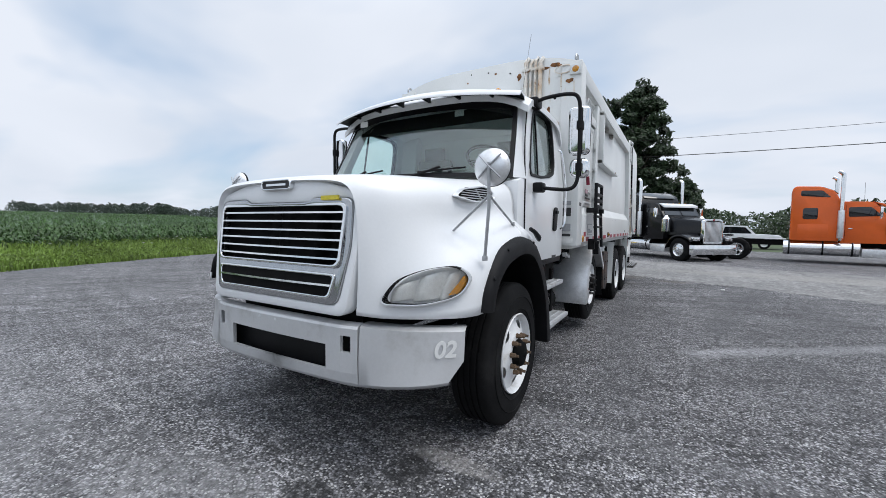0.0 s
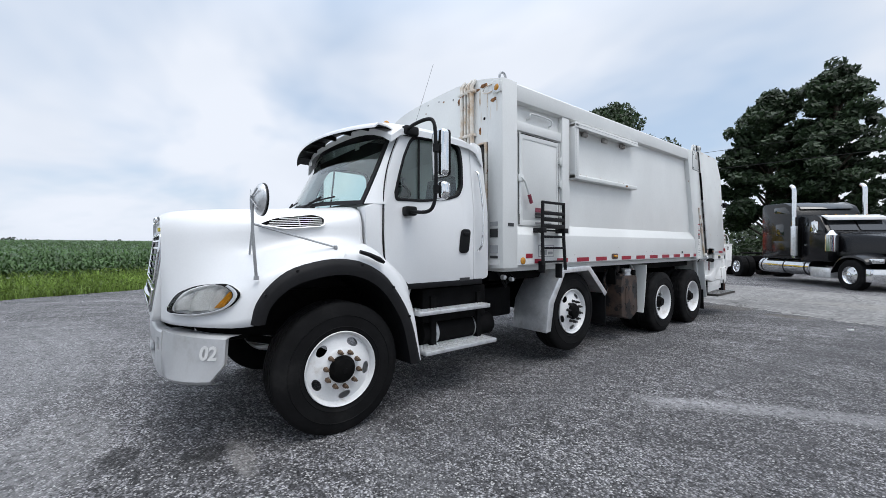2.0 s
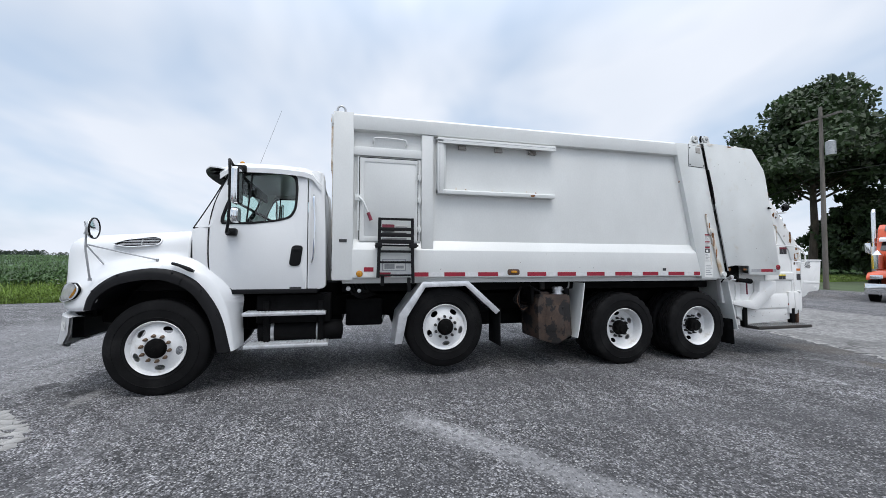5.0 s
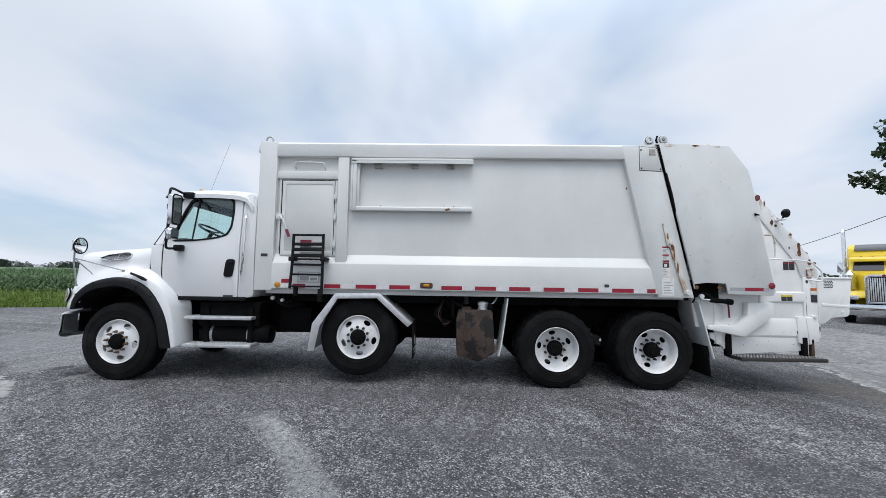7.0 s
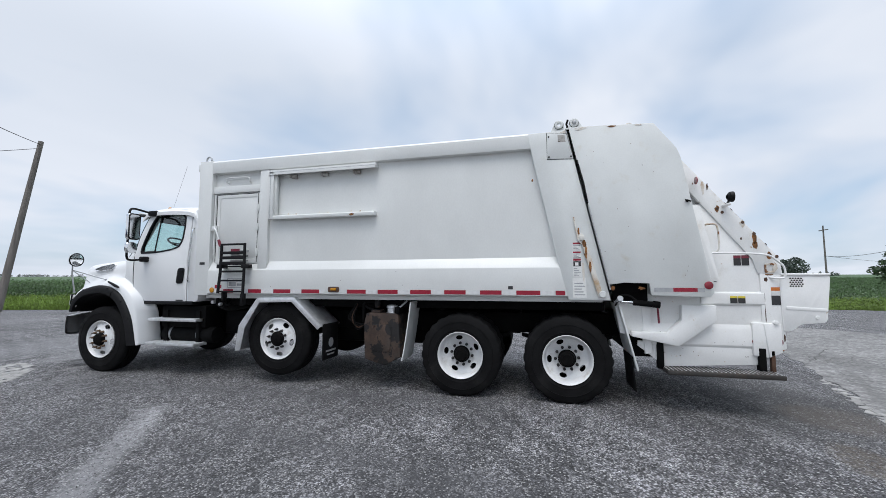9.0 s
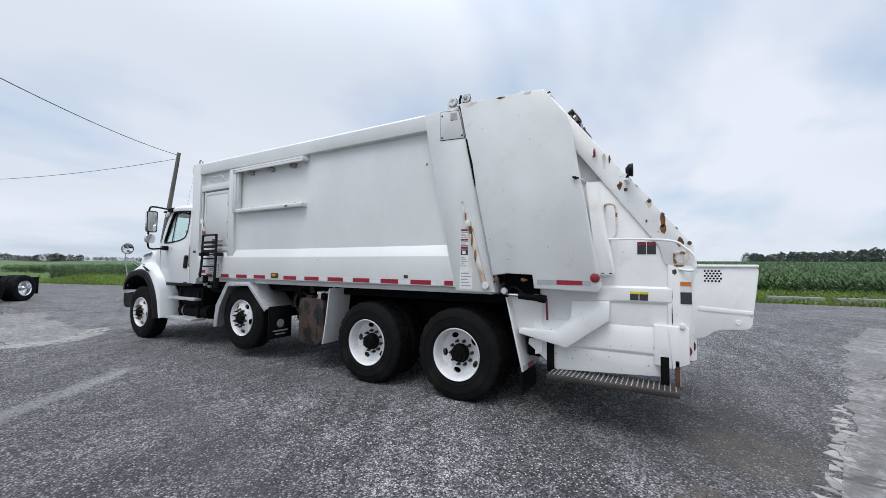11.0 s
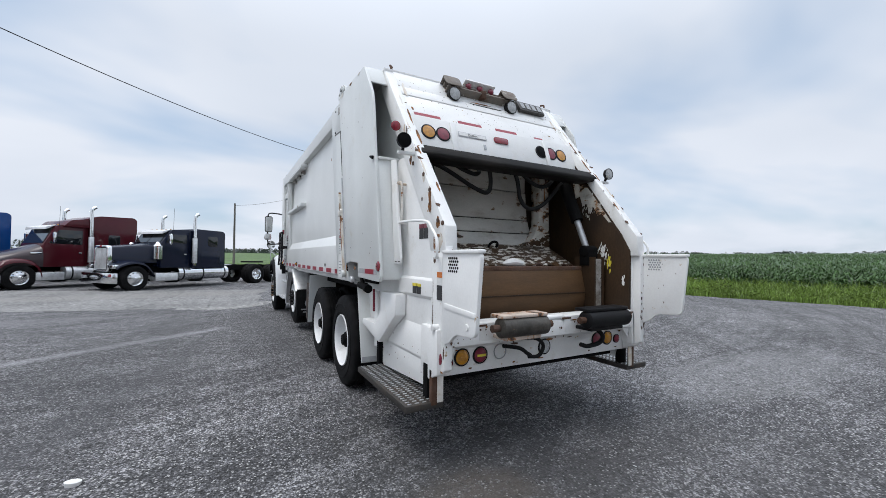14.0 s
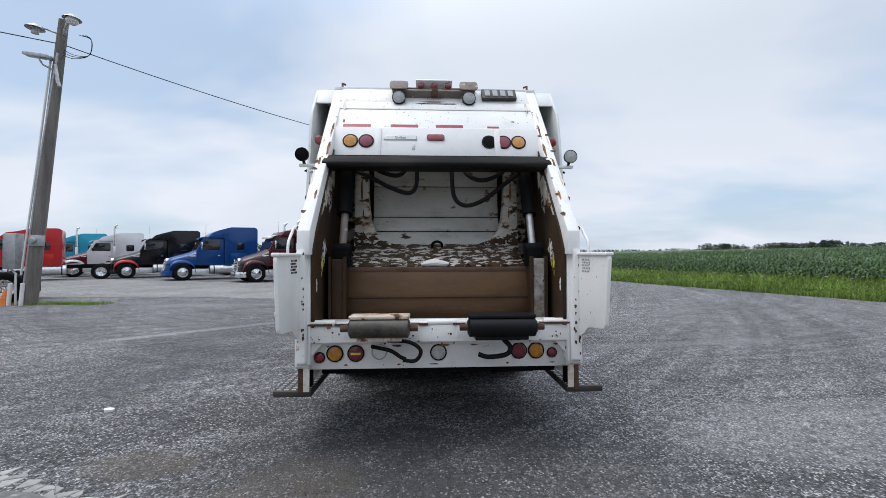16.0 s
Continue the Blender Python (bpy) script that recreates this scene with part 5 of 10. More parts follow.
chrome_o = [(cx + (x - cx) * 1.045, cz + (z - cz) * 1.07) for x, z in rim_o]
low_rim = [k for k in range(len(rim_o)) if rim_o[k][1] < 1.115 or rim_o[k][0] > 1.20]
pair_of("headlight_trim", on_hood(S().tube([(rim_o[k][0] * 0.4 + chrome_o[k][0] * 0.6, -0.022, rim_o[k][1] * 0.4 + chrome_o[k][1] * 0.6) for k in sorted(low_rim, key=lambda k: -math.atan2(rim_o[k][1] - cz, rim_o[k][0] - cx))], 0.007, 8)), M_ALU, "chrome strip round the headlight's lower edge")
lens = on_hood(lens)
for shape in (lens.mirrored(), lens):
    tp("headlight_lens", shape, M_LENS, "clear plastic headlight lens").visible_shadow = False
pair_of("headlight_bowl", on_hood(bowl), M_BOWL, "silver reflector bowl")
for px, wide in ((0.945, 0.055), (1.055, 0.06), (1.135, 0.03)):
    facet = S()
    rows = []
    for i in range(7):
        u = -1 + 2 * i / 6
        lo, hi = 1.065 + 0.01 * u, 1.215 + 0.02 * u
        rows.append([(px + wide * u, 0.018 - 0.022 * (1 - u * u), lo), (px + wide * u + 0.012, 0.012 - 0.03 * (1 - u * u), (lo + hi) / 2), (px + wide * u + 0.03, 0.018 - 0.022 * (1 - u * u), hi - (0.05 if px < 0.95 else 0.0))])
    facet.loft(rows)
    pair_of("reflector", on_hood(facet), M_BOWL, "bright curved reflector", angle=60)
pair_of("turn_lens", on_hood(S().prism(rounded([(1.155, 1.085), (1.197, 1.095), (1.226, 1.172), (1.217, 1.205), (1.196, 1.16)], 0.010, 3), -0.016, 0.02, "y")), M_AMBER, "amber turn signal")

# -- hood vents --
for sx in (1, -1):
    vs_o = rounded([(2.28, 1.69), (2.42, 1.752), (2.74, 1.80), (2.83, 1.765), (2.80, 1.69), (2.48, 1.660)], 0.04, 4)
    mx_, mz_ = sum(p[0] for p in vs_o) / len(vs_o), sum(p[1] for p in vs_o) / len(vs_o)
    vs_i = [(mx_ + (a - mx_) * 0.95, mz_ + (b - mz_) * 0.86) for a, b in vs_o]

    def wrap(shape, off):
        shape.v = [(sx * (1.010 + (y - 2.303) * 0.125 - (z - 1.70) * 0.62 + x + off), y, z) for x, y, z in shape.v]
        return shape
    tp("vent_rim", wrap(S().ring_plate(vs_o, vs_i, -0.02, 0.02), 0.0), M_ALU, "bright vent rim", 0.004)
    tp("vent_void", wrap(S().prism(vs_i, -0.004, 0.003), 0.0), M_FRAME)
    for k in range(5):
        z = 1.69 + k * 0.0185
        a0 = 2.36 + 0.015 * k
        tp("vent_slat", wrap(S().box(0.003, 0.010, a0 + (0.05 if k > 2 else 0), 2.79 - (0.03 if k < 1 else 0), z - 0.003, z + 0.003), 0.0), M_GALV)
    tp("vent_post", wrap(S().box(0.003, 0.012, 2.60, 2.606, 1.685, 1.765), 0.0), M_GREYPRINT)

# -- fender flares --
fo = [(2.18, 0.96), (2.215, 1.11), (2.31, 1.245), (2.49, 1.36), (2.79, 1.42), (3.04, 1.39), (3.26, 1.275), (3.43, 1.065), (3.55, 0.82), (3.645, 0.44)]
fi = [(2.265, 0.96), (2.30, 1.07), (2.385, 1.165), (2.53, 1.245), (2.79, 1.29), (3.0, 1.265), (3.19, 1.165), (3.335, 0.99), (3.44, 0.78), (3.515, 0.44)]
oo, ii = [tuple(p) for p in smooth_path([(a, b, 0) for a, b in fo], 4)], [tuple(p) for p in smooth_path([(a, b, 0) for a, b in fi], 4)]
for sx in (1, -1):
    rows = []
    for (oy, oz, _), (iy, iz, _) in zip(oo, ii):
        rows.append([(sx * 1.27, oy, oz), (sx * 1.315, oy + (iy - oy) * 0.12, oz + (iz - oz) * 0.12), (sx * 1.335, oy + (iy - oy) * 0.45, oz + (iz - oz) * 0.45),
                     (sx * 1.33, iy, iz), (sx * 1.20, iy, iz), (sx * 1.18, oy, oz)])
    cut = int(len(rows) * 0.60)
    tp("fender_flare", S().loft(rows[:cut + 1], True, True), M_FLARE, "black rubber fender flare", angle=50)
    low = [[(x - sx * 0.006, y, z) for x, y, z in r] for r in rows[cut:]]
    tp("fender_flare", S().loft(low, True, True), M_FLARE, "black rubber fender flare", angle=50)
    for k in (6, 12, 20, 26, 31):
        oy, oz, _ = oo[k]
        iy, iz, _ = ii[k]
        tp("rivet", S().disc((sx * 1.318, oy + (iy - oy) * 0.2, oz + (iz - oz) * 0.2), 0.012, sx * 0.012, "x", 8), M_BLACK)
    # inside of the arch
    arch = S()
    rows = [[(sx * 0.62, iy, iz - 0.005), (sx * 1.20, iy, iz - 0.005)] for iy, iz, _ in ii]
    rows2 = [[(sx * 0.62, iy, iz + 0.015), (sx * 1.20, iy, iz + 0.015)] for iy, iz, _ in ii]
    arch.loft(rows).loft(rows2)
    tp("wheel_arch", arch, M_BLACK, "black wheel arch liner")
    # the white fender behind the wheel: a rounded band along the flare, then a panel turned to the rear
    edge_a = [(2.88, 1.41), (3.04, 1.39), (3.26, 1.275), (3.43, 1.065), (3.55, 0.82), (3.645, 0.44)]
    edge_b = [(2.93, 1.50), (3.10, 1.47), (3.35, 1.345), (3.52, 1.12), (3.615, 0.85), (3.68, 0.45)]
    edge_c = [(3.14, 1.545), (3.26, 1.50), (3.44, 1.345), (3.70, 1.12), (3.69, 0.85), (3.70, 0.455)]
    in_c = [1.12, 1.12, 1.11, 1.04, 0.94, 0.90]
    ea, eb, ec = [smooth_path([(y, z, x) for (y, z), x in zip(e, xs)], 5) for e, xs in ((edge_a, [1.275] * 6), (edge_b, [1.215, 1.225, 1.235, 1.235, 1.235, 1.235]), (edge_c, in_c))]
    rows = []
    for pa, pb, pc in zip(ea, eb, ec):
        pm = ((pa[0] + pb[0]) / 2, (pa[1] + pb[1]) / 2, 1.268)
        pn = (pb[0] * 0.85 + pa[0] * 0.15, pb[1] * 0.85 + pa[1] * 0.15, pb[2] + 0.012)
        ring = [pa, pm, pn, pb, pc]
        rows.append([(sx * q[2], q[0], q[1]) for q in ring] + [(sx * (q[2] - 0.035), q[0] - 0.01, q[1] - 0.01) for q in ring[::-1]])
    tp("fender_skirt", S().loft(rows, True, True), M_WHITE, "white rounded rear of the front fender", angle=42)
    tp("hood_latch", S().tube([(sx * 1.30, 3.02, 1.475), (sx * 1.31, 3.10, 1.45), (sx * 1.31, 3.20, 1.405), (sx * 1.30, 3.25, 1.38)], [0.016, 0.018, 0.024, 0.014], 8), M_BLACK, "black rubber hood latch")

# -- cab --
for sx in (1, -1):
    # door with its window
    door = rounded([(3.36, 1.37), (3.345, 1.62), (3.35, 1.93), (3.40, 2.21), (3.49, 2.45), (3.60, 2.655), (3.70, 2.69), (4.34, 2.70), (4.455, 2.63), (4.465, 1.9), (4.465, 1.13), (4.14, 1.125), (3.64, 1.13)], 0.035, 3)
    win = rounded([(3.475, 1.955), (3.47, 2.03), (3.51, 2.17), (3.59, 2.40), (3.675, 2.57), (3.75, 2.625), (4.24, 2.64), (4.325, 2.585), (4.34, 2.42), (4.325, 2.17), (4.265, 2.055), (4.10, 2.005), (3.80, 1.965)], 0.05, 3)
    lean = 0.10

    def cab_lean(shape):
        shape.v = [(sx * (x - 0.042 - max(0, z - 1.9) * lean - 0.02 * max(0, 1.5 - z)), y, z) for x, y, z in shape.v]
        return shape
    tp("cab_door", cab_lean(S().ring_plate(door, win, 1.125, 1.185)), M_WHITE, "white cab door", 0.006, angle=40)
    mid_w = (sum(p[0] for p in win) / len(win), sum(p[1] for p in win) / len(win))
    win_s = [(mid_w[0] + (a - mid_w[0]) * 0.945, mid_w[1] + (b - mid_w[1]) * 0.93) for a, b in win]
    tp("window_seal", cab_lean(S().ring_plate([(mid_w[0] + (a - mid_w[0]) * 1.02, mid_w[1] + (b - mid_w[1]) * 1.02) for a, b in win], win_s, 1.14, 1.191)), M_BLACK, "black rubber window seal", 0.003)
    gl = tp("side_glass", cab_lean(S().prism(win_s, 1.155, 1.160)), M_GLASS, "clear side window")
    gl.visible_shadow = False
    tp("window_bar", cab_lean(S().prism([(3.738, 1.965), (3.755, 1.965), (3.805, 2.615), (3.785, 2.615)], 1.163, 1.176)), M_BLACK)
    # door seam against the cab
    seam = smooth_path([(0, a, b) for a, b in [(3.64, 1.12), (3.45, 1.30), (3.355, 1.40), (3.335, 1.62), (3.34, 1.94), (3.39, 2.22), (3.48, 2.46), (3.575, 2.645), (3.66, 2.705)]], 4)
    tp("door_seal", cab_lean(S().tube([(1.180, q[1], q[2]) for q in seam], 0.006, 6)), M_BLACK)
    hp = rounded([(4.25, 1.445), (4.385, 1.445), (4.42, 1.705), (4.285, 1.705)], 0.05, 4)
    tp("door_handle", cab_lean(S().prism(hp, 1.178, 1.195)), M_BLACK, "black recessed door handle", 0.006)
    tp("handle_lever", cab_lean(S().box(1.19, 1.212, 4.305, 4.39, 1.635, 1.67)), M_BLACK, bevel=0.006)
    tp("door_badge", cab_lean(S().box(1.18, 1.19, 4.265, 4.405, 1.15, 1.182)), M_STICKK, "small dark door badge")
    # cab side behind the door, with the rear corner
    rear = rounded([(4.475, 1.13), (4.475, 1.9), (4.468, 2.62), (4.53, 2.70), (4.66, 2.66), (4.69, 1.9), (4.70, 1.165)], 0.05, 3)
    tp("cab_rear_side", cab_lean(S().prism(rear, 0.9, 1.18)), M_WHITE, "white rear cab corner", 0.02)
    tp("grab_handle", cab_lean(S().tube(smooth_path([(1.19, 4.535, 2.36), (1.225, 4.54, 2.30), (1.235, 4.56, 2.0), (1.235, 4.55, 1.60), (1.225, 4.53, 1.50), (1.19, 4.52, 1.47)], 4), 0.013, 8)), M_CHROME, "chrome grab handle")
    # cowl side between hood and door, and the pillar
    cowl = [(3.17, 1.47), (3.155, 1.88), (3.30, 1.93), (3.34, 1.92), (3.328, 1.60), (3.345, 1.38), (3.5, 1.26), (3.46, 1.20), (3.30, 1.36)]
    tp("cowl_side", cab_lean(S().prism(cowl, 1.0, 1.178)), M_WHITE, "", 0.01)
    rows = []
    for t in np.linspace(0, 1, 7):
        y, z = 3.185 + 0.42 * t - 0.045 * t * t, 1.91 + 0.76 * t
        x = 1.085 - 0.10 * t
        rows.append([(sx * x, y - 0.015, z), (sx * (x + 0.05), y + 0.07, z), (sx * (x + 0.06), y + 0.17, z), (sx * (x - 0.03), y + 0.16, z), (sx * (x - 0.06), y + 0.03, z)])
    tp("pillar", S().loft(rows, True, True), M_WHITE, "white windscreen pillar", angle=50)
    tp("cab_sill", S().box(*sorted((sx * 0.7, sx * 1.14)), 3.6, 4.60, 1.10, 1.16), M_BLACK, bevel=0.01)

# roof: a soft dome
rows = []
for t in np.linspace(0, 1, 12):
    y = 3.44 + t * 1.19
    crown = 2.735 + 0.085 * math.sin(math.pi * min(1, 0.25 + 0.6 * t)) - (0.08 * (1 - t / 0.12) ** 2 if t < 0.12 else 0) - (0.16 * ((t - 0.85) / 0.15) ** 2 if t > 0.85 else 0)
    bow = 0.13 * (1 - t) ** 2
    row = []
    for k in range(17):
        u = -1 + 2 * k / 16
        x = 1.115 * math.copysign(abs(u) ** 0.8, u)
        drop = 0.12 * abs(u) ** 5 + 0.03 * u * u
        row.append((x, y - bow * (1 - u * u), crown - drop))
    rows.append(row)
roof = S().loft(rows)
edge = [[(p[0] * 1.0, p[1], p[2] - 0.06) for p in r] for r in rows]
roof.loft(edge)
for a, b in ((rows[0], edge[0]), (rows[-1], edge[-1]), ([r[0] for r in rows], [r[0] for r in edge]), ([r[-1] for r in rows], [r[-1] for r in edge])):
    roof.loft([a, b])
tp("cab_roof", roof, M_WHITE, "white rounded cab roof", angle=50)
tp("cab_back", S().box(-1.08, 1.08, 4.59, 4.63, 1.15, 2.66), M_WHITE, "white cab back wall", 0.02)
tp("cab_floor", S().box(-1.06, 1.06, 3.42, 4.60, 1.16, 1.20), M_INTERIOR)
tp("firewall", S().box(-1.0, 1.0, 3.34, 3.42, 1.1, 1.92), M_INTERIOR, bevel=0.01)
for x in (-0.75, 0.4, 0.75):
    tp("roof_marker", S().lathe([(0.0, 0.035), (0.03, 0.03), (0.045, 0.012), (0.047, 0.0)], (x, 3.60, 2.78), 12, "z"), M_AMBER)
tp("antenna", S().tube([(0.9, 3.85, 2.78), (0.9, 4.1, 3.5)], 0.0015, 4), M_BLACK)

# windscreen: bowed glass with a black border
def screen_pt(u, t, off=0.0):
    x = (1.10 - 0.11 * t) * u
    y = 3.165 + 0.42 * t - 0.045 * t * t - 0.20 * (1 - u * u) - off
    z = 1.915 + 0.765 * t + 0.03 * (1 - u * u) * (1 - 0.3 * t)
    return (x, y, z)


rows = [[screen_pt(u, t) for u in np.linspace(-0.965, 0.965, 17)] for t in np.linspace(0.02, 0.97, 8)]
rows_b = [[screen_pt(u, t, -0.006) for u in np.linspace(-0.965, 0.965, 17)] for t in np.linspace(0.02, 0.97, 8)]
gl = S().loft(rows).loft(rows_b)
for a, b in ((rows[0], rows_b[0]), (rows[-1], rows_b[-1]), ([r[0] for r in rows], [r[0] for r in rows_b]), ([r[-1] for r in rows], [r[-1] for r in rows_b])):
    gl.loft([a, b])
gl = tp("windscreen", gl, M_GLASS, "clear curved windscreen", angle=60)
gl.visible_shadow = False
bl = [(-1.0, 0.0), (1.0, 0.0), (1.0, 1.0), (-1.0, 1.0)]


def loop(w0, w1, t0, t1, n=14):
    pts = [(u, t0) for u in np.linspace(-w0, w0, n)] + [(w0 + (w1 - w0) * k, t0 + (t1 - t0) * k) for k in np.linspace(0, 1, n)[1:]]
    pts += [(u, t1) for u in np.linspace(w1, -w1, n)[1:]] + [(-w1 + (w1 - w0) * k, t1 + (t0 - t1) * k) for k in np.linspace(0, 1, n)[1:-1]]
    return pts


lo, li = loop(0.985, 0.985, -0.02, 1.02), loop(0.950, 0.955, 0.03, 0.87)
bord = S()
n = len(lo)
va = [screen_pt(u, t, 0.004) for u, t in lo] + [screen_pt(u, t, 0.004) for u, t in li] + [screen_pt(u, t, -0.015) for u, t in lo] + [screen_pt(u, t, -0.015) for u, t in li]
fa = []
for i in range(n):
    j = (i + 1) % n
    fa += [(i, j, n + j, n + i), (2 * n + i, 3 * n + i, 3 * n + j, 2 * n + j), (n + i, n + j, 3 * n + j, 3 * n + i), (i, 2 * n + i, 2 * n + j, j)]
bord.add(va, fa)
tp("windscreen_border", bord, M_BLACK, "black windscreen surround", angle=50)
# sun visor
rows, rows2 = [], []
for u in np.linspace(-1, 1, 19):
    y0 = 3.50 - 0.20 * (1 - u * u)
    for lst, dz in ((rows, 0.0), (rows2, -0.018)):
        lst.append([(1.05 * u, y0 + 0.05, 2.725 + 0.06 * (1 - u * u) - 0.09 * u ** 4 + dz), (1.08 * u, y0 - 0.08, 2.715 + 0.05 * (1 - u * u) - 0.05 * u ** 4 + dz), (1.09 * u, y0 - 0.18, 2.67 + 0.05 * (1 - u * u) + dz), (1.09 * u, y0 - 0.22, 2.635 + 0.05 * (1 - u * u) + dz)])
vis = S().loft(rows).loft(rows2)
vis.loft([[r[-1] for r in rows], [r[-1] for r in rows2]]).loft([rows[0], rows2[0]]).loft([rows[-1], rows2[-1]])
under = S().loft([[(x * 0.995, y, z - 0.004) for x, y, z in r] for r in rows2])
tp("visor_lining", under, M_BLACK, "dark underside of the visor", angle=50)
tp("sun_visor", vis, M_WHITE, "white sun visor over the windscreen", angle=50)
for x in (-0.8, -0.48, -0.16, 0.16, 0.48, 0.8):
    u = x / 1.1
    y0 = 3.50 - 0.20 * (1 - u * u)
    z0 = 0.05 * (1 - u * u)
    tp("visor_rib", S().prism([(y0 + 0.0, 2.69 + z0), (y0 - 0.10, 2.69 + z0), (y0 - 0.18, 2.655 + z0), (y0 - 0.19, 2.645 + z0), (y0 + 0.0, 2.64 + z0)], x - 0.012, x + 0.012), M_BLACK, "", 0.004)
# wipers
for x0 in (-0.62, 0.25):
    a = [screen_pt((x0 + 0.45 * k) / 1.1, 0.04 + 0.05 * k, 0.025) for k in np.linspace(0, 1, 6)]
    tp("wiper", S().tube(a, 0.008, 6).tube([screen_pt((x0 - 0.1) / 1.1, -0.03, 0.03), screen_pt((x0 + 0.22) / 1.1, 0.10, 0.035)], 0.011, 6), M_BLACK, "black wiper")
# cab inside
tp("dashboard", S().prism(rounded([(3.10, 1.78), (3.38, 2.00), (3.60, 2.02), (3.66, 1.94), (3.72, 1.72), (3.60, 1.35), (3.30, 1.3)], 0.05, 3), -1.02, 1.02), M_INTERIOR, "grey dashboard", 0.01)
ring = []
for k in range(25):
    a = 2 * math.pi * k / 24
    ring.append((0.60 + 0.225 * math.cos(a), 3.74 - 0.195 * math.sin(a), 2.17 + 0.105 * math.sin(a)))
tp("steering_wheel", S().tube(ring, 0.016, 8).tube([(0.38, 3.74, 2.17), (0.60, 3.73, 2.155), (0.82, 3.74, 2.17)], 0.014, 6).tube([(0.60, 3.73, 2.16), (0.60, 3.56, 1.88)], 0.03, 8), M_BLACK, "black steering wheel")
for x in (0.52, -0.52):
    tp("seat", S().box(x - 0.25, x + 0.25, 4.02, 4.50, 1.52, 1.68).prism(rounded([(4.34, 1.62), (4.46, 1.64), (4.57, 2.32), (4.47, 2.36)], 0.04, 3), x - 0.24, x + 0.24).box(x - 0.13, x + 0.13, 4.45, 4.55, 2.34, 2.50), M_SEAT, "grey cloth seat", 0.03)
    tp("seat_base", S().box(x - 0.2, x + 0.2, 4.08, 4.45, 1.2, 1.52), M_BLACK, bevel=0.02)
for x in (-0.72, 0.42):
    tp("inside_visor_label", S().box(x - 0.05, x + 0.05, 3.43 - 0.1 * (x < 0), 3.434 - 0.1 * (x < 0), 2.56, 2.62), M_STICKW)
tp("inside_visor", S().box(-0.98, 0.98, 3.55, 3.60, 2.52, 2.66), M_BLACK, bevel=0.02)

# door mirrors on their arms
for sx in (1, -1):
    arm = smooth_path([(sx * 1.10, 3.63, 2.64), (sx * 1.22, 3.61, 2.665), (sx * 1.42, 3.63, 2.675), (sx * 1.50, 3.65, 2.63), (sx * 1.515, 3.66, 2.45), (sx * 1.515, 3.66, 2.05), (sx * 1.50, 3.64, 1.88), (sx * 1.42, 3.61, 1.83), (sx * 1.20, 3.58, 1.85)], 5)
    tp("mirror_arm", S().tube(arm, 0.017, 10), M_BLACK, "black tubular mirror arm")
    tp("arm_mount", S().box(*sorted((sx * 1.13, sx * 1.23)), 3.54, 3.66, 1.81, 1.90), M_BLACK, bevel=0.02)
    tp("arm_mount", S().box(*sorted((sx * 1.05, sx * 1.15)), 3.58, 3.74, 2.60, 2.69), M_BLACK, bevel=0.02)
    mo = rounded([(sx * 1.41, 2.15), (sx * 1.59, 2.15), (sx * 1.595, 2.575), (sx * 1.405, 2.575)], 0.05, 4)
    tp("mirror_shell", S().prism(mo, 3.685, 3.765, "y"), M_CHROME, "chrome door mirror shell", 0.025, segs=3)
    mi = rounded([(sx * 1.425, 2.17), (sx * 1.575, 2.17), (sx * 1.58, 2.555), (sx * 1.42, 2.555)], 0.04, 4)
    tp("mirror_glass", S().prism(mi, 3.764, 3.768, "y"), M_CHROME, "mirror glass")
    tp("mirror_back", S().ring_plate(mo, mi, 3.755, 3.772, "y"), M_BLACK, "", 0.003)
    so = rounded([(sx * 1.425, 1.935), (sx * 1.60, 1.935), (sx * 1.60, 2.115), (sx * 1.425, 2.115)], 0.07, 5)
    tp("wide_mirror_shell", S().prism(so, 3.685, 3.76, "y"), M_CHROME, "chrome wide angle mirror shell", 0.03, segs=3)
    si = [(sx * 1.512 + (x - sx * 1.512) * 0.88, 2.025 + (z - 2.025) * 0.88) for x, z in so]
    tp("wide_mirror_glass", S().prism(si, 3.759, 3.764, "y"), M_CHROME)
    for z in (2.40, 2.03):
        tp("mirror_clamp", S().lathe([(-0.035, 0.03), (0.035, 0.03)], (sx * 1.515, 3.665, z), 12, "z", True), M_BLACK)
    # round fender mirror on a tripod
    c = Vector((sx * 1.30, 2.247, 1.857))
    dish = S()
    rows = []
    ax = Vector((0.07 * sx, -0.99, 0.02)).normalized()
    e1 = ax.orthogonal().normalized()
    e2 = ax.cross(e1)
    for d, r in ((-0.012, 0.11), (0.0, 0.117), (0.012, 0.112), (0.035, 0.08), (0.05, 0.04), (0.053, 0.004)):
        rows.append([c + ax * d + r * (math.cos(2 * math.pi * k / 28) * e1 + math.sin(2 * math.pi * k / 28) * e2) for k in range(28)])
    dish.loft(rows, True)
    dish.add(rows[0], [tuple(range(28))])
    tp("round_mirror", dish, M_ALU, "round bright fender mirror")
    ring = lambda d, r: [c + ax * d + r * (math.cos(2 * math.pi * k / 28) * e1 + math.sin(2 * math.pi * k / 28) * e2) for k in range(28)]
    tp("mirror_rim", S().loft([ring(-0.008, 0.119), ring(-0.020, 0.118), ring(-0.022, 0.108), ring(-0.014, 0.106)], True), M_BLACK, "dark mirror rim")
    tp("mirror_glass", S().loft([ring(-0.015, 0.108), ring(-0.022, 0.06), ring(-0.024, 0.002)], True), M_CHROME, "bulged mirror glass", angle=60)
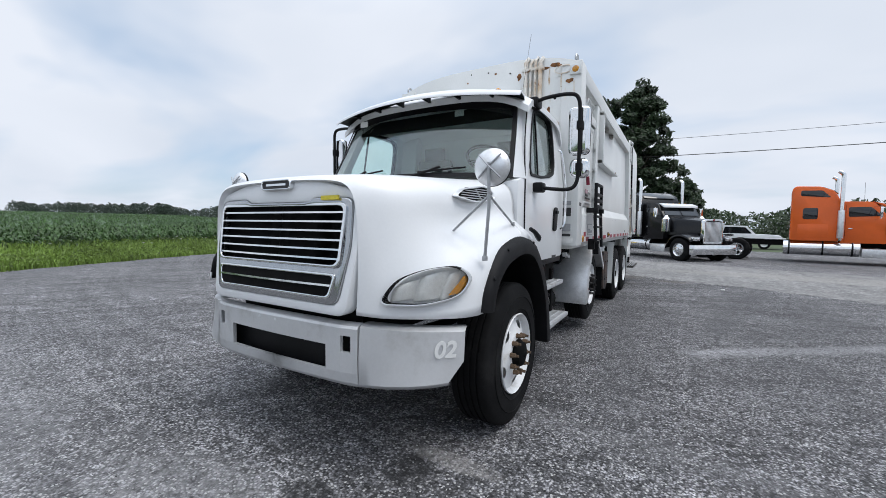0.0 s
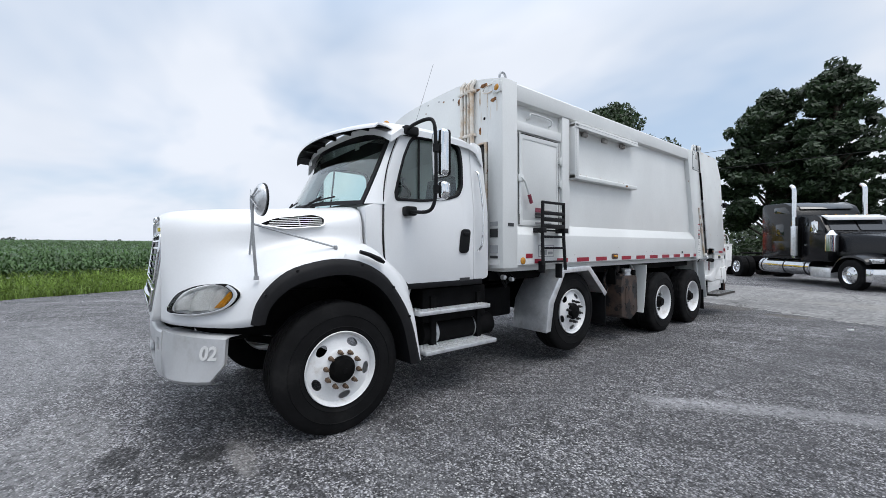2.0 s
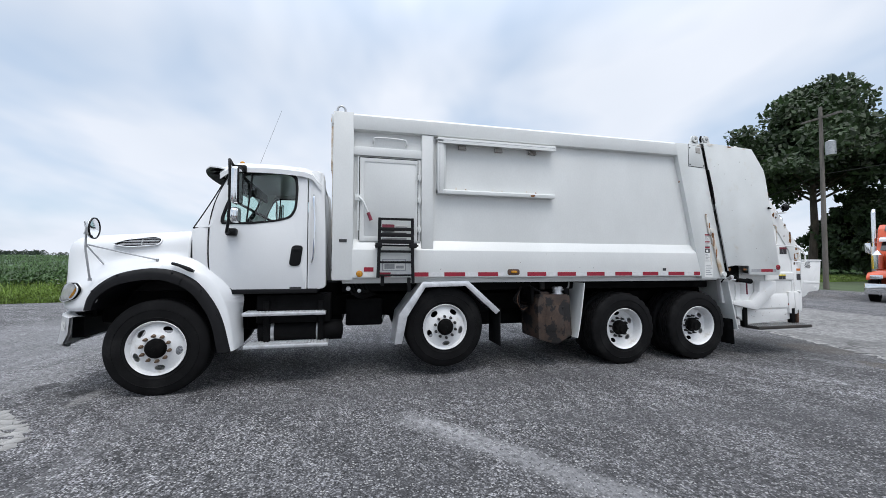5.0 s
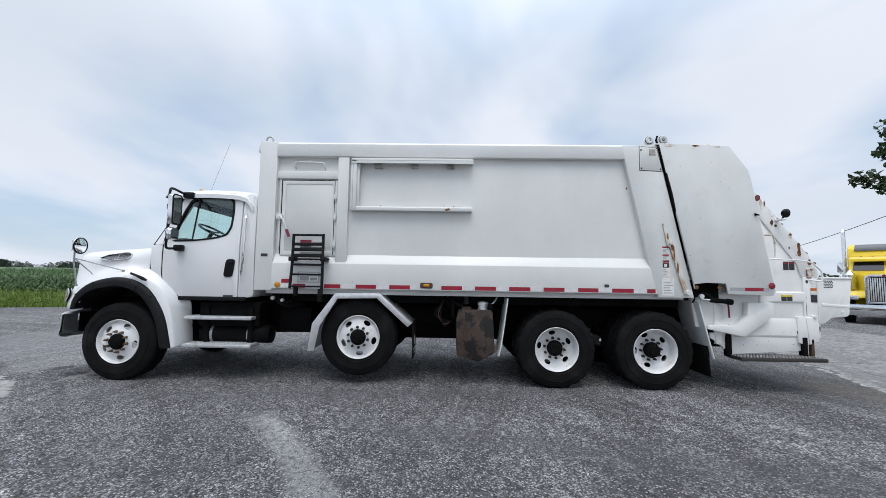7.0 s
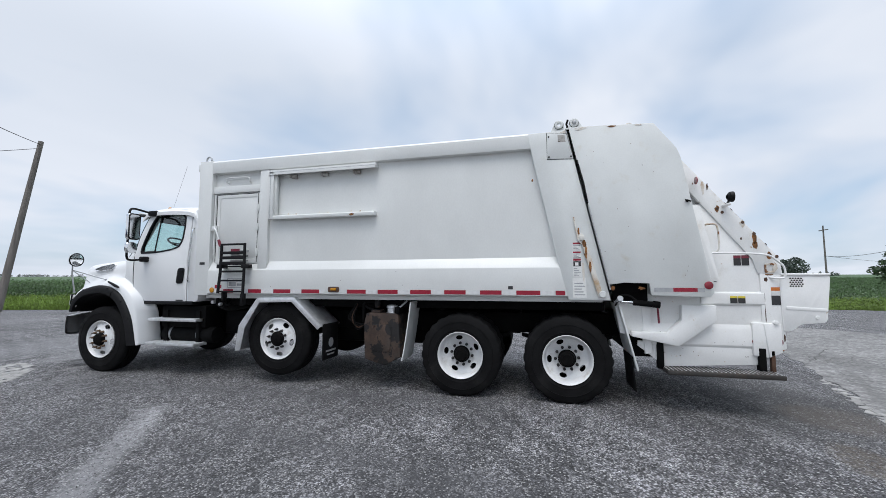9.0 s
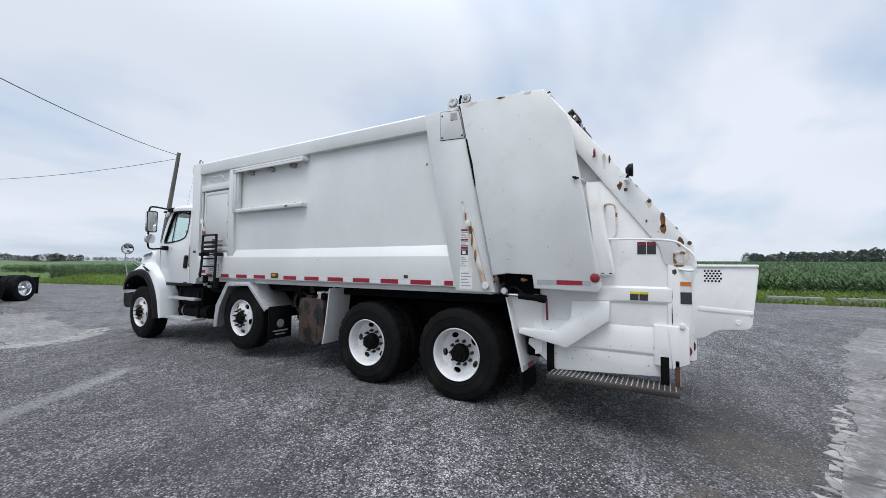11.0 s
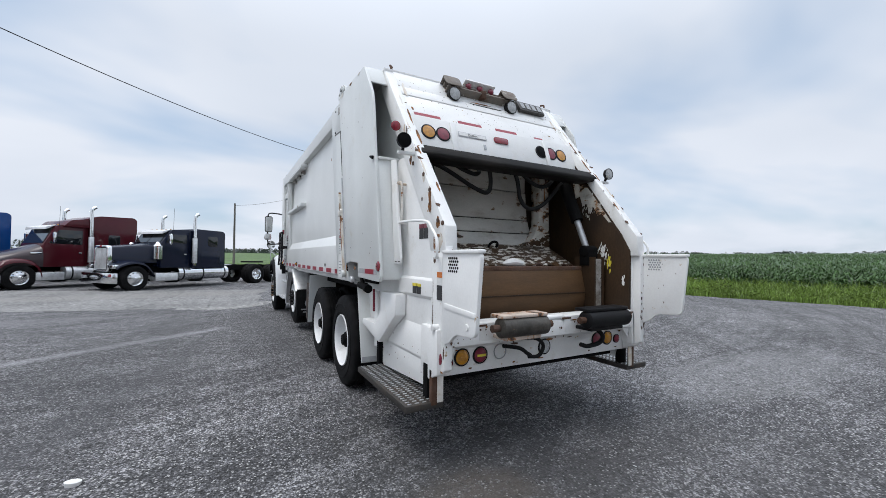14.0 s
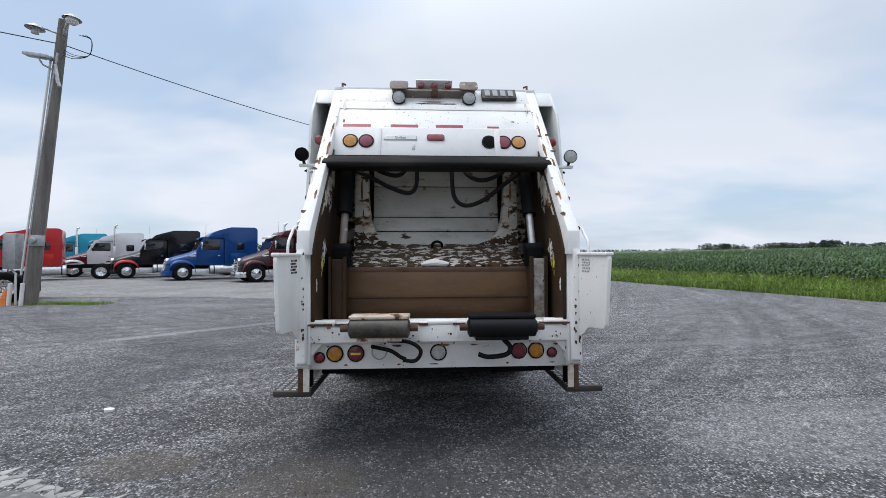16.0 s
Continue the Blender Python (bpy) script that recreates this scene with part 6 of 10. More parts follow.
    for d in (e1, e2):
        tp("mirror_brace", S().tube([c + ax * 0.045 + d * 0.1, c + ax * 0.068, c + ax * 0.045 - d * 0.1], 0.006, 6), M_GALV)
    foot = Vector((sx * 1.275, 2.22, 1.30))
    tp("mirror_post", S().tube([c + ax * 0.06 + Vector((0, 0, 0.02)), Vector((sx * 1.31, 2.19, 1.62)), foot], 0.011, 8), M_GALV, "bright steel mirror post")
    for p in ((sx * 1.03, 2.229, 1.45), (sx * 1.217, 2.842, 1.512)):
        tp("mirror_stay", S().tube([(sx * 1.31, 2.19, 1.68), p], 0.008, 6).disc((p[0], p[1], p[2] - 0.015), 0.016, 0.03, "z", 10), M_GALV, "thin steel mirror stay")
    tp("stay_foot", S().disc((foot.x, foot.y, foot.z - 0.02), 0.018, 0.03, "z", 10), M_GALV)

# -- steps and tanks under the cab --
for sx in (1, -1):
    for z, x1, y0 in ((0.872, 1.158, 3.725), (0.488, 1.222, 3.76)):
        st = S().box(*sorted((sx * (x1 - 0.27), sx * x1)), y0, y0 + 0.98, z - 0.045, z)
        step = tp("step", st, M_ALU, "bright tread plate cab step", 0.008)
        teeth = S()
        for iy in range(24):
            for ix in range(4):
                yy, xx = y0 + 0.03 + iy * 0.0395, sx * (x1 - 0.235 + ix * 0.065)
                teeth.disc((xx, yy, z - 0.001), 0.012, 0.007, "z", 6)
        tagged(tp("step_grip", teeth, M_ALU), kind="stuff")
    tp("air_tank", S().lathe([(3.86, 0.05), (3.88, 0.13), (4.9, 0.13), (4.92, 0.05)], (sx * 0.90, 0, 0.60), 20, "y", True), M_FRAME, "black air tank")
    for y in (4.05, 4.6):
        tp("tank_strap", S().lathe([(y - 0.02, 0.135), (y + 0.02, 0.135)], (sx * 0.90, 0, 0.60), 20, "y"), M_GALV)
    for y in (3.95, 4.60):
        tp("step_bracket", S().box(*sorted((sx * 0.6, sx * 1.05)), y, y + 0.07, 0.46, 1.0), M_FRAME, bevel=0.008)
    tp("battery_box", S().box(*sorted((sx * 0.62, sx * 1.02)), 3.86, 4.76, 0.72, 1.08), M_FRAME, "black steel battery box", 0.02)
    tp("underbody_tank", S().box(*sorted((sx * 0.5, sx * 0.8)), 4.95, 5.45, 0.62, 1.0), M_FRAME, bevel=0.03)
    # unseen far-side cylinder and block, added to keep light from under the truck
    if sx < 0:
        tp("fuel_tank", S().lathe([(6.98, 0.05), (7.0, 0.30), (8.10, 0.30), (8.12, 0.05)], (-0.80, 0, 0.72), 24, "y", True), M_FRAME, "unseen black cylinder added to block light under the truck")
        tp("pump_housing", S().box(-0.45, 0.30, 6.55, 8.30, 0.50, 1.0), M_FRAME, "unseen dark block added between the frame rails", 0.05)
    # aluminium fender over the lift axle
    pts = [(5.57, 0.43), (5.625, 0.815), (5.935, 1.237), (6.565, 1.245), (7.025, 0.835)]
    th = 0.02
    top = [(a, b) for a, b in pts]
    inner = [(5.59, 0.43), (5.645, 0.808), (5.948, 1.215), (6.555, 1.223), (7.01, 0.82)]
    tp("axle_fender", S().prism(top + inner[::-1], sx * 0.72, sx * 1.265), M_ALU, "bright aluminium fender", 0.003)
    lip_i = [(5.665, 0.44), (5.735, 0.785), (5.975, 1.165), (6.525, 1.178), (6.965, 0.785)]
    tp("fender_lip", S().prism(top + lip_i[::-1], sx * 1.262, sx * 1.272), M_ALU, "", 0.002)
    tp("mud_flap", S().box(*sorted((sx * 0.80, sx * 1.24)), 7.03, 7.045, 0.34, 0.86), M_RUBBER, "black rubber mud flap", 0.004)
    if sx > 0:
        tp("flap_mark", S().box(0.88, 1.16, 7.046, 7.049, 0.45, 0.475).box(0.92, 1.12, 7.046, 7.049, 0.40, 0.42).lathe([(7.046, 0.07), (7.049, 0.07)], (1.02, 0, 0.58), 12, "y", True), M_GREYPRINT, "faded grey emblem on the flap")
    # curved white splash plate ahead of the drive wheels
    rows = []
    for t in np.linspace(0, 1, 8):
        rows.append([(sx * 0.80, 8.235 + 0.125 * t ** 0.8, 0.40 + 0.80 * t), (sx * 1.24, 8.235 + 0.125 * t ** 0.8, 0.40 + 0.80 * t), (sx * 1.24, 8.25 + 0.125 * t ** 0.8, 0.40 + 0.80 * t), (sx * 0.80, 8.25 + 0.125 * t ** 0.8, 0.40 + 0.80 * t)])
    tp("splash_plate", S().loft(rows, True, True), M_TAIL, "white curved splash plate", angle=50)
    tp("mud_flap", S().prism([(11.155, 0.58), (11.17, 0.58), (11.20, 0.16), (11.185, 0.16)], sx * 0.66, sx * 1.17), M_RUBBER, "black rubber mud flap", 0.003)
# rusty hydraulic tank with its filler
tank = rounded([(7.66, 0.39), (7.96, 0.305), (8.20, 0.43), (8.165, 1.0), (8.13, 1.03), (7.68, 1.035), (7.645, 0.88)], 0.025, 3)
tp("hydraulic_tank", S().prism(tank, 0.60, 1.17), M_TANK, "rusty brown hydraulic tank", 0.015)
tp("tank_filler", S().lathe([(0.0, 0.085), (0.03, 0.085), (0.035, 0.07), (0.085, 0.07), (0.09, 0.082), (0.125, 0.08), (0.135, 0.05), (0.135, 0.0)], (1.05, 8.03, 1.01), 20, "z"), M_ALU, "bright filler cap")
tp("tank_bracket", S().box(0.55, 1.1, 7.58, 7.62, 0.9, 1.15), M_FRAME, bevel=0.008)
tp("tank_bracket", S().box(0.5, 1.15, 8.10, 8.17, 1.02, 1.12), M_FRAME, bevel=0.008)
tp("tank_hatch", S().prism(rounded([(7.76, 0.50), (8.05, 0.50), (8.07, 0.86), (7.78, 0.88)], 0.03, 3), 1.168, 1.176), M_TANK, "blackened hatch plate", 0.003)
for y, z in ((7.79, 0.53), (8.03, 0.53), (8.04, 0.84), (7.80, 0.85)):
    tp("hatch_bolt", S().disc((1.176, y, z), 0.014, 0.012, "x", 8), M_TANK)
tp("tank_valve", S().box(0.94, 1.10, 7.72, 7.86, 1.0, 1.07).lathe([(1.0, 0.04), (1.16, 0.04)], (1.02, 7.79, 0.10), 12, "z", True), M_TANK, "rusty valve block", 0.008)
tp("hose", S().tube(smooth_path([(1.06, 8.06, 1.10), (1.10, 8.12, 1.10), (1.10, 8.18, 1.13), (1.02, 8.24, 1.20)], 5), 0.012, 8), M_ALU, "braided steel hose")
tp("hose", S().tube(smooth_path([(1.05, 7.74, 1.07), (1.08, 7.66, 1.10), (1.02, 7.58, 1.16)], 5), 0.016, 8), M_CABLE, "black hydraulic hose")
tp("hydraulic_pump", S().lathe([(7.5, 0.03), (7.52, 0.08), (7.78, 0.08), (7.80, 0.05)], (0.9, 0, 1.10), 14, "y", True), M_FRAME, "dark hydraulic valve")
for k in range(4):
    tp("hose", S().tube(smooth_path([(0.98 + 0.02 * k, 7.46, 1.15), (1.03, 7.42 - 0.03 * k, 0.95), (1.02, 7.47, 0.78 + 0.03 * k), (0.98, 7.58, 0.85)], 5), 0.009, 6), M_RUST if k == 1 else M_CABLE)
for k in range(5):
    tp("hose", S().tube(smooth_path([(1.0 - 0.05 * k, 4.95 + 0.05 * k, 1.26), (1.05, 5.0 + 0.06 * k, 1.12), (0.98, 5.15, 1.02 + 0.02 * k), (0.75, 5.35, 1.05)], 5), 0.014, 6), M_CABLE, "black air hose")
for y, z, q in ((4.98, 1.15, 0.03), (5.12, 1.12, 0.025)):
    tp("air_coupler", S().disc((1.08, y, z), q, 0.05, "x", 12), M_ALU)
# dark underbody: shaft, cross members, and an unseen tank added to block far-side light
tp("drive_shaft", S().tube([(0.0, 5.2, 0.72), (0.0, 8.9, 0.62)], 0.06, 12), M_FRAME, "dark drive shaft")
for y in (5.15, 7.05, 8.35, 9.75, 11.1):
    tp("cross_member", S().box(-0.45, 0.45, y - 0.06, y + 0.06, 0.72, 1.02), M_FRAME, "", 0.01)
tp("far_tank", S().prism(rounded([(7.25, 0.42), (8.15, 0.42), (8.15, 1.08), (7.25, 1.08)], 0.10, 4), -1.15, -0.55), M_FRAME, "unseen dark block added on the far side", 0.02)
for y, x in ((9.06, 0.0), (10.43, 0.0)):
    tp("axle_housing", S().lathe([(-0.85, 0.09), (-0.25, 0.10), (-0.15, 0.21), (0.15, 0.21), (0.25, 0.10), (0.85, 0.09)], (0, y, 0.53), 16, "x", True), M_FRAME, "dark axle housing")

# -- refuse body --
W = 1.285        # half width of the frames
P = 1.205        # half width of the recessed panels
arc = [(W * u, 3.405 + 0.165 * (1 - abs(u) ** 3.4)) for u in np.linspace(-1, 1, 21)]
tp("front_wall", S().prism([(-W + 0.012, 1.285), (W - 0.012, 1.285)] + [(x * 0.99, z) for x, z in arc[::-1]], 4.80, 4.88, "y"), M_BODY, "white front wall with an arched top", 0.008)
tp("body_floor", S().box(-1.18, 1.18, 4.9, 10.85, 1.22, 1.34), M_BODY, bevel=0.01)
rows = [[(x * 0.985, y, z + 0.0) for x, z in arc] for y in (4.86, 10.50)]
rows2 = [[(x * 0.985, y, z - 0.03) for x, z in arc] for y in (4.86, 10.50)]
tp("body_roof", S().loft(rows).loft(rows2), M_BODY, "white arched body roof", angle=50)
rear_slope = (10.92 - 10.49) / (1.35 - 3.37)


def rear_y(z):
    return 10.49 + (z - 3.37) * rear_slope


for sx in (1, -1):
    # a slightly bulged side panel
    rows = []
    for z in np.linspace(1.62, 3.24, 14):
        u = (z - 1.62) / 1.62
        rows.append([(sx * (P + 0.028 * math.sin(math.pi * u) * math.sin(math.pi * k / 24) ** 0.5 if 0 < k < 24 else P), 4.95 + (10.45 - 4.95) * k / 24, z) for k in range(25)])
    tp("side_panel", S().loft(rows).loft([[(x - sx * 0.02, y, z) for x, y, z in r] for r in rows]), M_BODY, "smooth white side panel", angle=60)
    tp("front_post", S().box(*sorted((sx * 1.05, sx * W)), 4.775, 5.03, 1.265, 3.42), M_BODY, "white corner post", 0.012)
    rail = [(sx * 1.10, 3.185), (sx * W, 3.205), (sx * (W + 0.004), 3.385), (sx * (W - 0.03), 3.415), (sx * 1.10, 3.415)]
    tp("top_rail", S().prism(rail, 5.02, 10.32, "y"), M_BODY, "white top rail", 0.006)
    ledge = [(sx * (P - 0.02), 1.80), (sx * (P + 0.005), 1.79), (sx * W, 1.655), (sx * W, 1.298), (sx * (W - 0.03), 1.288), (sx * (P - 0.02), 1.288)]
    tp("lower_skirt", S().prism(ledge, 5.02, 10.44, "y"), M_BODY, "white sloped lower skirt", 0.006)
    tp("mid_post", S().box(*sorted((sx * 1.15, sx * (W - 0.01))), 5.915, 6.075, 1.66, 3.20), M_BODY, "white side post", 0.008)
    post = [(9.98, 3.40), (rear_y(3.41) - 0.015, 3.41), (rear_y(1.25) - 0.015, 1.25), (10.44, 1.252), (10.335, 1.68), (10.02, 3.16)]
    tp("rear_post", S().prism(post, sx * 1.10, sx * (W + 0.004)), M_TAIL, "white slanted rear post with rust marks", 0.006)
    # head bar over the small door
    tp("door_head", S().box(*sorted((sx * 1.15, sx * 1.255)), 5.03, 5.92, 2.88, 2.99), M_BODY, "", 0.006)
    tp("lifting_eye", S().tube([(sx * 1.2, 4.87 + 0.05 * math.cos(a), 3.44 + 0.055 * math.sin(a) + 0.02) for a in np.linspace(-0.4, math.pi + 0.4, 13)], 0.014, 8), M_GALV, "steel lifting eye")
    # reflective tape
    reds = ((5.33, 5.51), (5.78, 6.01), (6.225, 6.515), (6.70, 6.99), (7.43, 7.72), (7.90, 8.195), (8.377, 8.67), (8.855, 9.145), (9.335, 9.615), (9.803, 10.10), (10.285, 10.40))
    for (y0, y1), (y2, _) in zip(reds, reds[1:] + ((10.40, 0),)):
        tp("red_tape", S().box(*sorted((sx * (W + 0.001), sx * (W + 0.003))), y0, y1, 1.309, 1.364), M_TRED, "red reflective tape")
        if y2 - y1 > 0.02:
            tp("white_tape", S().box(*sorted((sx * (W + 0.001), sx * (W + 0.003))), y1 + 0.004, min(y2 - 0.004, 7.08) if y1 < 7.0 else y2 - 0.004, 1.309, 1.364), M_TWHITE, "white reflective tape")
    tp("side_marker", S().disc((sx * W, 5.115, 1.347), 0.042, sx * 0.010, "x", 20, sx * 0.004), M_AMBER, "round amber marker lamp")
    tp("marker_plate", S().prism(rounded([(7.13, 1.325), (7.31, 1.325), (7.31, 1.405), (7.13, 1.405)], 0.03, 4), sx * W, sx * (W + 0.005)), M_RUST)
    tp("marker_lamp", S().prism(rounded([(7.18, 1.350), (7.265, 1.350), (7.265, 1.385), (7.18, 1.385)], 0.016, 4), sx * W, sx * (W + 0.03)), M_AMBER, "amber side lamp", 0.006)
    tp("corner_lamp", S().disc((sx * 1.215, 4.775, 3.315), 0.05, -0.02, "y", 20, -0.015), M_AMBER, "amber corner lamp")
    tp("corner_lamp_base", S().box(*sorted((sx * 1.15, sx * 1.28)), 4.75, 4.78, 3.255, 3.375), M_TAIL, "", 0.006)
# front wall dress: lift cylinder pipes, cab guard mesh, rails
for k, x in enumerate((0.62, 0.68, 0.74, 0.80)):
    r = 0.026 if k in (0, 3) else 0.016
    tp("front_pipe", S().tube([(x, 4.755, 2.76), (x, 4.755, 3.49 - 0.03 * (k % 2)), (x + 0.02, 4.80, 3.55 - 0.02 * (k % 2))], r, 10), M_RUSTY, "white rust stained vertical pipe")
for z in (2.85, 3.38):
    tp("pipe_clamp", S().box(0.58, 0.84, 4.73, 4.80, z, z + 0.035), M_RUSTY, "", 0.004)
tp("wall_handle", S().tube(smooth_path([(0.97, 4.79, 3.36), (0.97, 4.775, 3.33), (1.03, 4.77, 3.30), (1.13, 4.77, 3.30), (1.17, 4.775, 3.34), (1.13, 4.77, 3.38), (1.03, 4.77, 3.38), (0.97, 4.775, 3.35)], 3), 0.006, 6), M_RUSTY)
gx0, gx1, gz0, gz1 = 0.72, 1.03, 1.82, 2.74
tp("guard_rim", S().ring_plate([(gx0, gz0), (gx1, gz0), (gx1, gz1), (gx0, gz1)], [(gx0 + 0.02, gz0 + 0.02), (gx1 - 0.02, gz0 + 0.02), (gx1 - 0.02, gz1 - 0.02), (gx0 + 0.02, gz1 - 0.02)], 4.755, 4.80, "y"), M_RUSTY, "rusty mesh guard rim", 0.004)
mesh_g = S()
for k in range(70):
    for sg in (1, -1):
        # diagonal wires clipped to the opening
        c0 = gz0 - 0.31 + k * 0.0185
        pts = []
        for x in np.linspace(gx0 + 0.02, gx1 - 0.02, 8):
            z = c0 + (x - gx0 if sg > 0 else gx1 - x)
            if gz0 + 0.02 < z < gz1 - 0.02:
                pts.append((float(x), 4.778, float(z)))
        if len(pts) > 1:
            mesh_g.tube([pts[0], pts[-1]], 0.0035, 4)
tagged(tp("guard_mesh", mesh_g, M_TREAD, "steel mesh guard"), kind="stuff")
tp("guard_back", S().box(gx0, gx1, 4.792, 4.799, gz0, gz1), M_FRAME)
for z0, z1, m in ((1.62, 1.72, M_STICKK), (1.44, 1.53, M_GREYPRINT), (1.38, 1.41, M_STICKK), (1.75, 1.8, M_GREYPRINT)):
    tp("wall_label", S().box(1.09, 1.21, 4.768, 4.774, z0, z1), m, "small printed label")
tp("wall_plate", S().box(1.06, 1.24, 4.769, 4.774, 1.30, 1.36), M_STICKW)

# small side door, its lever and hinges (street side)
dr = rounded([(5.10, 1.765), (5.905, 1.765), (5.905, 2.865), (5.10, 2.865)], 0.02, 2)
dri = rounded([(5.165, 1.83), (5.84, 1.83), (5.84, 2.80), (5.165, 2.80)], 0.02, 2)
tp("side_door", S().prism(dr, 1.215, 1.235), M_BODY, "flush white inspection door", 0.004)
tp("door_rim", S().ring_plate(dr, dri, 1.236, 1.241), M_BODY, "", 0.003)
tp("door_gap", S().box(1.234, 1.2425, 5.098, 5.110, 1.78, 2.86).box(1.234, 1.2425, 5.11, 5.86, 2.853, 2.862), M_FRAME)
tp("door_gap", S().box(1.238, 1.243, 5.865, 5.874, 1.78, 2.86), M_FRAME)
tp("door_rod", S().tube([(1.262, 5.09, 1.90), (1.262, 5.09, 2.86)], 0.010, 8), M_BODY)
for z in (1.93, 2.32, 2.62):
    tp("hinge", S().box(1.245, 1.275, 5.865, 5.91, z - 0.035, z + 0.035).tube([(1.27, 5.89, z - 0.06), (1.27, 5.89, z + 0.06)], 0.011, 8), M_TAIL, "", 0.003)
tp("door_lever", S().tube([(1.28, 5.10, 2.33), (1.295, 5.15, 2.28), (1.30, 5.22, 2.12)], 0.014, 8).box(1.25, 1.285, 5.05, 5.14, 2.28, 2.36), M_TAIL, "white door lever", 0.004)
tp("lever_grip", S().tube([(1.30, 5.215, 2.13), (1.302, 5.255, 2.03)], 0.022, 10), M_DKRED, "red lever grip")
tp("hand_rail", S().tube(smooth_path([(1.20, 5.28, 3.05), (1.255, 5.28, 3.06), (1.262, 5.29, 3.11), (1.262, 5.40, 3.12), (1.262, 5.62, 3.115), (1.262, 5.70, 3.10), (1.255, 5.71, 3.05), (1.20, 5.71, 3.04)], 4), 0.011, 8), M_BODY, "white hand rail")
# open rack on the side
rk = 1.335
tp("rack_top", S().prism([(1.20, 3.17), (rk, 3.17), (rk, 3.115), (rk - 0.015, 3.105), (1.20, 3.12)], 6.12, 7.86, "y"), M_BODY, "white rack top channel", 0.004)
tp("rack_top_edge", S().box(rk - 0.004, rk + 0.012, 6.12, 7.86, 3.095, 3.112), M_BODY)
tp("rack_bottom", S().prism([(1.20, 2.475), (rk - 0.02, 2.475), (rk - 0.005, 2.46), (rk - 0.005, 2.415), (1.20, 2.415)], 6.12, 7.85, "y"), M_TAIL, "white rack bottom channel", 0.004)
tp("rack_side", S().box(1.20, rk, 6.12, 6.20, 2.42, 3.15), M_BODY, "", 0.006)
tp("rack_line", S().box(rk - 0.001, rk + 0.0008, 6.145, 6.151, 2.44, 3.14).box(rk - 0.001, rk + 0.0008, 6.151, 7.85, 3.136, 3.141), M_GREYPRINT, "thin dark joint line")
tp("rack_inner_rim", S().box(1.25, rk - 0.03, 6.20, 6.235, 2.48, 3.10), M_TAIL, "", 0.004)
for k, y in enumerate((6.48, 7.01, 7.53)):
    tp("rack_clip", S().prism([(y - 0.055, 3.10), (y + 0.055, 3.10), (y + 0.065, 3.045), (y - 0.035, 3.05)], 1.22, 1.26).box(1.255, 1.275, y - 0.05, y - 0.02, 3.05, 3.10), M_GRIME, "grey rack clip", 0.004)
    tp("clip_shade", S().box(1.205, 1.222, y - 0.04, y + 0.055, 3.05, 3.10), M_FRAME)
    if k == 2:
        tp("rust_blot", S().prism([(y - 0.03 + a * 0.014, 3.0 + b * 0.07) for a, b in blot(610)], P + 0.0006, P + 0.0018), M_RUSTY, "rust streak under the clip")
    tp("rack_bracket", S().box(1.22, 1.262, y - 0.10, y + 0.08, 2.475, 2.487).box(1.22, 1.235, y - 0.09, y - 0.07, 2.475, 2.52).box(1.22, 1.235, y + 0.05, y + 0.07, 2.475, 2.51), M_RUSTY, "small rusty bracket")

# folding ladder
lad_x = 1.385
ladder = tp("ladder", S().tube([(lad_x, 5.36, 2.06), (lad_x, 5.352, 1.62), (lad_x + 0.02, 5.34, 1.30)], 0.021, 8).tube([(lad_x, 5.775, 2.06), (lad_x, 5.778, 1.62), (lad_x + 0.02, 5.785, 1.22)], 0.021, 8), M_FLARE, "black folding access ladder")
for z, h in ((2.045, 0.014), (1.917, 0.020), (1.84, 0.023), (1.757, 0.026), (1.632, 0.015), (1.495, 0.014), (1.33, 0.012)):
    part("rung", Shape().box(lad_x - 0.02, lad_x + 0.02, 5.35 - TY, 5.785 - TY, z - h, z + h), M_FLARE, ladder, "", 0.005)
tp("ladder_hinge", S().box(1.28, 1.42, 5.31, 5.39, 1.68, 1.74).box(1.28, 1.42, 5.75, 5.83, 1.68, 1.74).tube([(1.35, 5.30, 1.71), (1.35, 5.86, 1.71)], 0.013, 8), M_FLARE, "", 0.005)
tp("ladder_lock", S().box(1.30, 1.38, 5.38, 5.42, 1.2, 1.34), M_FLARE, "", 0.005)
tp("ladder_lock", S().box(1.30, 1.38, 5.72, 5.76, 1.12, 1.30), M_FLARE, "", 0.005)
# printed notices on the street side
for y0, y1, z0, z1, m in ((5.40, 5.56, 1.935, 1.99, M_DKRED), (5.40, 5.56, 1.90, 1.93, M_STICKK), (5.575, 5.73, 1.97, 1.99, M_STICKW), (5.575, 5.73, 1.94, 1.962, M_GREYPRINT), (5.40, 5.72, 1.865, 1.885, M_STICKK), (5.40, 5.72, 1.79, 1.815, M_GREYPRINT),
                          (5.40, 5.71, 1.385, 1.535, M_TSILVER), (5.415, 5.695, 1.397, 1.523, M_STICKW), (5.43, 5.56, 1.41, 1.47, M_GREYPRINT), (5.58, 5.68, 1.415, 1.45, M_GREYPRINT), (5.17, 5.29, 1.375, 1.43, M_TRED), (5.17, 5.29, 1.31, 1.365, M_STICKW), (4.86, 4.955, 1.745, 1.785, M_STICKK), (9.70, 9.76, 1.38, 1.42, M_STICKK)):
    x0 = 1.2425 if z0 > 1.78 else W + 0.001 + (0.003 if m is M_STICKW and y0 > 5.3 else 0.0045 if m is M_GREYPRINT else 0.0)
    tp("notice", S().box(x0, x0 + 0.003, y0, y1, z0, z1), m, "small printed notice")
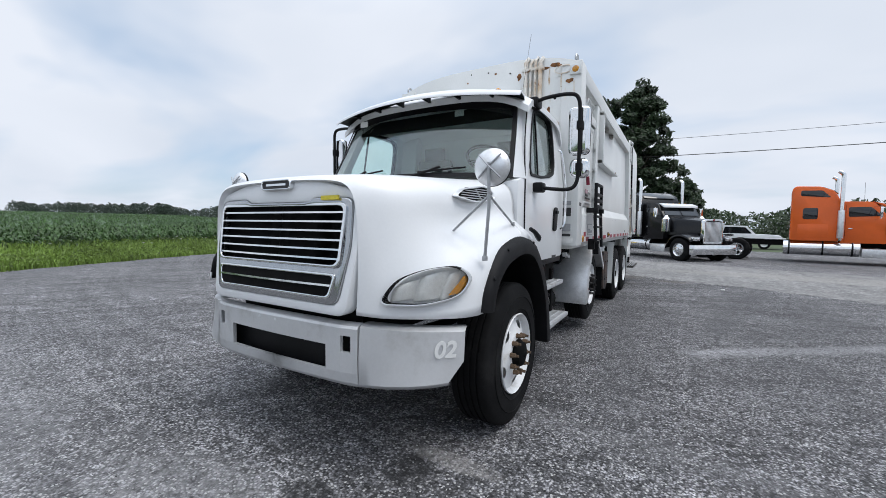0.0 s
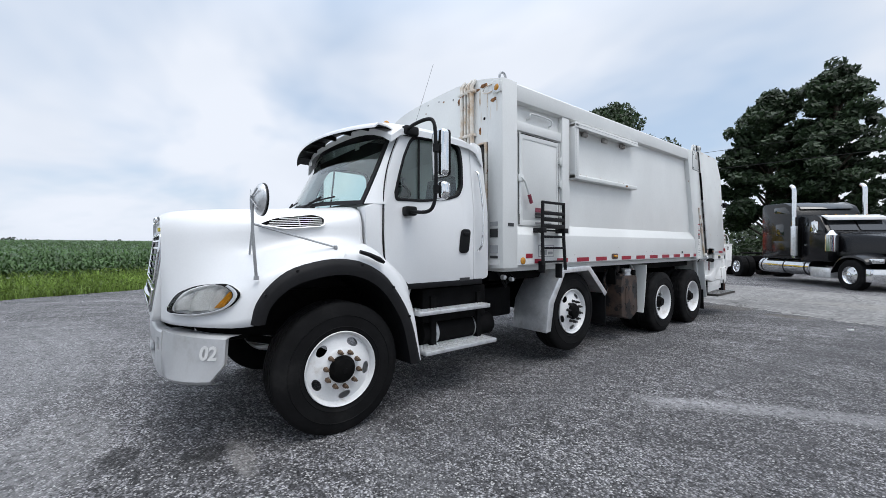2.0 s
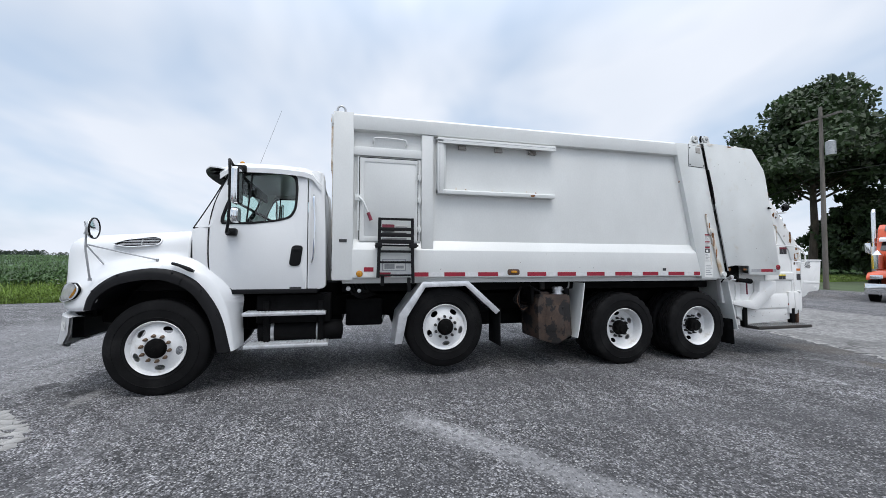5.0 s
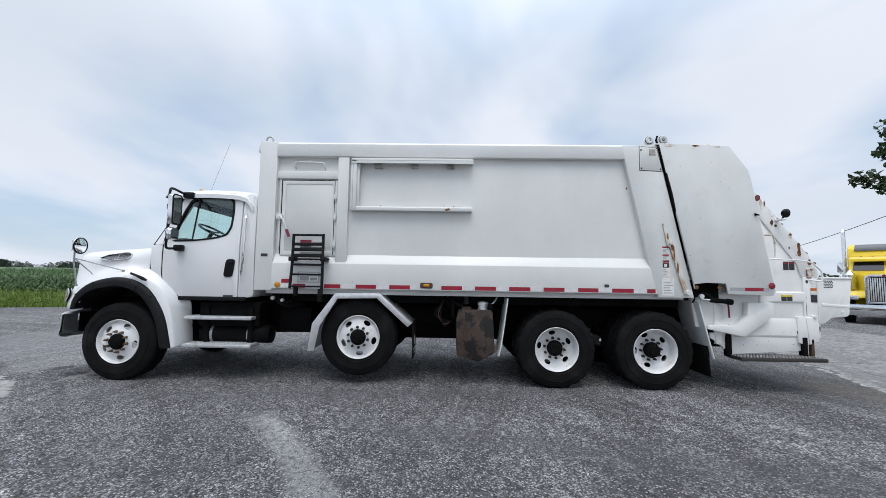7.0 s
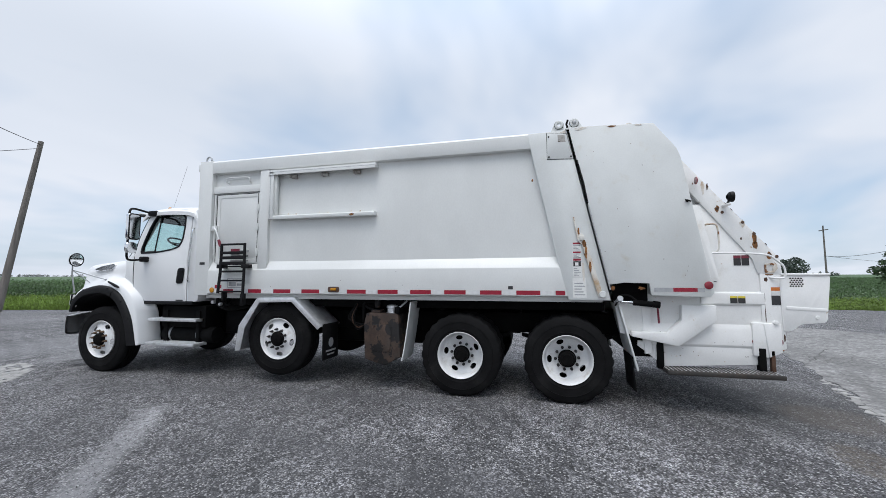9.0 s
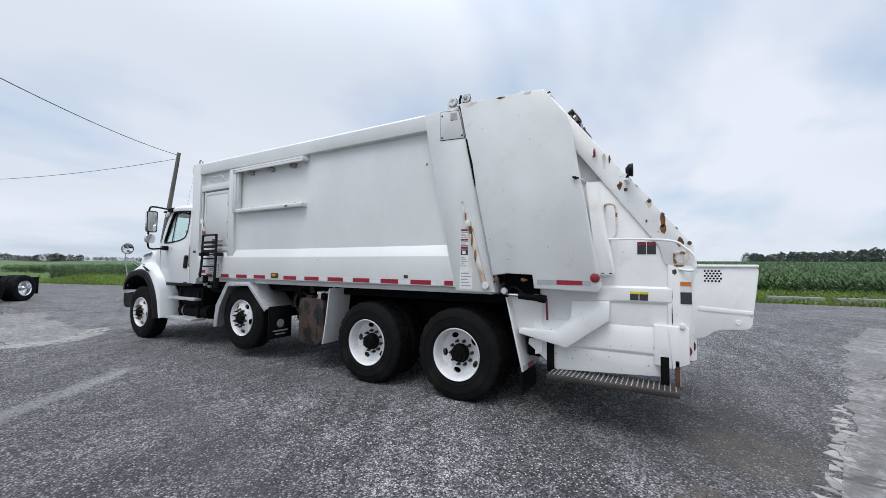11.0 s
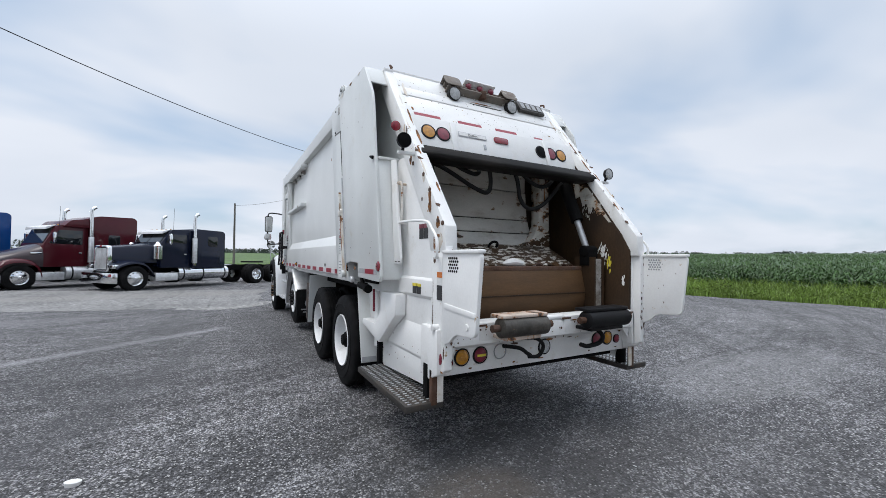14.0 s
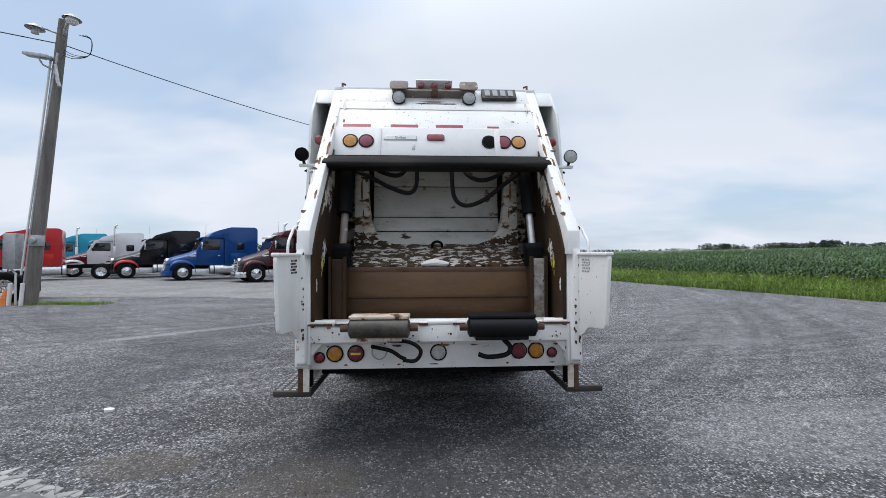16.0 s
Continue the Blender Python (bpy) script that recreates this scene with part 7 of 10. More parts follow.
for y0, y1, z0, z1, m, up in ((10.50, 10.60, 1.53, 1.97, M_STICKW, 0), (10.49, 10.65, 1.28, 1.525, M_STICKW, 0), (10.505, 10.595, 1.94, 1.962, M_TRED, 1), (10.505, 10.595, 1.83, 1.85, M_TRED, 1),
                              (10.505, 10.595, 1.735, 1.76, M_TRED, 1), (10.505, 10.595, 1.665, 1.73, M_STICKK, 1), (10.525, 10.565, 1.675, 1.715, M_STICKW, 2), (10.505, 10.595, 1.765, 1.775, M_STICKK, 1)):
    tp("warning_label", S().box(W + 0.005 + 0.0015 * up, W + 0.006 + 0.0015 * up, y0, y1, z0, z1), m, "stacked warning label")
for q in range(17):
    z = (1.865 + 0.018 * q) if q < 4 else (1.785 + 0.015 * (q - 4)) if q < 7 else (1.545 + 0.022 * (q - 7)) if q < 12 else (1.31 + 0.035 * (q - 12))
    tp("label_line", S().box(W + 0.0065, W + 0.0072, 10.51, (10.59 if q < 12 else 10.635) - 0.02 * (q % 3), z, z + (0.008 if q < 12 else 0.012)), M_GREYPRINT)

# -- tailgate --
SH = 1.318       # half width of its side shields
shield = [(rear_y(3.43) + 0.010, 3.43), (10.75, 3.425), (11.10, 3.41), (11.47, 3.395), (11.712, 3.06), (11.75, 2.94), (11.835, 2.43), (12.022, 1.35), (11.985, 1.30), (11.37, 1.315), (11.35, 1.455), (11.08, 1.465), (rear_y(1.44) + 0.010, 1.44)]
for sx in (1, -1):
    tp("tail_shield", S().prism(shield, sx * (SH - 0.028), sx * SH), M_TAIL, "white tailgate side shield with scratches", 0.006)
    # its folded edges
    tp("shield_fold", S().prism([(11.47, 3.395), (11.60, 3.20), (11.587, 3.192), (11.455, 3.385)], sx * 1.12, sx * (SH - 0.004)), M_TAIL, "", 0.004)
    tp("shield_top", S().prism([(10.45, 3.43), (11.47, 3.395), (11.46, 3.375), (10.45, 3.41)], sx * 0.95, sx * (SH - 0.004)), M_TAIL, "", 0.004)
    tp("seam", S().tube([(sx * (SH - 0.015), rear_y(3.40) + 0.010, 3.40), (sx * (SH - 0.015), rear_y(1.36) + 0.010, 1.36)], 0.0075, 6), M_FRAME, "dark gap between body and tailgate")
    # two eyes of the hinge, one on the body and one on the tailgate
    for cy, cz, back, fore, name in ((10.375, 3.490, 0.16, 0.085, "body_hinge_eye"), (10.56, 3.492, 0.075, 0.20, "tailgate_hinge_eye")):
        ang = [2 * math.pi * (q + 0.5) / 28 for q in range(28)]
        rim = []
        for a in ang:
            c, s = math.cos(a), math.sin(a)
            if s >= 0:
                rim.append((cy + 0.064 * c, cz + 0.064 * s))
            else:
                spread = (fore if c > 0 else back) * -s + 0.064 * (1 + s)
                rim.append((cy + spread * c * (1.0 - 0.1 * s), cz - 0.115 * min(1.0, -s * 1.5)))
        hole = [(cy + 0.023 * math.cos(a), cz + 0.023 * math.sin(a)) for a in ang]
        boss = [(cy + 0.053 * math.cos(a), cz + 0.053 * math.sin(a)) for a in ang]
        x0 = 1.235 if name[0] == "b" else 1.258
        eye = tp(name, S().ring_plate(rim, hole, sx * x0, sx * (x0 + 0.03)), M_TAIL, "stained hinge eye", 0.003)
        tp("hinge_boss", S().ring_plate(boss, hole, sx * (x0 + 0.029), sx * (x0 + 0.052)), M_TAIL, "", 0.004)
        tp("boss_gap", S().tube([(sx * (x0 + 0.0305), cy + 0.0545 * math.cos(a), cz + 0.0545 * math.sin(a)) for a in ang + ang[:1]], 0.0035, 5), M_FRAME, "dark rust ring")
    tp("hinge_pin", S().lathe([(-0.05, 0.022), (0.05, 0.022)], (sx * 1.275, 10.56, 3.492), 14, "x", True), M_GALV, "grey steel pin", 0.003)
    tp("hinge_gap", S().tube([(sx * 1.275, 10.487, 3.545), (sx * 1.277, 10.468, 3.49), (sx * 1.28, 10.487, 3.40)], 0.014, 6), M_FRAME, "dark gap")
    ap = [(10.222, 3.388), (10.462, 3.362), (10.540, 3.030), (10.222, 3.045)]
    tp("access_plate", S().prism(rounded(ap, 0.012, 2), sx * (W + 0.004), sx * (W + 0.010)), M_TAIL, "bolted access plate", 0.002)
    tp("plate_gasket", S().ring_plate([(10.217, 3.393), (10.467, 3.367), (10.547, 3.024), (10.217, 3.039)], ap, sx * (W + 0.0045), sx * (W + 0.007)), M_FRAME, "dark gasket line")
    tp("plate_window", S().prism([(10.355, 3.350), (10.440, 3.345), (10.452, 3.255), (10.358, 3.258)], sx * (W + 0.010), sx * (W + 0.0115)), M_GRIME, "grey worn sticker")
    for y, z in ((10.243, 3.335), (10.243, 3.070), (10.512, 3.060)):
        tp("plate_bolt", S().disc((sx * (W + 0.010), y, z), 0.011, sx * 0.006, "x", 10), M_FRAME)
    tp("shield_eye", S().tube([(sx * 1.25, 11.21 + 0.04 * math.cos(a), 3.40 + 0.04 * math.sin(a)) for a in np.linspace(0, math.pi, 9)], 0.01, 6), M_RUSTY)
    # lock bar down the post
    bar = [(10.515, 2.28), (10.53, 2.28), (10.56, 2.09), (10.625, 2.06), (10.72, 1.75), (10.84, 1.31), (10.785, 1.285), (10.70, 1.60), (10.61, 1.93), (10.56, 1.99)]
    tp("lock_bar", S().prism(bar, sx * (W + 0.004), sx * (W + 0.030)), M_RUSTY, "white lock bar with running rust", 0.004)
    tp("lock_block", S().box(*sorted((sx * (W + 0.03), sx * (W + 0.05))), 10.585, 10.64, 1.985, 2.045), M_RUSTY, "", 0.004)
    for k, (y, z, ry, rz) in enumerate(((10.635, 1.95, 0.030, 0.055), (10.655, 1.84, 0.016, 0.10), (10.70, 1.66, 0.014, 0.10), (10.575, 2.10, 0.014, 0.06))):
        rr = random.Random(300 + k)
        tp("rust_blot", S().prism([(y + ry * math.cos(q * 0.63) * rr.uniform(0.6, 1.1), z + rz * math.sin(q * 0.63) * rr.uniform(0.6, 1.1)) for q in range(10)], sx * (W + 0.0303), sx * (W + 0.0315)), M_ORUST, "running rust stain")
    tp("lock_pin", S().disc((sx * (W + 0.03), 10.83, 1.325), 0.04, sx * 0.03, "x", 14), M_TAIL)
    tp("lock_rod", S().tube([(sx * (W + 0.035), rear_y(2.42) + 0.005, 2.42), (sx * (W + 0.035), rear_y(1.38) + 0.005, 1.38)], 0.0085, 8), M_GALV, "thin steel lock rod")
    tp("seam_gap", S().prism([(rear_y(3.0), 3.0), (rear_y(3.0) + 0.02, 3.0), (rear_y(2.7) + 0.028, 2.7), (rear_y(2.45) + 0.015, 2.45), (rear_y(2.45), 2.45), (rear_y(2.7), 2.7)], sx * (W + 0.005), sx * (SH + 0.001)), M_FRAME)
    # the open notch under the shield: a black box as its shade, then its fittings
    tp("notch_box", S().box(*sorted((sx * 1.06, sx * 1.13)), 10.98, 11.37, 1.24, 1.50), M_FRAME, "black box standing for the shade in the open notch", 0.006)
    tp("rod_end", S().disc((sx * 1.27, 11.03, 1.275), 0.035, sx * 0.03, "x", 16).tube([(sx * 1.27, 11.03, 1.275), (sx * 1.2, 11.0, 1.24)], 0.016, 8), M_ALU, "bright rod end")
    tp("lift_rod", S().tube([(sx * 1.24, 11.04, 1.235), (sx * 1.24, 11.20, 1.225)], 0.016, 10), M_CHROME, "bright cylinder rod")
    tp("lift_barrel", S().tube([(sx * 1.24, 11.18, 1.225), (sx * 1.24, 11.44, 1.205)], 0.034, 12).tube([(sx * 1.24, 11.40, 1.21), (sx * 1.24, 11.47, 1.20)], 0.042, 12), M_FRAME, "black lock cylinder")
    tp("hose", S().tube(smooth_path([(sx * 1.23, 11.22, 1.25), (sx * 1.22, 11.14, 1.31), (sx * 1.18, 11.06, 1.30), (sx * 1.12, 11.0, 1.18)], 5), 0.011, 7), M_CABLE, "black hydraulic hose")
    # closing plates between the shield and the narrower hopper
    tp("closing_plate", S().prism([(11.805, 2.43), (11.825, 2.43), (11.995, 1.33), (11.975, 1.33)], sx * 1.09, sx * (SH - 0.03)), M_TAIL, "white closing plate behind the shield", 0.003)
    tp("closing_plate", S().box(*sorted((sx * 1.09, sx * (SH - 0.03))), 11.40, 11.985, 1.318, 1.335), M_TAIL, "", 0.003)
    tp("closing_plate", S().box(*sorted((sx * 1.09, sx * (SH - 0.03))), 11.0, 11.85, 2.40, 2.42), M_TAIL, "", 0.003)
    # shield tape, lamp, catch
    tp("silver_tape", S().box(*sorted((sx * (SH + 0.001), sx * (SH + 0.003))), 11.40, 11.60, 1.36, 1.405), M_TSILVER, "silver reflective tape")
    tp("red_tape", S().box(*sorted((sx * (SH + 0.001), sx * (SH + 0.003))), 11.60, 11.85, 1.36, 1.405), M_TRED, "red reflective tape")
    tp("silver_tape", S().box(*sorted((sx * (SH + 0.001), sx * (SH + 0.003))), 11.85, 11.925, 1.36, 1.405), M_TSILVER, "silver reflective tape")
    tp("side_lamp", S().disc((sx * SH, 11.965, 1.435), 0.045, sx * 0.010, "x", 20, sx * 0.004), M_RED, "round red side lamp")
    tp("shield_catch", S().disc((sx * SH, 11.79, 2.42), 0.016, sx * 0.02, "x", 10).tube([(sx * (SH + 0.02), 11.765, 2.43), (sx * (SH + 0.02), 11.825, 2.41)], 0.010, 6), M_FRAME)
    def ht(name, shape, *args, **kw):
        """Parts of the hopper's side, which is narrower than the shields."""
        shape.v = [(math.copysign(max(abs(x) - 0.07, 1.0), x) if abs(x) > 1.04 else x, y, z) for x, y, z in shape.v]
        args = (M_CHIP,) + args[1:] if args[0] is M_TAIL else args
        return tp(name, shape, *args, **kw)
    # hopper side: outer skin, pressed bands
    side = [(11.0, 2.41), (12.11, 2.41), (12.62, 1.76), (12.70, 1.62), (12.72, 0.69), (11.05, 0.84), (10.98, 1.35)]
    ht("hopper_side", S().prism(side, sx * 1.10, sx * 1.165), M_TAIL, "white hopper side wall", 0.006)
    tp("recess_wall", S().prism([(10.95, 3.37), (11.5, 3.37), (12.13, 2.42), (12.13, 2.38), (10.95, 2.38)], sx * 1.030, sx * 1.036), M_TAIL, "white wall deep in the side recess")
    tp("recess_floor", S().box(*sorted((sx * 1.03, sx * 1.09)), 11.0, 12.08, 2.395, 2.41), M_TAIL)
    beam = [(11.42, 3.385), (11.50, 3.385), (12.775, 1.745), (12.79, 1.555), (12.66, 1.555), (12.55, 1.57), (12.50, 1.74), (11.42, 3.20)]
    ht("tail_beam", S().prism(beam, sx * 1.085, sx * 1.185), M_TAIL, "white slanted tail beam with rust spots", 0.008)
    for (y, z) in ((12.173, 2.345), (12.223, 2.30), (12.426, 2.172), (12.535, 2.035), (12.673, 1.79), (12.745, 1.765)):
        ht("bolt", S().disc((sx * 1.184, y, z), 0.018, sx * 0.008, "x", 10), M_RUST)
    ht("upper_panel", S().prism(rounded([(11.86, 2.40), (11.97, 2.38), (12.13, 1.50), (12.11, 1.46), (11.96, 1.46)], 0.02, 2), sx * 1.23, sx * 1.245), M_TAIL, "narrow white panel behind the shield", 0.003)
    for y in (12.0, 12.07):
        ht("panel_slot", S().box(*sorted((sx * 1.245, sx * 1.247)), y, y + 0.03, 1.475, 1.483), M_FRAME)
    ht("band", S().prism([(sx * 1.165, 1.36), (sx * 1.188, 1.34), (sx * 1.188, 1.22), (sx * 1.165, 1.19)], 11.95, 12.60, "y"), M_TAIL, "", 0.004)
    band2 = [(sx * 1.165, 0.98), (sx * 1.187, 0.90), (sx * 1.187, 0.74), (sx * 1.165, 0.70)]
    ht("band", S().prism(band2, 11.30, 12.60, "y"), M_TAIL, "", 0.004)
    ht("corner_post", S().prism([(12.58, 0.71), (12.72, 0.68), (12.785, 0.72), (12.79, 1.60), (12.57, 1.60), (12.56, 0.72)], sx * 1.12, sx * 1.183), M_TAIL, "white hopper corner post", 0.008)
    ht("lower_side", S().prism([(11.25, 0.76), (12.56, 0.72), (12.51, 0.528), (11.54, 0.465), (11.24, 0.70)], sx * 1.13, sx * 1.17), M_TAIL, "white lower side plate", 0.005)
    br = [(11.17, 0.875), (11.55, 0.875), (11.71, 1.02), (11.72, 1.20), (12.075, 1.20), (12.07, 1.02), (11.665, 0.715), (11.16, 0.82)]
    ht("arm_bracket", S().prism(br, sx * 1.17, sx * 1.27), M_TAIL, "white folded arm bracket", 0.008)
    ht("front_bracket", S().prism([(11.30, 1.17), (11.40, 1.17), (11.40, 0.62), (11.32, 0.60)], sx * 1.13, sx * 1.19), M_TAIL, "", 0.006)
    ht("red_pin", S().tube([(sx * 1.25, 11.46, 1.20), (sx * 1.25, 11.47, 0.98)], 0.012, 8), M_DKRED)
    for y, m in ((12.493, M_RED), (12.704, M_DKRED)):
        ht("low_side_lamp", S().disc((sx * (1.187 if y < 12.6 else 1.183), y, 0.79), 0.048, sx * 0.010, "x", 20, sx * 0.004), m, "round red lamp")
    # step
    tp("side_step", S().box(*sorted((sx * 1.04, sx * 1.345)), 11.50, 12.65, 0.415, 0.465), M_TREAD, "worn dark tread plate step", 0.008)
    teeth = S()
    for iy in range(26):
        for ix in range(5):
            teeth.box(sx * (1.07 + ix * 0.058) - 0.016, sx * (1.07 + ix * 0.058) + 0.016, 11.515 + iy * 0.044, 11.525 + iy * 0.044, 0.463, 0.470)
    tagged(tp("step_teeth", teeth, M_ALU), kind="stuff")
    tp("step_leg", S().box(*sorted((sx * 1.06, sx * 1.14)), 12.50, 12.57, 0.44, 0.72), M_FRAME, "black step leg", 0.006)
    tp("step_leg", S().box(*sorted((sx * 1.06, sx * 1.14)), 11.45, 11.52, 0.44, 0.85), M_FRAME, "black step leg", 0.006)
    # flared rear wing
    wg = rounded([(12.75, 1.555), (13.24, 1.555), (13.18, 1.02), (12.93, 1.0), (12.86, 0.93), (12.76, 0.90)], 0.05, 4)

    def flare(shape):
        shape.v = [(sx * (x - 0.012 + (0.0 if sx > 0 else 0.12) * max(0, y - 12.75)), y - (0.06 * max(0, y - 12.75) / 0.5 if sx < 0 else 0), z) for x, y, z in shape.v]
        return shape
    ht("rear_wing", flare(S().prism(wg, 1.175, 1.205)), M_TAIL, "white flared rear wing plate", 0.006)
    ht("wing_lip", flare(S().box(1.16, 1.22, 12.77, 13.235, 1.545, 1.57)), M_TAIL, "", 0.008)
    ht("wing_fold", flare(S().prism([(12.80, 1.20), (13.19, 1.175), (13.19, 1.14), (12.80, 1.16)], 1.203, 1.211)), M_TAIL, "", 0.004)
    holes = S()
    for iy in range(5):
        for iz in range(5):
            at = (0, 12.855 + iy * 0.026 + 0.013 * (iz % 2), 1.425 + iz * 0.022)
            holes.lathe([(1.2055, 0.009), (1.2075, 0.009)], at, 8, "x", True).lathe([(1.1728, 0.009), (1.1745, 0.009)], at, 8, "x", True)
    # discs stand for holes; the far wing's grey paints daylight showing through
    tagged(ht("wing_holes", flare(holes), M_FRAME if sx > 0 else M_GREYPRINT, "punched drain holes"), kind="stuff")
    ht("wing_button", flare(S().disc((1.205, 13.09, 1.075), 0.022, 0.008, "x", 14)), M_STICKW)
    ht("grab_rail", S().tube(smooth_path([(sx * 1.16, 12.07, 1.815), (sx * 1.25, 12.09, 1.812), (sx * 1.25, 12.38, 1.805), (sx * 1.25, 12.62, 1.78), (sx * 1.25, 12.70, 1.725), (sx * 1.25, 12.775, 1.645), (sx * 1.25, 12.78, 1.535), (sx * 1.24, 12.74, 1.515), (sx * 1.18, 12.66, 1.525)], 4), 0.011, 8), M_TAIL, "white grab rail")
    ht("grab_rail", S().tube(smooth_path([(sx * 1.16, 12.03, 2.155), (sx * 1.25, 12.05, 2.155), (sx * 1.25, 12.13, 2.14), (sx * 1.25, 12.145, 2.0), (sx * 1.25, 12.14, 1.86), (sx * 1.24, 12.10, 1.82)], 4), 0.011, 8), M_RUSTY, "rusty grab rail")
    ht("latch_plate", S().ring_plate(rounded([(12.615, 1.57), (12.715, 1.57), (12.715, 1.69), (12.615, 1.69)], 0.03, 4), rounded([(12.635, 1.595), (12.695, 1.595), (12.695, 1.665), (12.635, 1.665)], 0.02, 4), sx * 1.185, sx * 1.193), M_RUSTY, "rusty latch plate", 0.003)
    ht("work_lamp_bracket", S().box(*sorted((sx * 1.15, sx * 1.335)), 12.22, 12.26, 2.36, 2.385), M_TAIL, "", 0.005)
    ht("work_lamp", S().lathe([(0.0, 0.025), (0.025, 0.056), (0.05, 0.062), (0.062, 0.062)], (sx * 1.298, 12.235, 2.462), 20, "y"), M_BLACK, "black round work lamp")
    ht("work_lamp_lens", S().lathe([(0.058, 0.057), (0.064, 0.03), (0.066, 0.0)], (sx * 1.298, 12.235, 2.462), 20, "y"), M_GREYLENS if sx < 0 else M_FRAME)
    ht("lamp_stalk", S().tube([(sx * 1.29, 12.24, 2.38), (sx * 1.295, 12.26, 2.43)], 0.014, 8), M_BLACK)
    ht("beam_lamp", S().disc((sx * 1.235, 11.94, 2.69), 0.045, 0.014, "y", 20, 0.004), M_RED, "round red lamp beside the beam")
    for y0, y1, z0, z1, m in ((12.318, 12.393, 1.665, 1.77, M_STICKK), (12.40, 12.476, 1.665, 1.77, M_STICKK), (12.318, 12.393, 1.75, 1.784, M_DKRED), (12.40, 12.476, 1.75, 1.784, M_DKRED)):
        ht("warning_label", S().box(*sorted((sx * 1.166, sx * (1.168 if m is M_STICKK else 1.170))), y0, y1, z0, z1), m, "dark warning label")
    for y0, y1, z0, z1, m in ((12.251, 12.325, 1.225, 1.30, M_STICKK), (12.332, 12.405, 1.225, 1.30, M_STICKK), (12.251, 12.325, 1.285, 1.308, M_STICKY), (12.332, 12.405, 1.285, 1.308, M_STICKY)):
        ht("warning_label", S().box(*sorted((sx * 1.189, sx * (1.191 if m is M_STICKK else 1.193))), y0, y1, z0, z1), m, "yellow and black warning label")
    for z0, z1, m in ((1.372, 1.412, M_STICKO), (1.32, 1.368, M_STICKW), (1.21, 1.316, M_STICKK)):
        ht("warning_label", S().box(*sorted((sx * 1.184, sx * 1.187)), 12.667, 12.76, z0, z1), m, "tall warning label")

# rear top panel on the slant
SL0, SL1 = Vector((0, 11.49, 3.41)), Vector((0, 12.17, 2.42))
sd_ = (SL1 - SL0).normalized()
sn = Vector((0, -sd_.z, sd_.y))          # outward normal


def slant(shape):
    """x across, y along the slant from its top edge, z out of it."""
    shape.v = [tuple(Vector((x, 0, 0)) + SL0 + sd_ * y + sn * z) for x, y, z in shape.v]
    return shape


for a, b, h in ((0.0, 0.25, 0.0), (0.255, 0.38, 0.006), (0.385, 0.715, 0.0)):
    tp("rear_panel", slant(S().box(-1.025, 1.025, a, b, -0.04, h)), M_CHIP, "white rear panel with rust streaks", 0.006)
tp("tail_roof", S().prism([(10.45, 3.42), (11.50, 3.42), (11.50, 3.38), (10.45, 3.38)], -1.12, 1.12), M_CHIP, "white tailgate roof", 0.006)
for x in (-0.98, -0.30, 0.16, 0.64):
    if x < -0.9:
        tp("red_tape", slant(S().box(-0.64, -0.52, 0.65, 0.70, 0.0005, 0.003)), M_TRED, "worn red reflective tape")
    else:
        tp("red_tape", slant(S().box(x + 0.03, x + 0.31, 0.635, 0.70, 0.0005, 0.003)), M_TRED, "red reflective tape")
tp("lamp_panel", S().prism([(11.80, 2.855), (11.925, 2.835), (12.035, 2.50), (11.9, 2.50)], -1.025, 1.025), M_CHIP, "white boxed panel for the rear lamps", 0.006)
LP0, LP1 = Vector((0, 11.925, 2.835)), Vector((0, 12.035, 2.50))
ld = (LP1 - LP0).normalized()
ln = Vector((0, -ld.z, ld.y))


def on_panel(shape):
    """x across, y down the lamp panel from its top edge, z out of it."""
    shape.v = [tuple(Vector((x, 0, 0)) + LP0 + ld * y + ln * z) for x, y, z in shape.v]
    return shape


for x, m in ((0.855, M_AMBER), (0.70, M_DKRED), (-0.52, M_FRAME), (-0.665, M_DKRED), (-0.815, M_AMBER)):
    tp("lamp_rim", on_panel(S().lathe([(0.0, 0.076), (0.008, 0.076), (0.010, 0.064), (0.002, 0.063)], (x, 0.165, 0), 22, "z")), M_BLACK)
    tp("rear_lamp", on_panel(S().lathe([(0.002, 0.065), (0.009, 0.062), (0.013, 0.035), (0.014, 0.0)], (x, 0.165, 0), 22, "z")), m, "round rear lamp")
tp("centre_lamp", on_panel(S().prism(rounded([(-0.075, 0.085), (0.105, 0.085), (0.105, 0.155), (-0.075, 0.155)], 0.03, 4), 0.0, 0.016, "z")), M_RED, "oval red lamp", 0.006)
for x in (0.585, -0.60):
    tp("panel_strap", on_panel(S().box(x - 0.03, x + 0.03, 0.02, 0.33, 0.001, 0.012)), M_CHIP, "", 0.004)
tp("plate_holder", on_panel(S().box(0.20, 0.53, 0.10, 0.152, 0.001, 0.006).box(0.22, 0.25, 0.20, 0.26, 0.001, 0.006)), M_GALV, "worn plate holder", 0.002)
tp("plate_strip", on_panel(S().box(0.21, 0.52, 0.107, 0.143, 0.006, 0.009)), M_STICKW)
txt = bpy.data.curves.new("plate_word", "FONT")
txt.body, txt.size, txt.extrude, txt.align_x = "Qu\u00e9bec", 0.034, 0.0006, "CENTER"
to = new("plate_word", txt)
bpy.context.view_layer.update()
me = bpy.data.meshes.new_from_object(to.evaluated_get(bpy.context.evaluated_depsgraph_get()))
bpy.data.objects.remove(to)
me.materials.clear()
me.materials.append(M_STICKK)
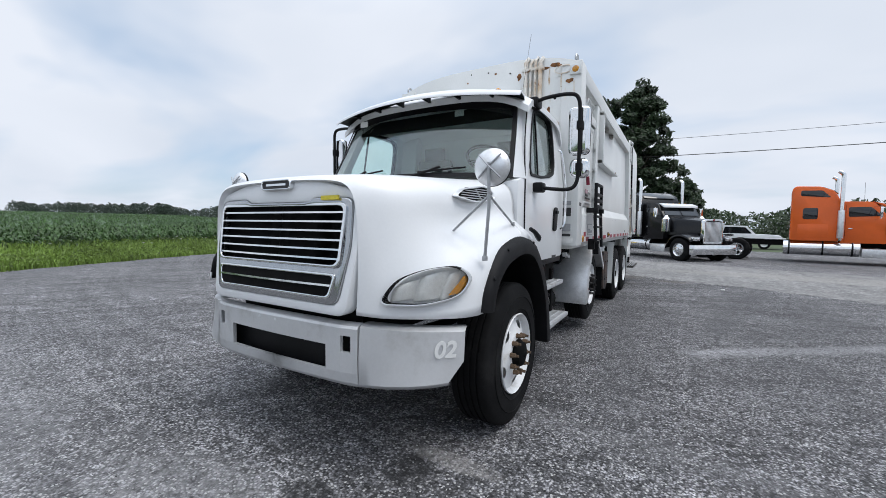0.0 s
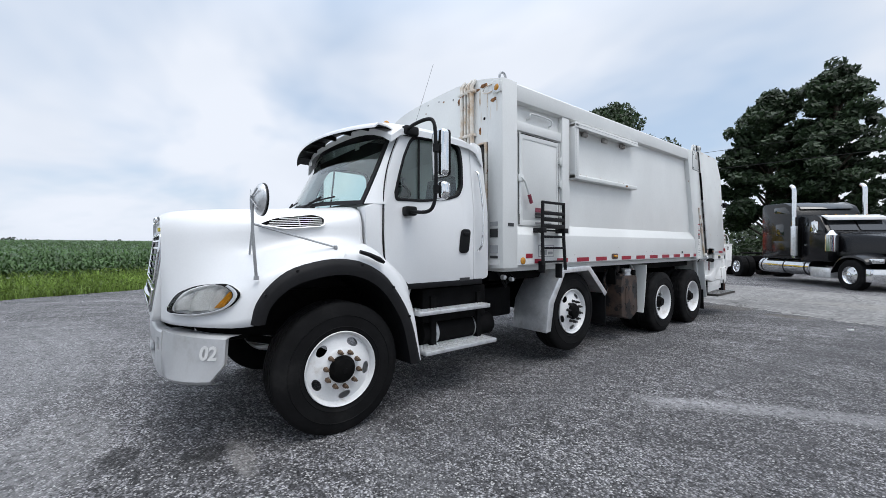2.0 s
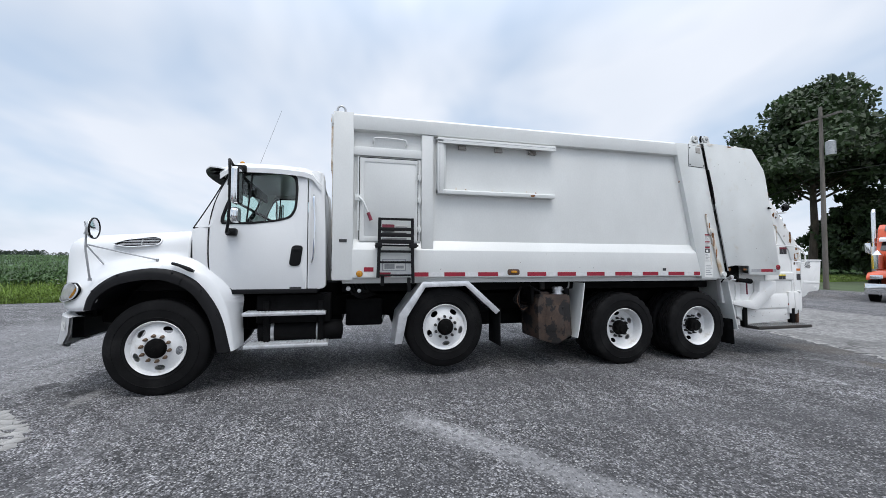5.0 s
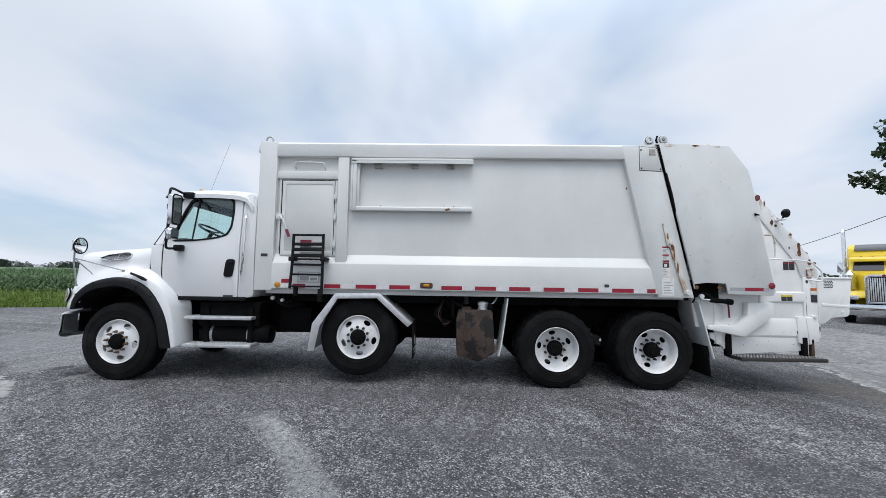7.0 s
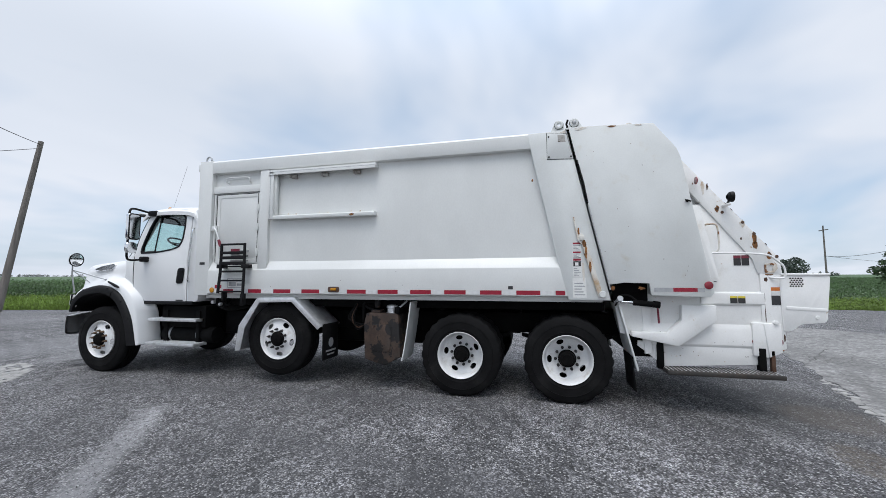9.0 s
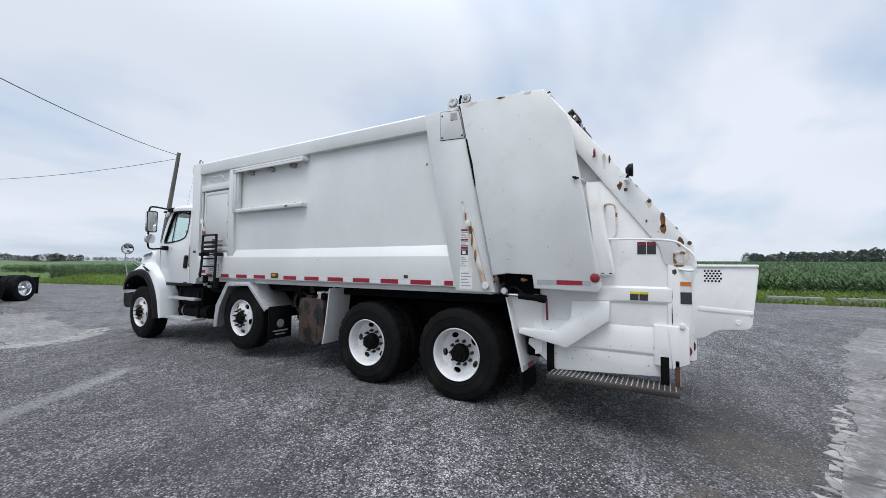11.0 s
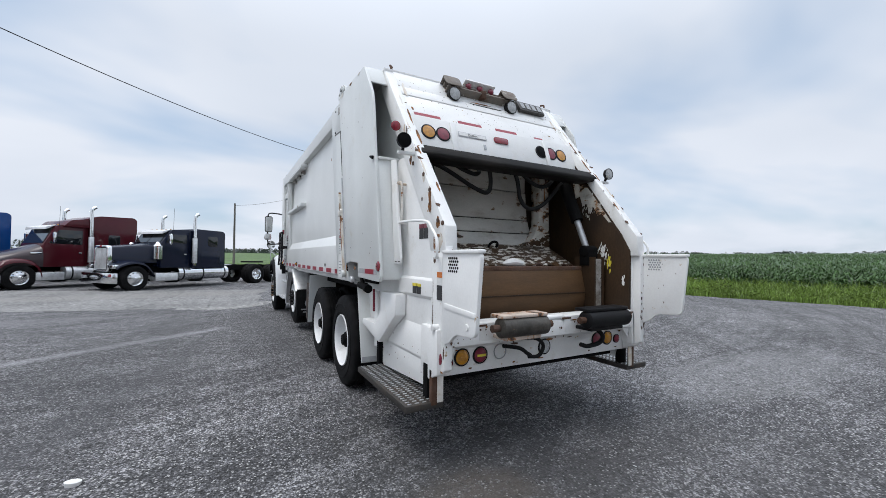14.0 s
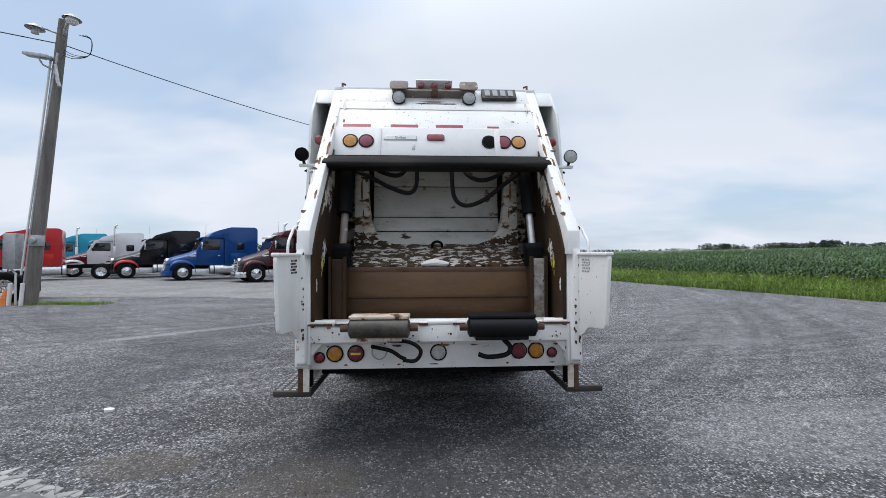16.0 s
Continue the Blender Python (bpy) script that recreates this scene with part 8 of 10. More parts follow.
c0 = Vector((0.365, 0, 0)) + LP0 + ld * 0.136 + ln * 0.0095
word = part("plate_word", me, M_STICKK, truck, "small dark word on the plate strip")
word.matrix_basis = Matrix(((-1, 0, 0, c0.x), (0, -ld.y, ln.y, c0.y - TY), (0, -ld.z, ln.z, c0.z), (0, 0, 0, 1)))
tp("roof_eye", S().tube([(1.03, 11.49, 3.40), (1.04, 11.46, 3.47), (1.01, 11.43, 3.47)], 0.012, 6).tube([(-1.03, 11.49, 3.40), (-1.04, 11.46, 3.47), (-1.01, 11.43, 3.47)], 0.012, 6), M_RUST)
# flood lamp bar
tp("lamp_bar", slant(S().box(-0.42, 0.47, 0.15, 0.17, 0.0, 0.09).box(-0.42, 0.47, 0.06, 0.08, 0.0, 0.06).box(-0.36, 0.40, 0.08, 0.15, 0.045, 0.055)), M_GRIMEK, "grey lamp bar with grime", 0.008)
for x in (0.40, -0.355):
    tp("lamp_hood", slant(S().prism(rounded([(x - 0.10, 0.02), (x + 0.10, 0.02), (x + 0.10, 0.17), (x - 0.10, 0.17)], 0.05, 4), 0.10, 0.112, "z").box(x - 0.09, x + 0.09, 0.02, 0.032, 0.0, 0.11)), M_GRIMEK, "grimy grey lamp hood with rust", 0.006)
    tp("flood_lamp", S().lathe([(0.0, 0.05), (0.05, 0.07), (0.10, 0.072), (0.105, 0.066)], (x, 11.58, 3.24), 22, "y"), M_BLACK, "round flood lamp")
    tp("flood_lens", S().lathe([(0.10, 0.066), (0.108, 0.04), (0.11, 0.0)], (x, 11.58, 3.24), 22, "y"), M_GREYLENS)
tp("beacon_plate", slant(S().box(-0.18, 0.22, 0.0, 0.02, 0.02, 0.12)), M_CHIP, "", 0.004)
for x in (0.165, 0.015, -0.135):
    tp("beacon_lamp", S().disc((x, 11.565, 3.405), 0.035, 0.02, "y", 16, 0.01), M_DKRED, "small red marker lamp")
tp("lamp_knob", S().box(-0.02, 0.05, 11.58, 11.66, 3.27, 3.36), M_RUST, "", 0.01)
sg = tp("maker_plate", slant(S().box(-0.88, -0.50, 0.06, 0.22, 0.01, 0.05)), M_TREAD, "dark grey maker's plate with raised blocks", 0.004)
for k in range(4):
    tp("plate_block", slant(S().box(-0.845 + k * 0.085, -0.79 + k * 0.085, 0.09, 0.19, 0.05, 0.058)), M_GREYPRINT)
tp("dark_slot", slant(S().prism([(-0.25, 0.27), (0.25, 0.27), (0.15, 0.29), (-0.2, 0.29)], 0.0, 0.006, "z")), M_FRAME)
# the dark lintel over the opening
tp("lintel", S().prism([(12.09, 2.49), (12.19, 2.482), (12.28, 2.40), (12.27, 2.362), (12.07, 2.355)], -1.06, 1.06), M_LINTEL, "black worn rubber edged lintel", 0.015)
tp("lintel_trim", S().box(-1.03, 1.03, 12.08, 12.12, 2.488, 2.505), M_BLACK, "", 0.004)

# -- hopper inside --
for sx in (1, -1):
    tp("hopper_liner", S().prism([(11.45, 3.2), (11.55, 3.2), (12.62, 1.76), (12.71, 1.60), (12.70, 0.95), (11.3, 0.90)], sx * 1.0, sx * 1.028), M_HOPPER, "brown stained hopper lining", 0.004)
    tp("hopper_track", S().prism([(sx * 0.86, 11.42), (sx * 1.0, 11.42), (sx * 1.0, 11.52), (sx * 0.86, 11.52)], 1.5, 3.1, "z"), M_HOPWALL, "", 0.006)
    tp("packer_cylinder", S().tube([(sx * 0.88, 11.90, 2.52), (sx * 0.87, 12.17, 1.93)], 0.072 if sx > 0 else 0.065, 14), M_FRAME, "black packer cylinder")
    tp("packer_rod", S().tube([(sx * 0.87, 12.13, 2.02), (sx * 0.86, 12.31, 1.62)], 0.034, 12), M_GRIMEK if sx > 0 else M_GALV, "cylinder rod")
    tp("rod_eye", S().lathe([(-0.08, 0.06), (0.08, 0.06)], (sx * 0.86, 12.33, 1.60), 14, "x", True).box(sx * 0.86 - 0.07, sx * 0.86 + 0.07, 12.27, 12.39, 1.45, 1.60), M_FRAME, "", 0.01)
    tp("side_guide", S().box(*sorted((sx * 0.83, sx * 0.93)), 12.20, 12.44, 0.98, 1.52), M_GRIME if sx < 0 else M_HOPPER, "worn steel guide", 0.01)
    tp("guide_edge", S().box(*sorted((sx * 0.93, sx * 0.955)), 12.20, 12.45, 0.98, 1.54), M_HOPPER)
    tp("guide_edge", S().box(*sorted((sx * 0.805, sx * 0.83)), 12.20, 12.45, 0.98, 1.54), M_HOPPER)
rows = []
for t in np.linspace(0, 1, 9):
    y = 12.62 - 1.2 * t
    z = 0.86 + 0.12 * (1 - math.sin(math.pi * t)) + 0.10 * t * t
    rows.append([(-1.0, y, z), (1.0, y, z), (1.0, y, z - 0.05), (-1.0, y, z - 0.05)])
tp("hopper_floor", S().loft(rows, True, True), M_HOPPER, "brown hopper floor", angle=50)
tp("packer_panel", S().prism([(12.22, 0.90), (12.30, 0.90), (12.34, 1.17), (12.28, 1.43), (12.20, 1.42), (12.26, 1.17)], -0.83, 0.83), M_BROWNPLATE, "brown stained packer panel", 0.01)
tp("panel_rib", S().box(-0.83, 0.83, 12.325, 12.35, 1.165, 1.178), M_HOPPER)
tp("panel_lip", S().prism([(12.12, 1.445), (12.29, 1.44), (12.29, 1.40), (12.12, 1.405)], -0.84, 0.84), M_RUST, "", 0.006)
tp("sweep_blade", S().prism([(12.14, 1.42), (12.16, 1.45), (11.74, 1.67), (11.70, 1.64)], -0.83, 0.83), M_SWEEP, "brown sweep blade with white scrapes", 0.008)
for z0, z1, y0, y1 in ((1.66, 1.80, 11.70, 11.64), (1.81, 1.96, 11.63, 11.58), (1.97, 2.30, 11.57, 11.54), (2.31, 2.62, 11.53, 11.53)):
    tp("packer_plate", S().prism([(y0, z0), (y0 - 0.04, z0), (y1 - 0.04, z1), (y1, z1)], -0.68, 0.68), M_BLADE, "worn white packer plate", 0.006)
for sx in (1, -1):
    tp("packer_side", S().prism([(sx * 0.40, 1.655), (sx * 0.42, 1.62), (sx * 0.86, 1.50), (sx * 0.84, 2.62), (sx * 0.72, 2.62), (sx * 0.705, 2.1), (sx * 0.685, 1.92), (sx * 0.64, 1.80), (sx * 0.56, 1.71)], 11.64, 11.76, "y"), M_HOPWALL, "dirty side of the packer with a rounded foot", 0.008)
    tp("foot_stain", S().prism([(sx * 0.40, 1.655), (sx * 0.42, 1.62), (sx * 0.86, 1.50), (sx * 0.853, 1.86), (sx * 0.80, 1.78), (sx * 0.76, 1.80), (sx * 0.72, 1.73), (sx * 0.66, 1.76), (sx * 0.60, 1.72), (sx * 0.555, 1.70)], 11.7605, 11.763, "y"), M_SWEEP, "brown stain over the packer's foot")
    for k, (px, pz, rx, rz) in enumerate(((0.775, 2.22, 0.012, 0.16), (0.80, 2.45, 0.018, 0.07), (0.76, 1.98, 0.010, 0.06), (0.735, 2.35, 0.008, 0.05))):
        tp("rust_blot", S().prism([(sx * (px + a * rx), pz + b * rz) for a, b in blot(500 + k)], 11.7604, 11.7618, "y"), M_ORUST if k % 2 == 0 else M_RUST, "running rust stain")
tp("hopper_back", S().box(-1.0, 1.0, 11.38, 11.44, 0.95, 3.2), M_HOPPER, "dark hopper back")
tp("hopper_ceiling", S().box(-1.0, 1.0, 11.42, 11.98, 2.62, 2.66), M_SWEEP, "peeling hopper ceiling", 0.01)
tp("blade_hook", S().tube(smooth_path([(-0.05, 11.80, 1.62), (-0.045, 11.84, 1.67), (0.0, 11.85, 1.69), (0.045, 11.84, 1.67), (0.05, 11.80, 1.62)], 4), 0.014, 8), M_FRAME)
for a, pts in enumerate(([(0.86, 12.00, 2.40), (0.70, 12.05, 2.33), (0.45, 12.08, 2.20), (0.28, 12.08, 2.15), (0.21, 12.06, 2.22), (0.20, 12.02, 2.40), (0.20, 11.86, 2.6)],
                         [(0.70, 12.02, 2.46), (0.55, 12.06, 2.36), (0.40, 12.07, 2.32), (0.32, 12.02, 2.38), (0.31, 11.86, 2.55)],
                         [(-0.80, 12.0, 2.36), (-0.60, 12.06, 2.20), (-0.42, 12.09, 2.07), (-0.26, 12.09, 2.03), (-0.16, 12.07, 2.12), (-0.14, 12.03, 2.35), (-0.14, 11.86, 2.6)],
                         [(-0.74, 12.0, 2.45), (-0.55, 12.06, 2.31), (-0.40, 12.07, 2.28), (-0.28, 12.02, 2.36), (-0.25, 11.86, 2.55)])):
    tp("hose", S().tube(smooth_path(pts, 6), 0.021, 8), M_CABLE, "black hydraulic hose")
lump = S().lathe([(-0.13, 0.01), (-0.10, 0.032), (0.0, 0.045), (0.08, 0.035), (0.13, 0.008)], (0.03, 12.20, 1.475), 10)
lump.v = [(x, y, 1.475 + (z - 1.475) * 0.9 + 0.01 * math.sin(x * 30)) for x, y, z in lump.v]
tp("scrap", lump, M_STICKW, "pale scrap caught on the panel")

rl = random.Random(77)
for k, (x, y, r) in enumerate(((-0.30, 12.20, 0.045), (-0.42, 12.22, 0.03), (-0.52, 12.19, 0.05), (-0.63, 12.21, 0.035), (0.42, 12.23, 0.03), (-0.18, 12.24, 0.022))):
    bit = S().lathe([(-r, 0.004), (-r * 0.5, r * 0.45), (r * 0.3, r * 0.5), (r, 0.006)], (x, y, 1.455), 7)
    bit.v = [(px + rl.uniform(-0.3, 0.3) * r, py + rl.uniform(-0.3, 0.3) * r, pz + rl.uniform(-0.15, 0.25) * r) for px, py, pz in bit.v]
    tp("debris", bit, (M_RUST, M_HOPPER, M_BROWNPLATE)[k % 3], "rusty debris caught on the panel's lip")

# -- rear sill --
sill = [(12.45, 1.005), (12.66, 1.005), (12.70, 0.985), (12.71, 0.86), (12.61, 0.82), (12.592, 0.617), (12.45, 0.64)]
tp("rear_sill", S().prism(sill, -1.135, 1.135), M_CHIP, "white rear sill beam with lamps", 0.006)
for sx in (1, -1):
    tp("sill_end", S().prism([(12.56, 1.0), (12.73, 1.0), (12.73, 0.68), (12.60, 0.62)], sx * 1.05, sx * 1.145), M_CHIP, "", 0.006)
    tp("gusset", S().prism([(sx * 1.13, 0.86), (sx * 0.94, 0.85), (sx * 1.085, 0.68), (sx * 1.13, 0.66)], 12.66, 12.672, "y"), M_CHIP, "", 0.004)
    tp("sill_roll", S().tube([(sx * 1.16, 12.68, 1.01), (sx * 0.84, 12.68, 1.01)], 0.026, 12), M_CHIP, "", 0.004)
    tp("end_leg", S().box(*sorted((sx * 1.095, sx * 1.145)), 12.615, 12.655, 0.44, 0.70), M_RUST, "rusted end leg", 0.005)
    tp("end_plate", S().box(*sorted((sx * 1.05, sx * 1.10)), 12.655, 12.662, 0.46, 0.66), M_RUSTY, "rusty white end plate", 0.002)
for x0, x1 in ((-1.06, -0.80), (-0.20, -0.10), (0.10, 0.24), (0.70, 0.84), (0.86, 1.08)):
    tp("sill_rust", S().box(x0, x1, 12.69, 12.7135, 0.992, 1.008), M_RUST, "rusted sill lip")
tp("sill_roll", S().tube([(-0.13, 12.68, 1.01), (0.11, 12.68, 1.01)], 0.026, 12), M_CHIP, "", 0.004)
for x0, x1, m in ((0.24, 0.70, M_COVER), (-0.73, -0.20, M_BLACK)):
    c = (x0 + x1) / 2
    tp("roller_base", S().box(x0 - 0.07, x1 + 0.07, 12.66, 12.71, 0.88, 1.02), M_CHIP, "", 0.006)
    tp("winch_roller", S().lathe([(x0, 0.05), (x0 + 0.015, 0.075), (x1 - 0.015, 0.075), (x1, 0.05)], (0, 12.86, 1.0), 20, "x", True), M_BLACK if m is M_BLACK else M_ROLLER, "worn tipper roller")
    tp("roller_axle", S().tube([(x0 - 0.06, 12.86, 1.0), (x1 + 0.06, 12.86, 1.0)], 0.028, 10), M_RUST)
    tp("roller_cover", S().prism(rounded([(x0, 12.74), (x1, 12.74), (x1, 12.90), (x0, 12.90)], 0.03, 3), 1.07, 1.095, "z"), m, "worn roller cover", 0.006)
    tp("roller_bracket", S().box(x0 + 0.06, x1 - 0.06, 12.70, 12.88, 0.90, 0.93), m, "", 0.006)
for k, (x, z, r, m) in enumerate(((0.985, 0.72, 0.038, M_RED), (0.86, 0.75, 0.058, M_AMBER), (0.69, 0.75, 0.058, M_DKRED), (0.015, 0.75, 0.058, M_GREYLENS), (-0.655, 0.755, 0.058, M_DKRED), (-0.80, 0.755, 0.058, M_AMBER), (-0.935, 0.735, 0.036, M_DKRED))):
    tp("lamp_rim", S().lathe([(0.0, r * 1.2), (0.012, r * 1.2), (0.014, r)], (x, 12.60, z), 22, "y"), M_BLACK)
    tp("sill_lamp", S().lathe([(0.004, r), (0.016, r * 0.96), (0.026, r * 0.5), (0.028, 0.0)], (x, 12.60, z), 22, "y"), m, "round rear lamp")
tp("lamp_label", S().box(0.65, 0.73, 12.629, 12.632, 0.742, 0.76), M_STICKY)
for x, m in ((1.065, M_FRAME), (-1.05, M_FRAME)):
    tp("sill_hole", S().lathe([(12.673, 0.026), (12.675, 0.026)], (x, 0, 0.79), 14, "y", True), m)
tp("hose", S().tube(smooth_path([(0.42, 12.74, 0.88), (0.25, 12.76, 0.87), (0.16, 12.75, 0.80), (0.20, 12.74, 0.72), (0.30, 12.73, 0.72)], 6), 0.016, 8), M_CABLE, "black hydraulic hose")
tp("hose", S().tube(smooth_path([(0.55, 12.72, 0.83), (0.40, 12.74, 0.80), (0.32, 12.74, 0.75), (0.28, 12.73, 0.73)], 6), 0.016, 8), M_CABLE, "black hydraulic hose")
tp("hose", S().tube(smooth_path([(-0.50, 12.74, 0.88), (-0.55, 12.76, 0.82), (-0.52, 12.75, 0.76), (-0.38, 12.74, 0.74), (-0.30, 12.73, 0.76)], 6), 0.020, 8), M_CABLE, "black hydraulic hose")
tp("hose_loop", S().tube([(0.50 + 0.06 * math.cos(a), 12.615, 0.76 + 0.06 * math.sin(a)) for a in np.linspace(0, 6.28, 17)], 0.005, 5), M_GREYPRINT)
tp("under_box", S().box(-1.0, 1.0, 11.2, 12.5, 0.55, 0.86), M_FRAME, bevel=0.02)

# -- rust blots and paint chips --


# on the side: y, z, half length, half height, distance from the middle
for k, (y, z, ry, rz, x, m) in enumerate((
        (12.03, 2.62, 0.02, 0.09, 1.1165, M_RUSTY), (12.173, 2.345, 0.028, 0.045, 1.1165, M_ORUST), (12.08, 2.62, 0.012, 0.05, 1.1165, M_RUST), (12.426, 2.16, 0.03, 0.05, 1.1165, M_RUSTY), (12.537, 1.985, 0.030, 0.075, 1.1165, M_ORUST), (12.538, 1.90, 0.028, 0.05, 1.1165, M_ORUST),
        (12.673, 1.775, 0.030, 0.05, 1.1165, M_ORUST), (12.72, 1.65, 0.03, 0.06, 1.1165, M_RUSTY), (10.62, 1.60, 0.02, 0.16, 1.2905, M_RUSTY), (10.66, 1.84, 0.03, 0.10, 1.2905, M_ORUST),
        (10.42, 3.36, 0.05, 0.05, 1.2905, M_RUSTY), (10.62, 3.40, 0.10, 0.02, 1.319, M_RUSTY), (11.0, 3.395, 0.06, 0.012, 1.319, M_ORUST), (11.30, 3.385, 0.05, 0.012, 1.319, M_RUSTY),
        (10.95, 1.40, 0.03, 0.03, 1.319, M_ORUST), (11.26, 1.40, 0.04, 0.02, 1.319, M_ORUST),  (10.03, 2.78, 0.015, 0.02, 1.2905, M_ORUST), (7.5, 2.44, 0.04, 0.018, 1.331, M_ORUST))):
    for sx in (1, -1):
        tp("rust_blot", S().prism([(y + a * ry, z + b * rz) for a, b in blot(k)], sx * x, sx * (x + 0.0012)), m, "irregular rust stain")
# on the front wall and its post
for k, (x, z, rx, rz, m) in enumerate(((0.90, 3.30, 0.012, 0.12, M_RUSTY), (1.05, 3.18, 0.012, 0.14, M_RUSTY), (0.92, 3.05, 0.01, 0.10, M_RUSTY), (1.03, 3.40, 0.05, 0.015, M_ORUST), (0.86, 3.40, 0.04, 0.02, M_ORUST), (0.55, 3.1, 0.008, 0.15, M_RUSTY), (0.2, 3.45, 0.02, 0.015, M_ORUST), (-0.2, 3.4, 0.015, 0.012, M_ORUST), (0.97, 3.42, 0.06, 0.03, M_ORUST), (1.15, 3.20, 0.05, 0.03, M_ORUST), (1.20, 3.12, 0.015, 0.08, M_RUSTY), (1.10, 3.05, 0.010, 0.10, M_RUSTY), (0.52, 3.35, 0.03, 0.05, M_ORUST), (0.90, 2.90, 0.02, 0.05, M_ORUST))):
    yy = 4.7738 if x > 1.04 else 4.7988
    tp("rust_blot", S().prism([(x + a * rx, z + b * rz) for a, b in blot(50 + k)], yy, yy - 0.0012, "y"), m, "rust streak")
for x, z, r in ((0.975, 3.03, 0.018), (1.0, 2.2, 0.008), (0.99, 2.5, 0.008), (0.4, 3.42, 0.01), (0.1, 3.48, 0.01), (-0.15, 3.5, 0.01)):
    tp("wall_hole", S().lathe([(0, r), (-0.0015, r)], (x, 4.7985, z), 10, "y", True), M_FRAME)
# on the slanted rear
for k, (x, y, rx, ry, m) in enumerate(((0.97, 0.30, 0.02, 0.12, M_RUSTY), (0.40, 0.235, 0.10, 0.015, M_RUSTY), (-0.35, 0.235, 0.10, 0.012, M_ORUST), (0.05, 0.24, 0.16, 0.012, M_ORUST), (-0.97, 0.35, 0.02, 0.10, M_RUSTY), (0.95, 0.58, 0.015, 0.03, M_ORUST), (-0.8, 0.57, 0.02, 0.012, M_ORUST))):
    tp("rust_blot", slant(S().prism([(x + a * rx, y + b * ry) for a, b in blot(80 + k)], 0.0065 if 0.255 < y < 0.38 else 0.0005, 0.0078 if 0.255 < y < 0.38 else 0.0018, "z")), m, "rust stain")
rc = random.Random(9)
spots_side = [(rc.uniform(10.5, 11.9), rc.uniform(1.45, 3.3), 1.319) for _ in range(22)] + [(rc.uniform(5.1, 10.4), rc.uniform(1.40, 1.64), 1.2855) for _ in range(8)]
ch = S()
for y, z, x in spots_side:
    if x > 1.3 and y > 11.5 + (3.39 - z) * 0.25:
        continue
    r = rc.uniform(0.002, 0.006)
    ch.prism([(y + a * r, z + b * r * rc.uniform(0.6, 2.0)) for a, b in blot(rc.random(), 6)], x, x + 0.001)
tagged(tp("paint_chips", ch, M_RUST, "small chips in the paint"), kind="stuff")
ch = S()
for _ in range(70):
    x, z = rc.uniform(-1.1, 1.1), rc.uniform(0.84, 0.97)
    r = rc.uniform(0.003, 0.010)
    ch.prism([(x + a * r, z + b * r) for a, b in blot(rc.random(), 6)], 12.7155, 12.7165, "y")
for _ in range(26):
    sx = rc.choice((1, -1))
    y, z = rc.uniform(12.75, 13.15), rc.uniform(1.08, 1.50)
    r = rc.uniform(0.003, 0.007)
    ch.prism([(y + a * r, z + b * r * 1.5) for a, b in blot(rc.random(), 6)], sx * 1.1045, sx * 1.1035)
tagged(tp("paint_chips", ch, M_RUST, "small chips in the paint"), kind="stuff")
# scrapes in the hopper: clusters of slivers where the paint still clings
for sx in (1, -1):
    for k, (y, z, ry, rz, n, m, words) in enumerate(((12.405, 1.575, 0.050, 0.075, 60, M_STICKW, "white scrapes on the lining"), (12.472, 1.475, 0.022, 0.045, 22, M_STICKY, "yellow scrapes on the lining"),
                                                     (12.64, 1.31, 0.016, 0.05, 16, M_STICKW, "white scrapes by the lining's edge"), (12.22, 2.10, 0.06, 0.09, 40, M_BLADE, "pale scrapes high on the lining"))):
        rs = random.Random(400 + k)
        sl = S()
        for _ in range(n):
            py, pz, h = rs.gauss(y, ry * 0.6), rs.gauss(z, rz * 0.6), rs.uniform(0.008, 0.03)
            sl.prism([(py + a * h * 0.32 + b * h * 0.12, pz + b * h) for a, b in blot(rs.random(), 7)], sx * 0.9996, sx * rs.uniform(0.9982, 0.9990))
        tagged(tp("scrape", sl, m, words), kind="stuff")
    pale = [(11.98, 2.40), (12.12, 2.40), (12.30, 2.17), (12.50, 1.90), (12.47, 1.90), (12.38, 2.0), (12.33, 1.98), (12.27, 2.09), (12.22, 2.02), (12.18, 2.13), (12.13, 2.10), (12.09, 2.22), (12.03, 2.20), (12.01, 2.30)]
    tp("lining_paint", S().prism(pale, sx * 0.9995, sx * 0.9980), M_HOPWALL, "remains of white paint on the lining")
    tp("rust_strip", S().prism([(12.195, 2.485), (12.225, 2.455), (12.20, 2.30), (12.175, 2.31), (12.18, 2.40)], sx * 1.058, sx * 1.075), M_ORUST, "flaking rust beside the lintel", 0.003)

# rust runs and chips round the hopper's edges
edge_marks = [(12.48 - 0.62 * u, 1.98 + 0.80 * u, 1.1165) for u in np.linspace(0.05, 0.9, 2)]
rm = random.Random(31)
for k, (y, z, x) in enumerate(edge_marks):
    y, z = y + rm.uniform(-0.05, 0.03), z + rm.uniform(-0.05, 0.05)
    s = rm.uniform(0.008, 0.02)
    tp("rust_blot", S().prism([(y + a * s, z + b * s * 1.6) for a, b in blot(200 + k)], x, x + 0.0012), M_ORUST if k % 2 else M_RUST, "small rust blot")
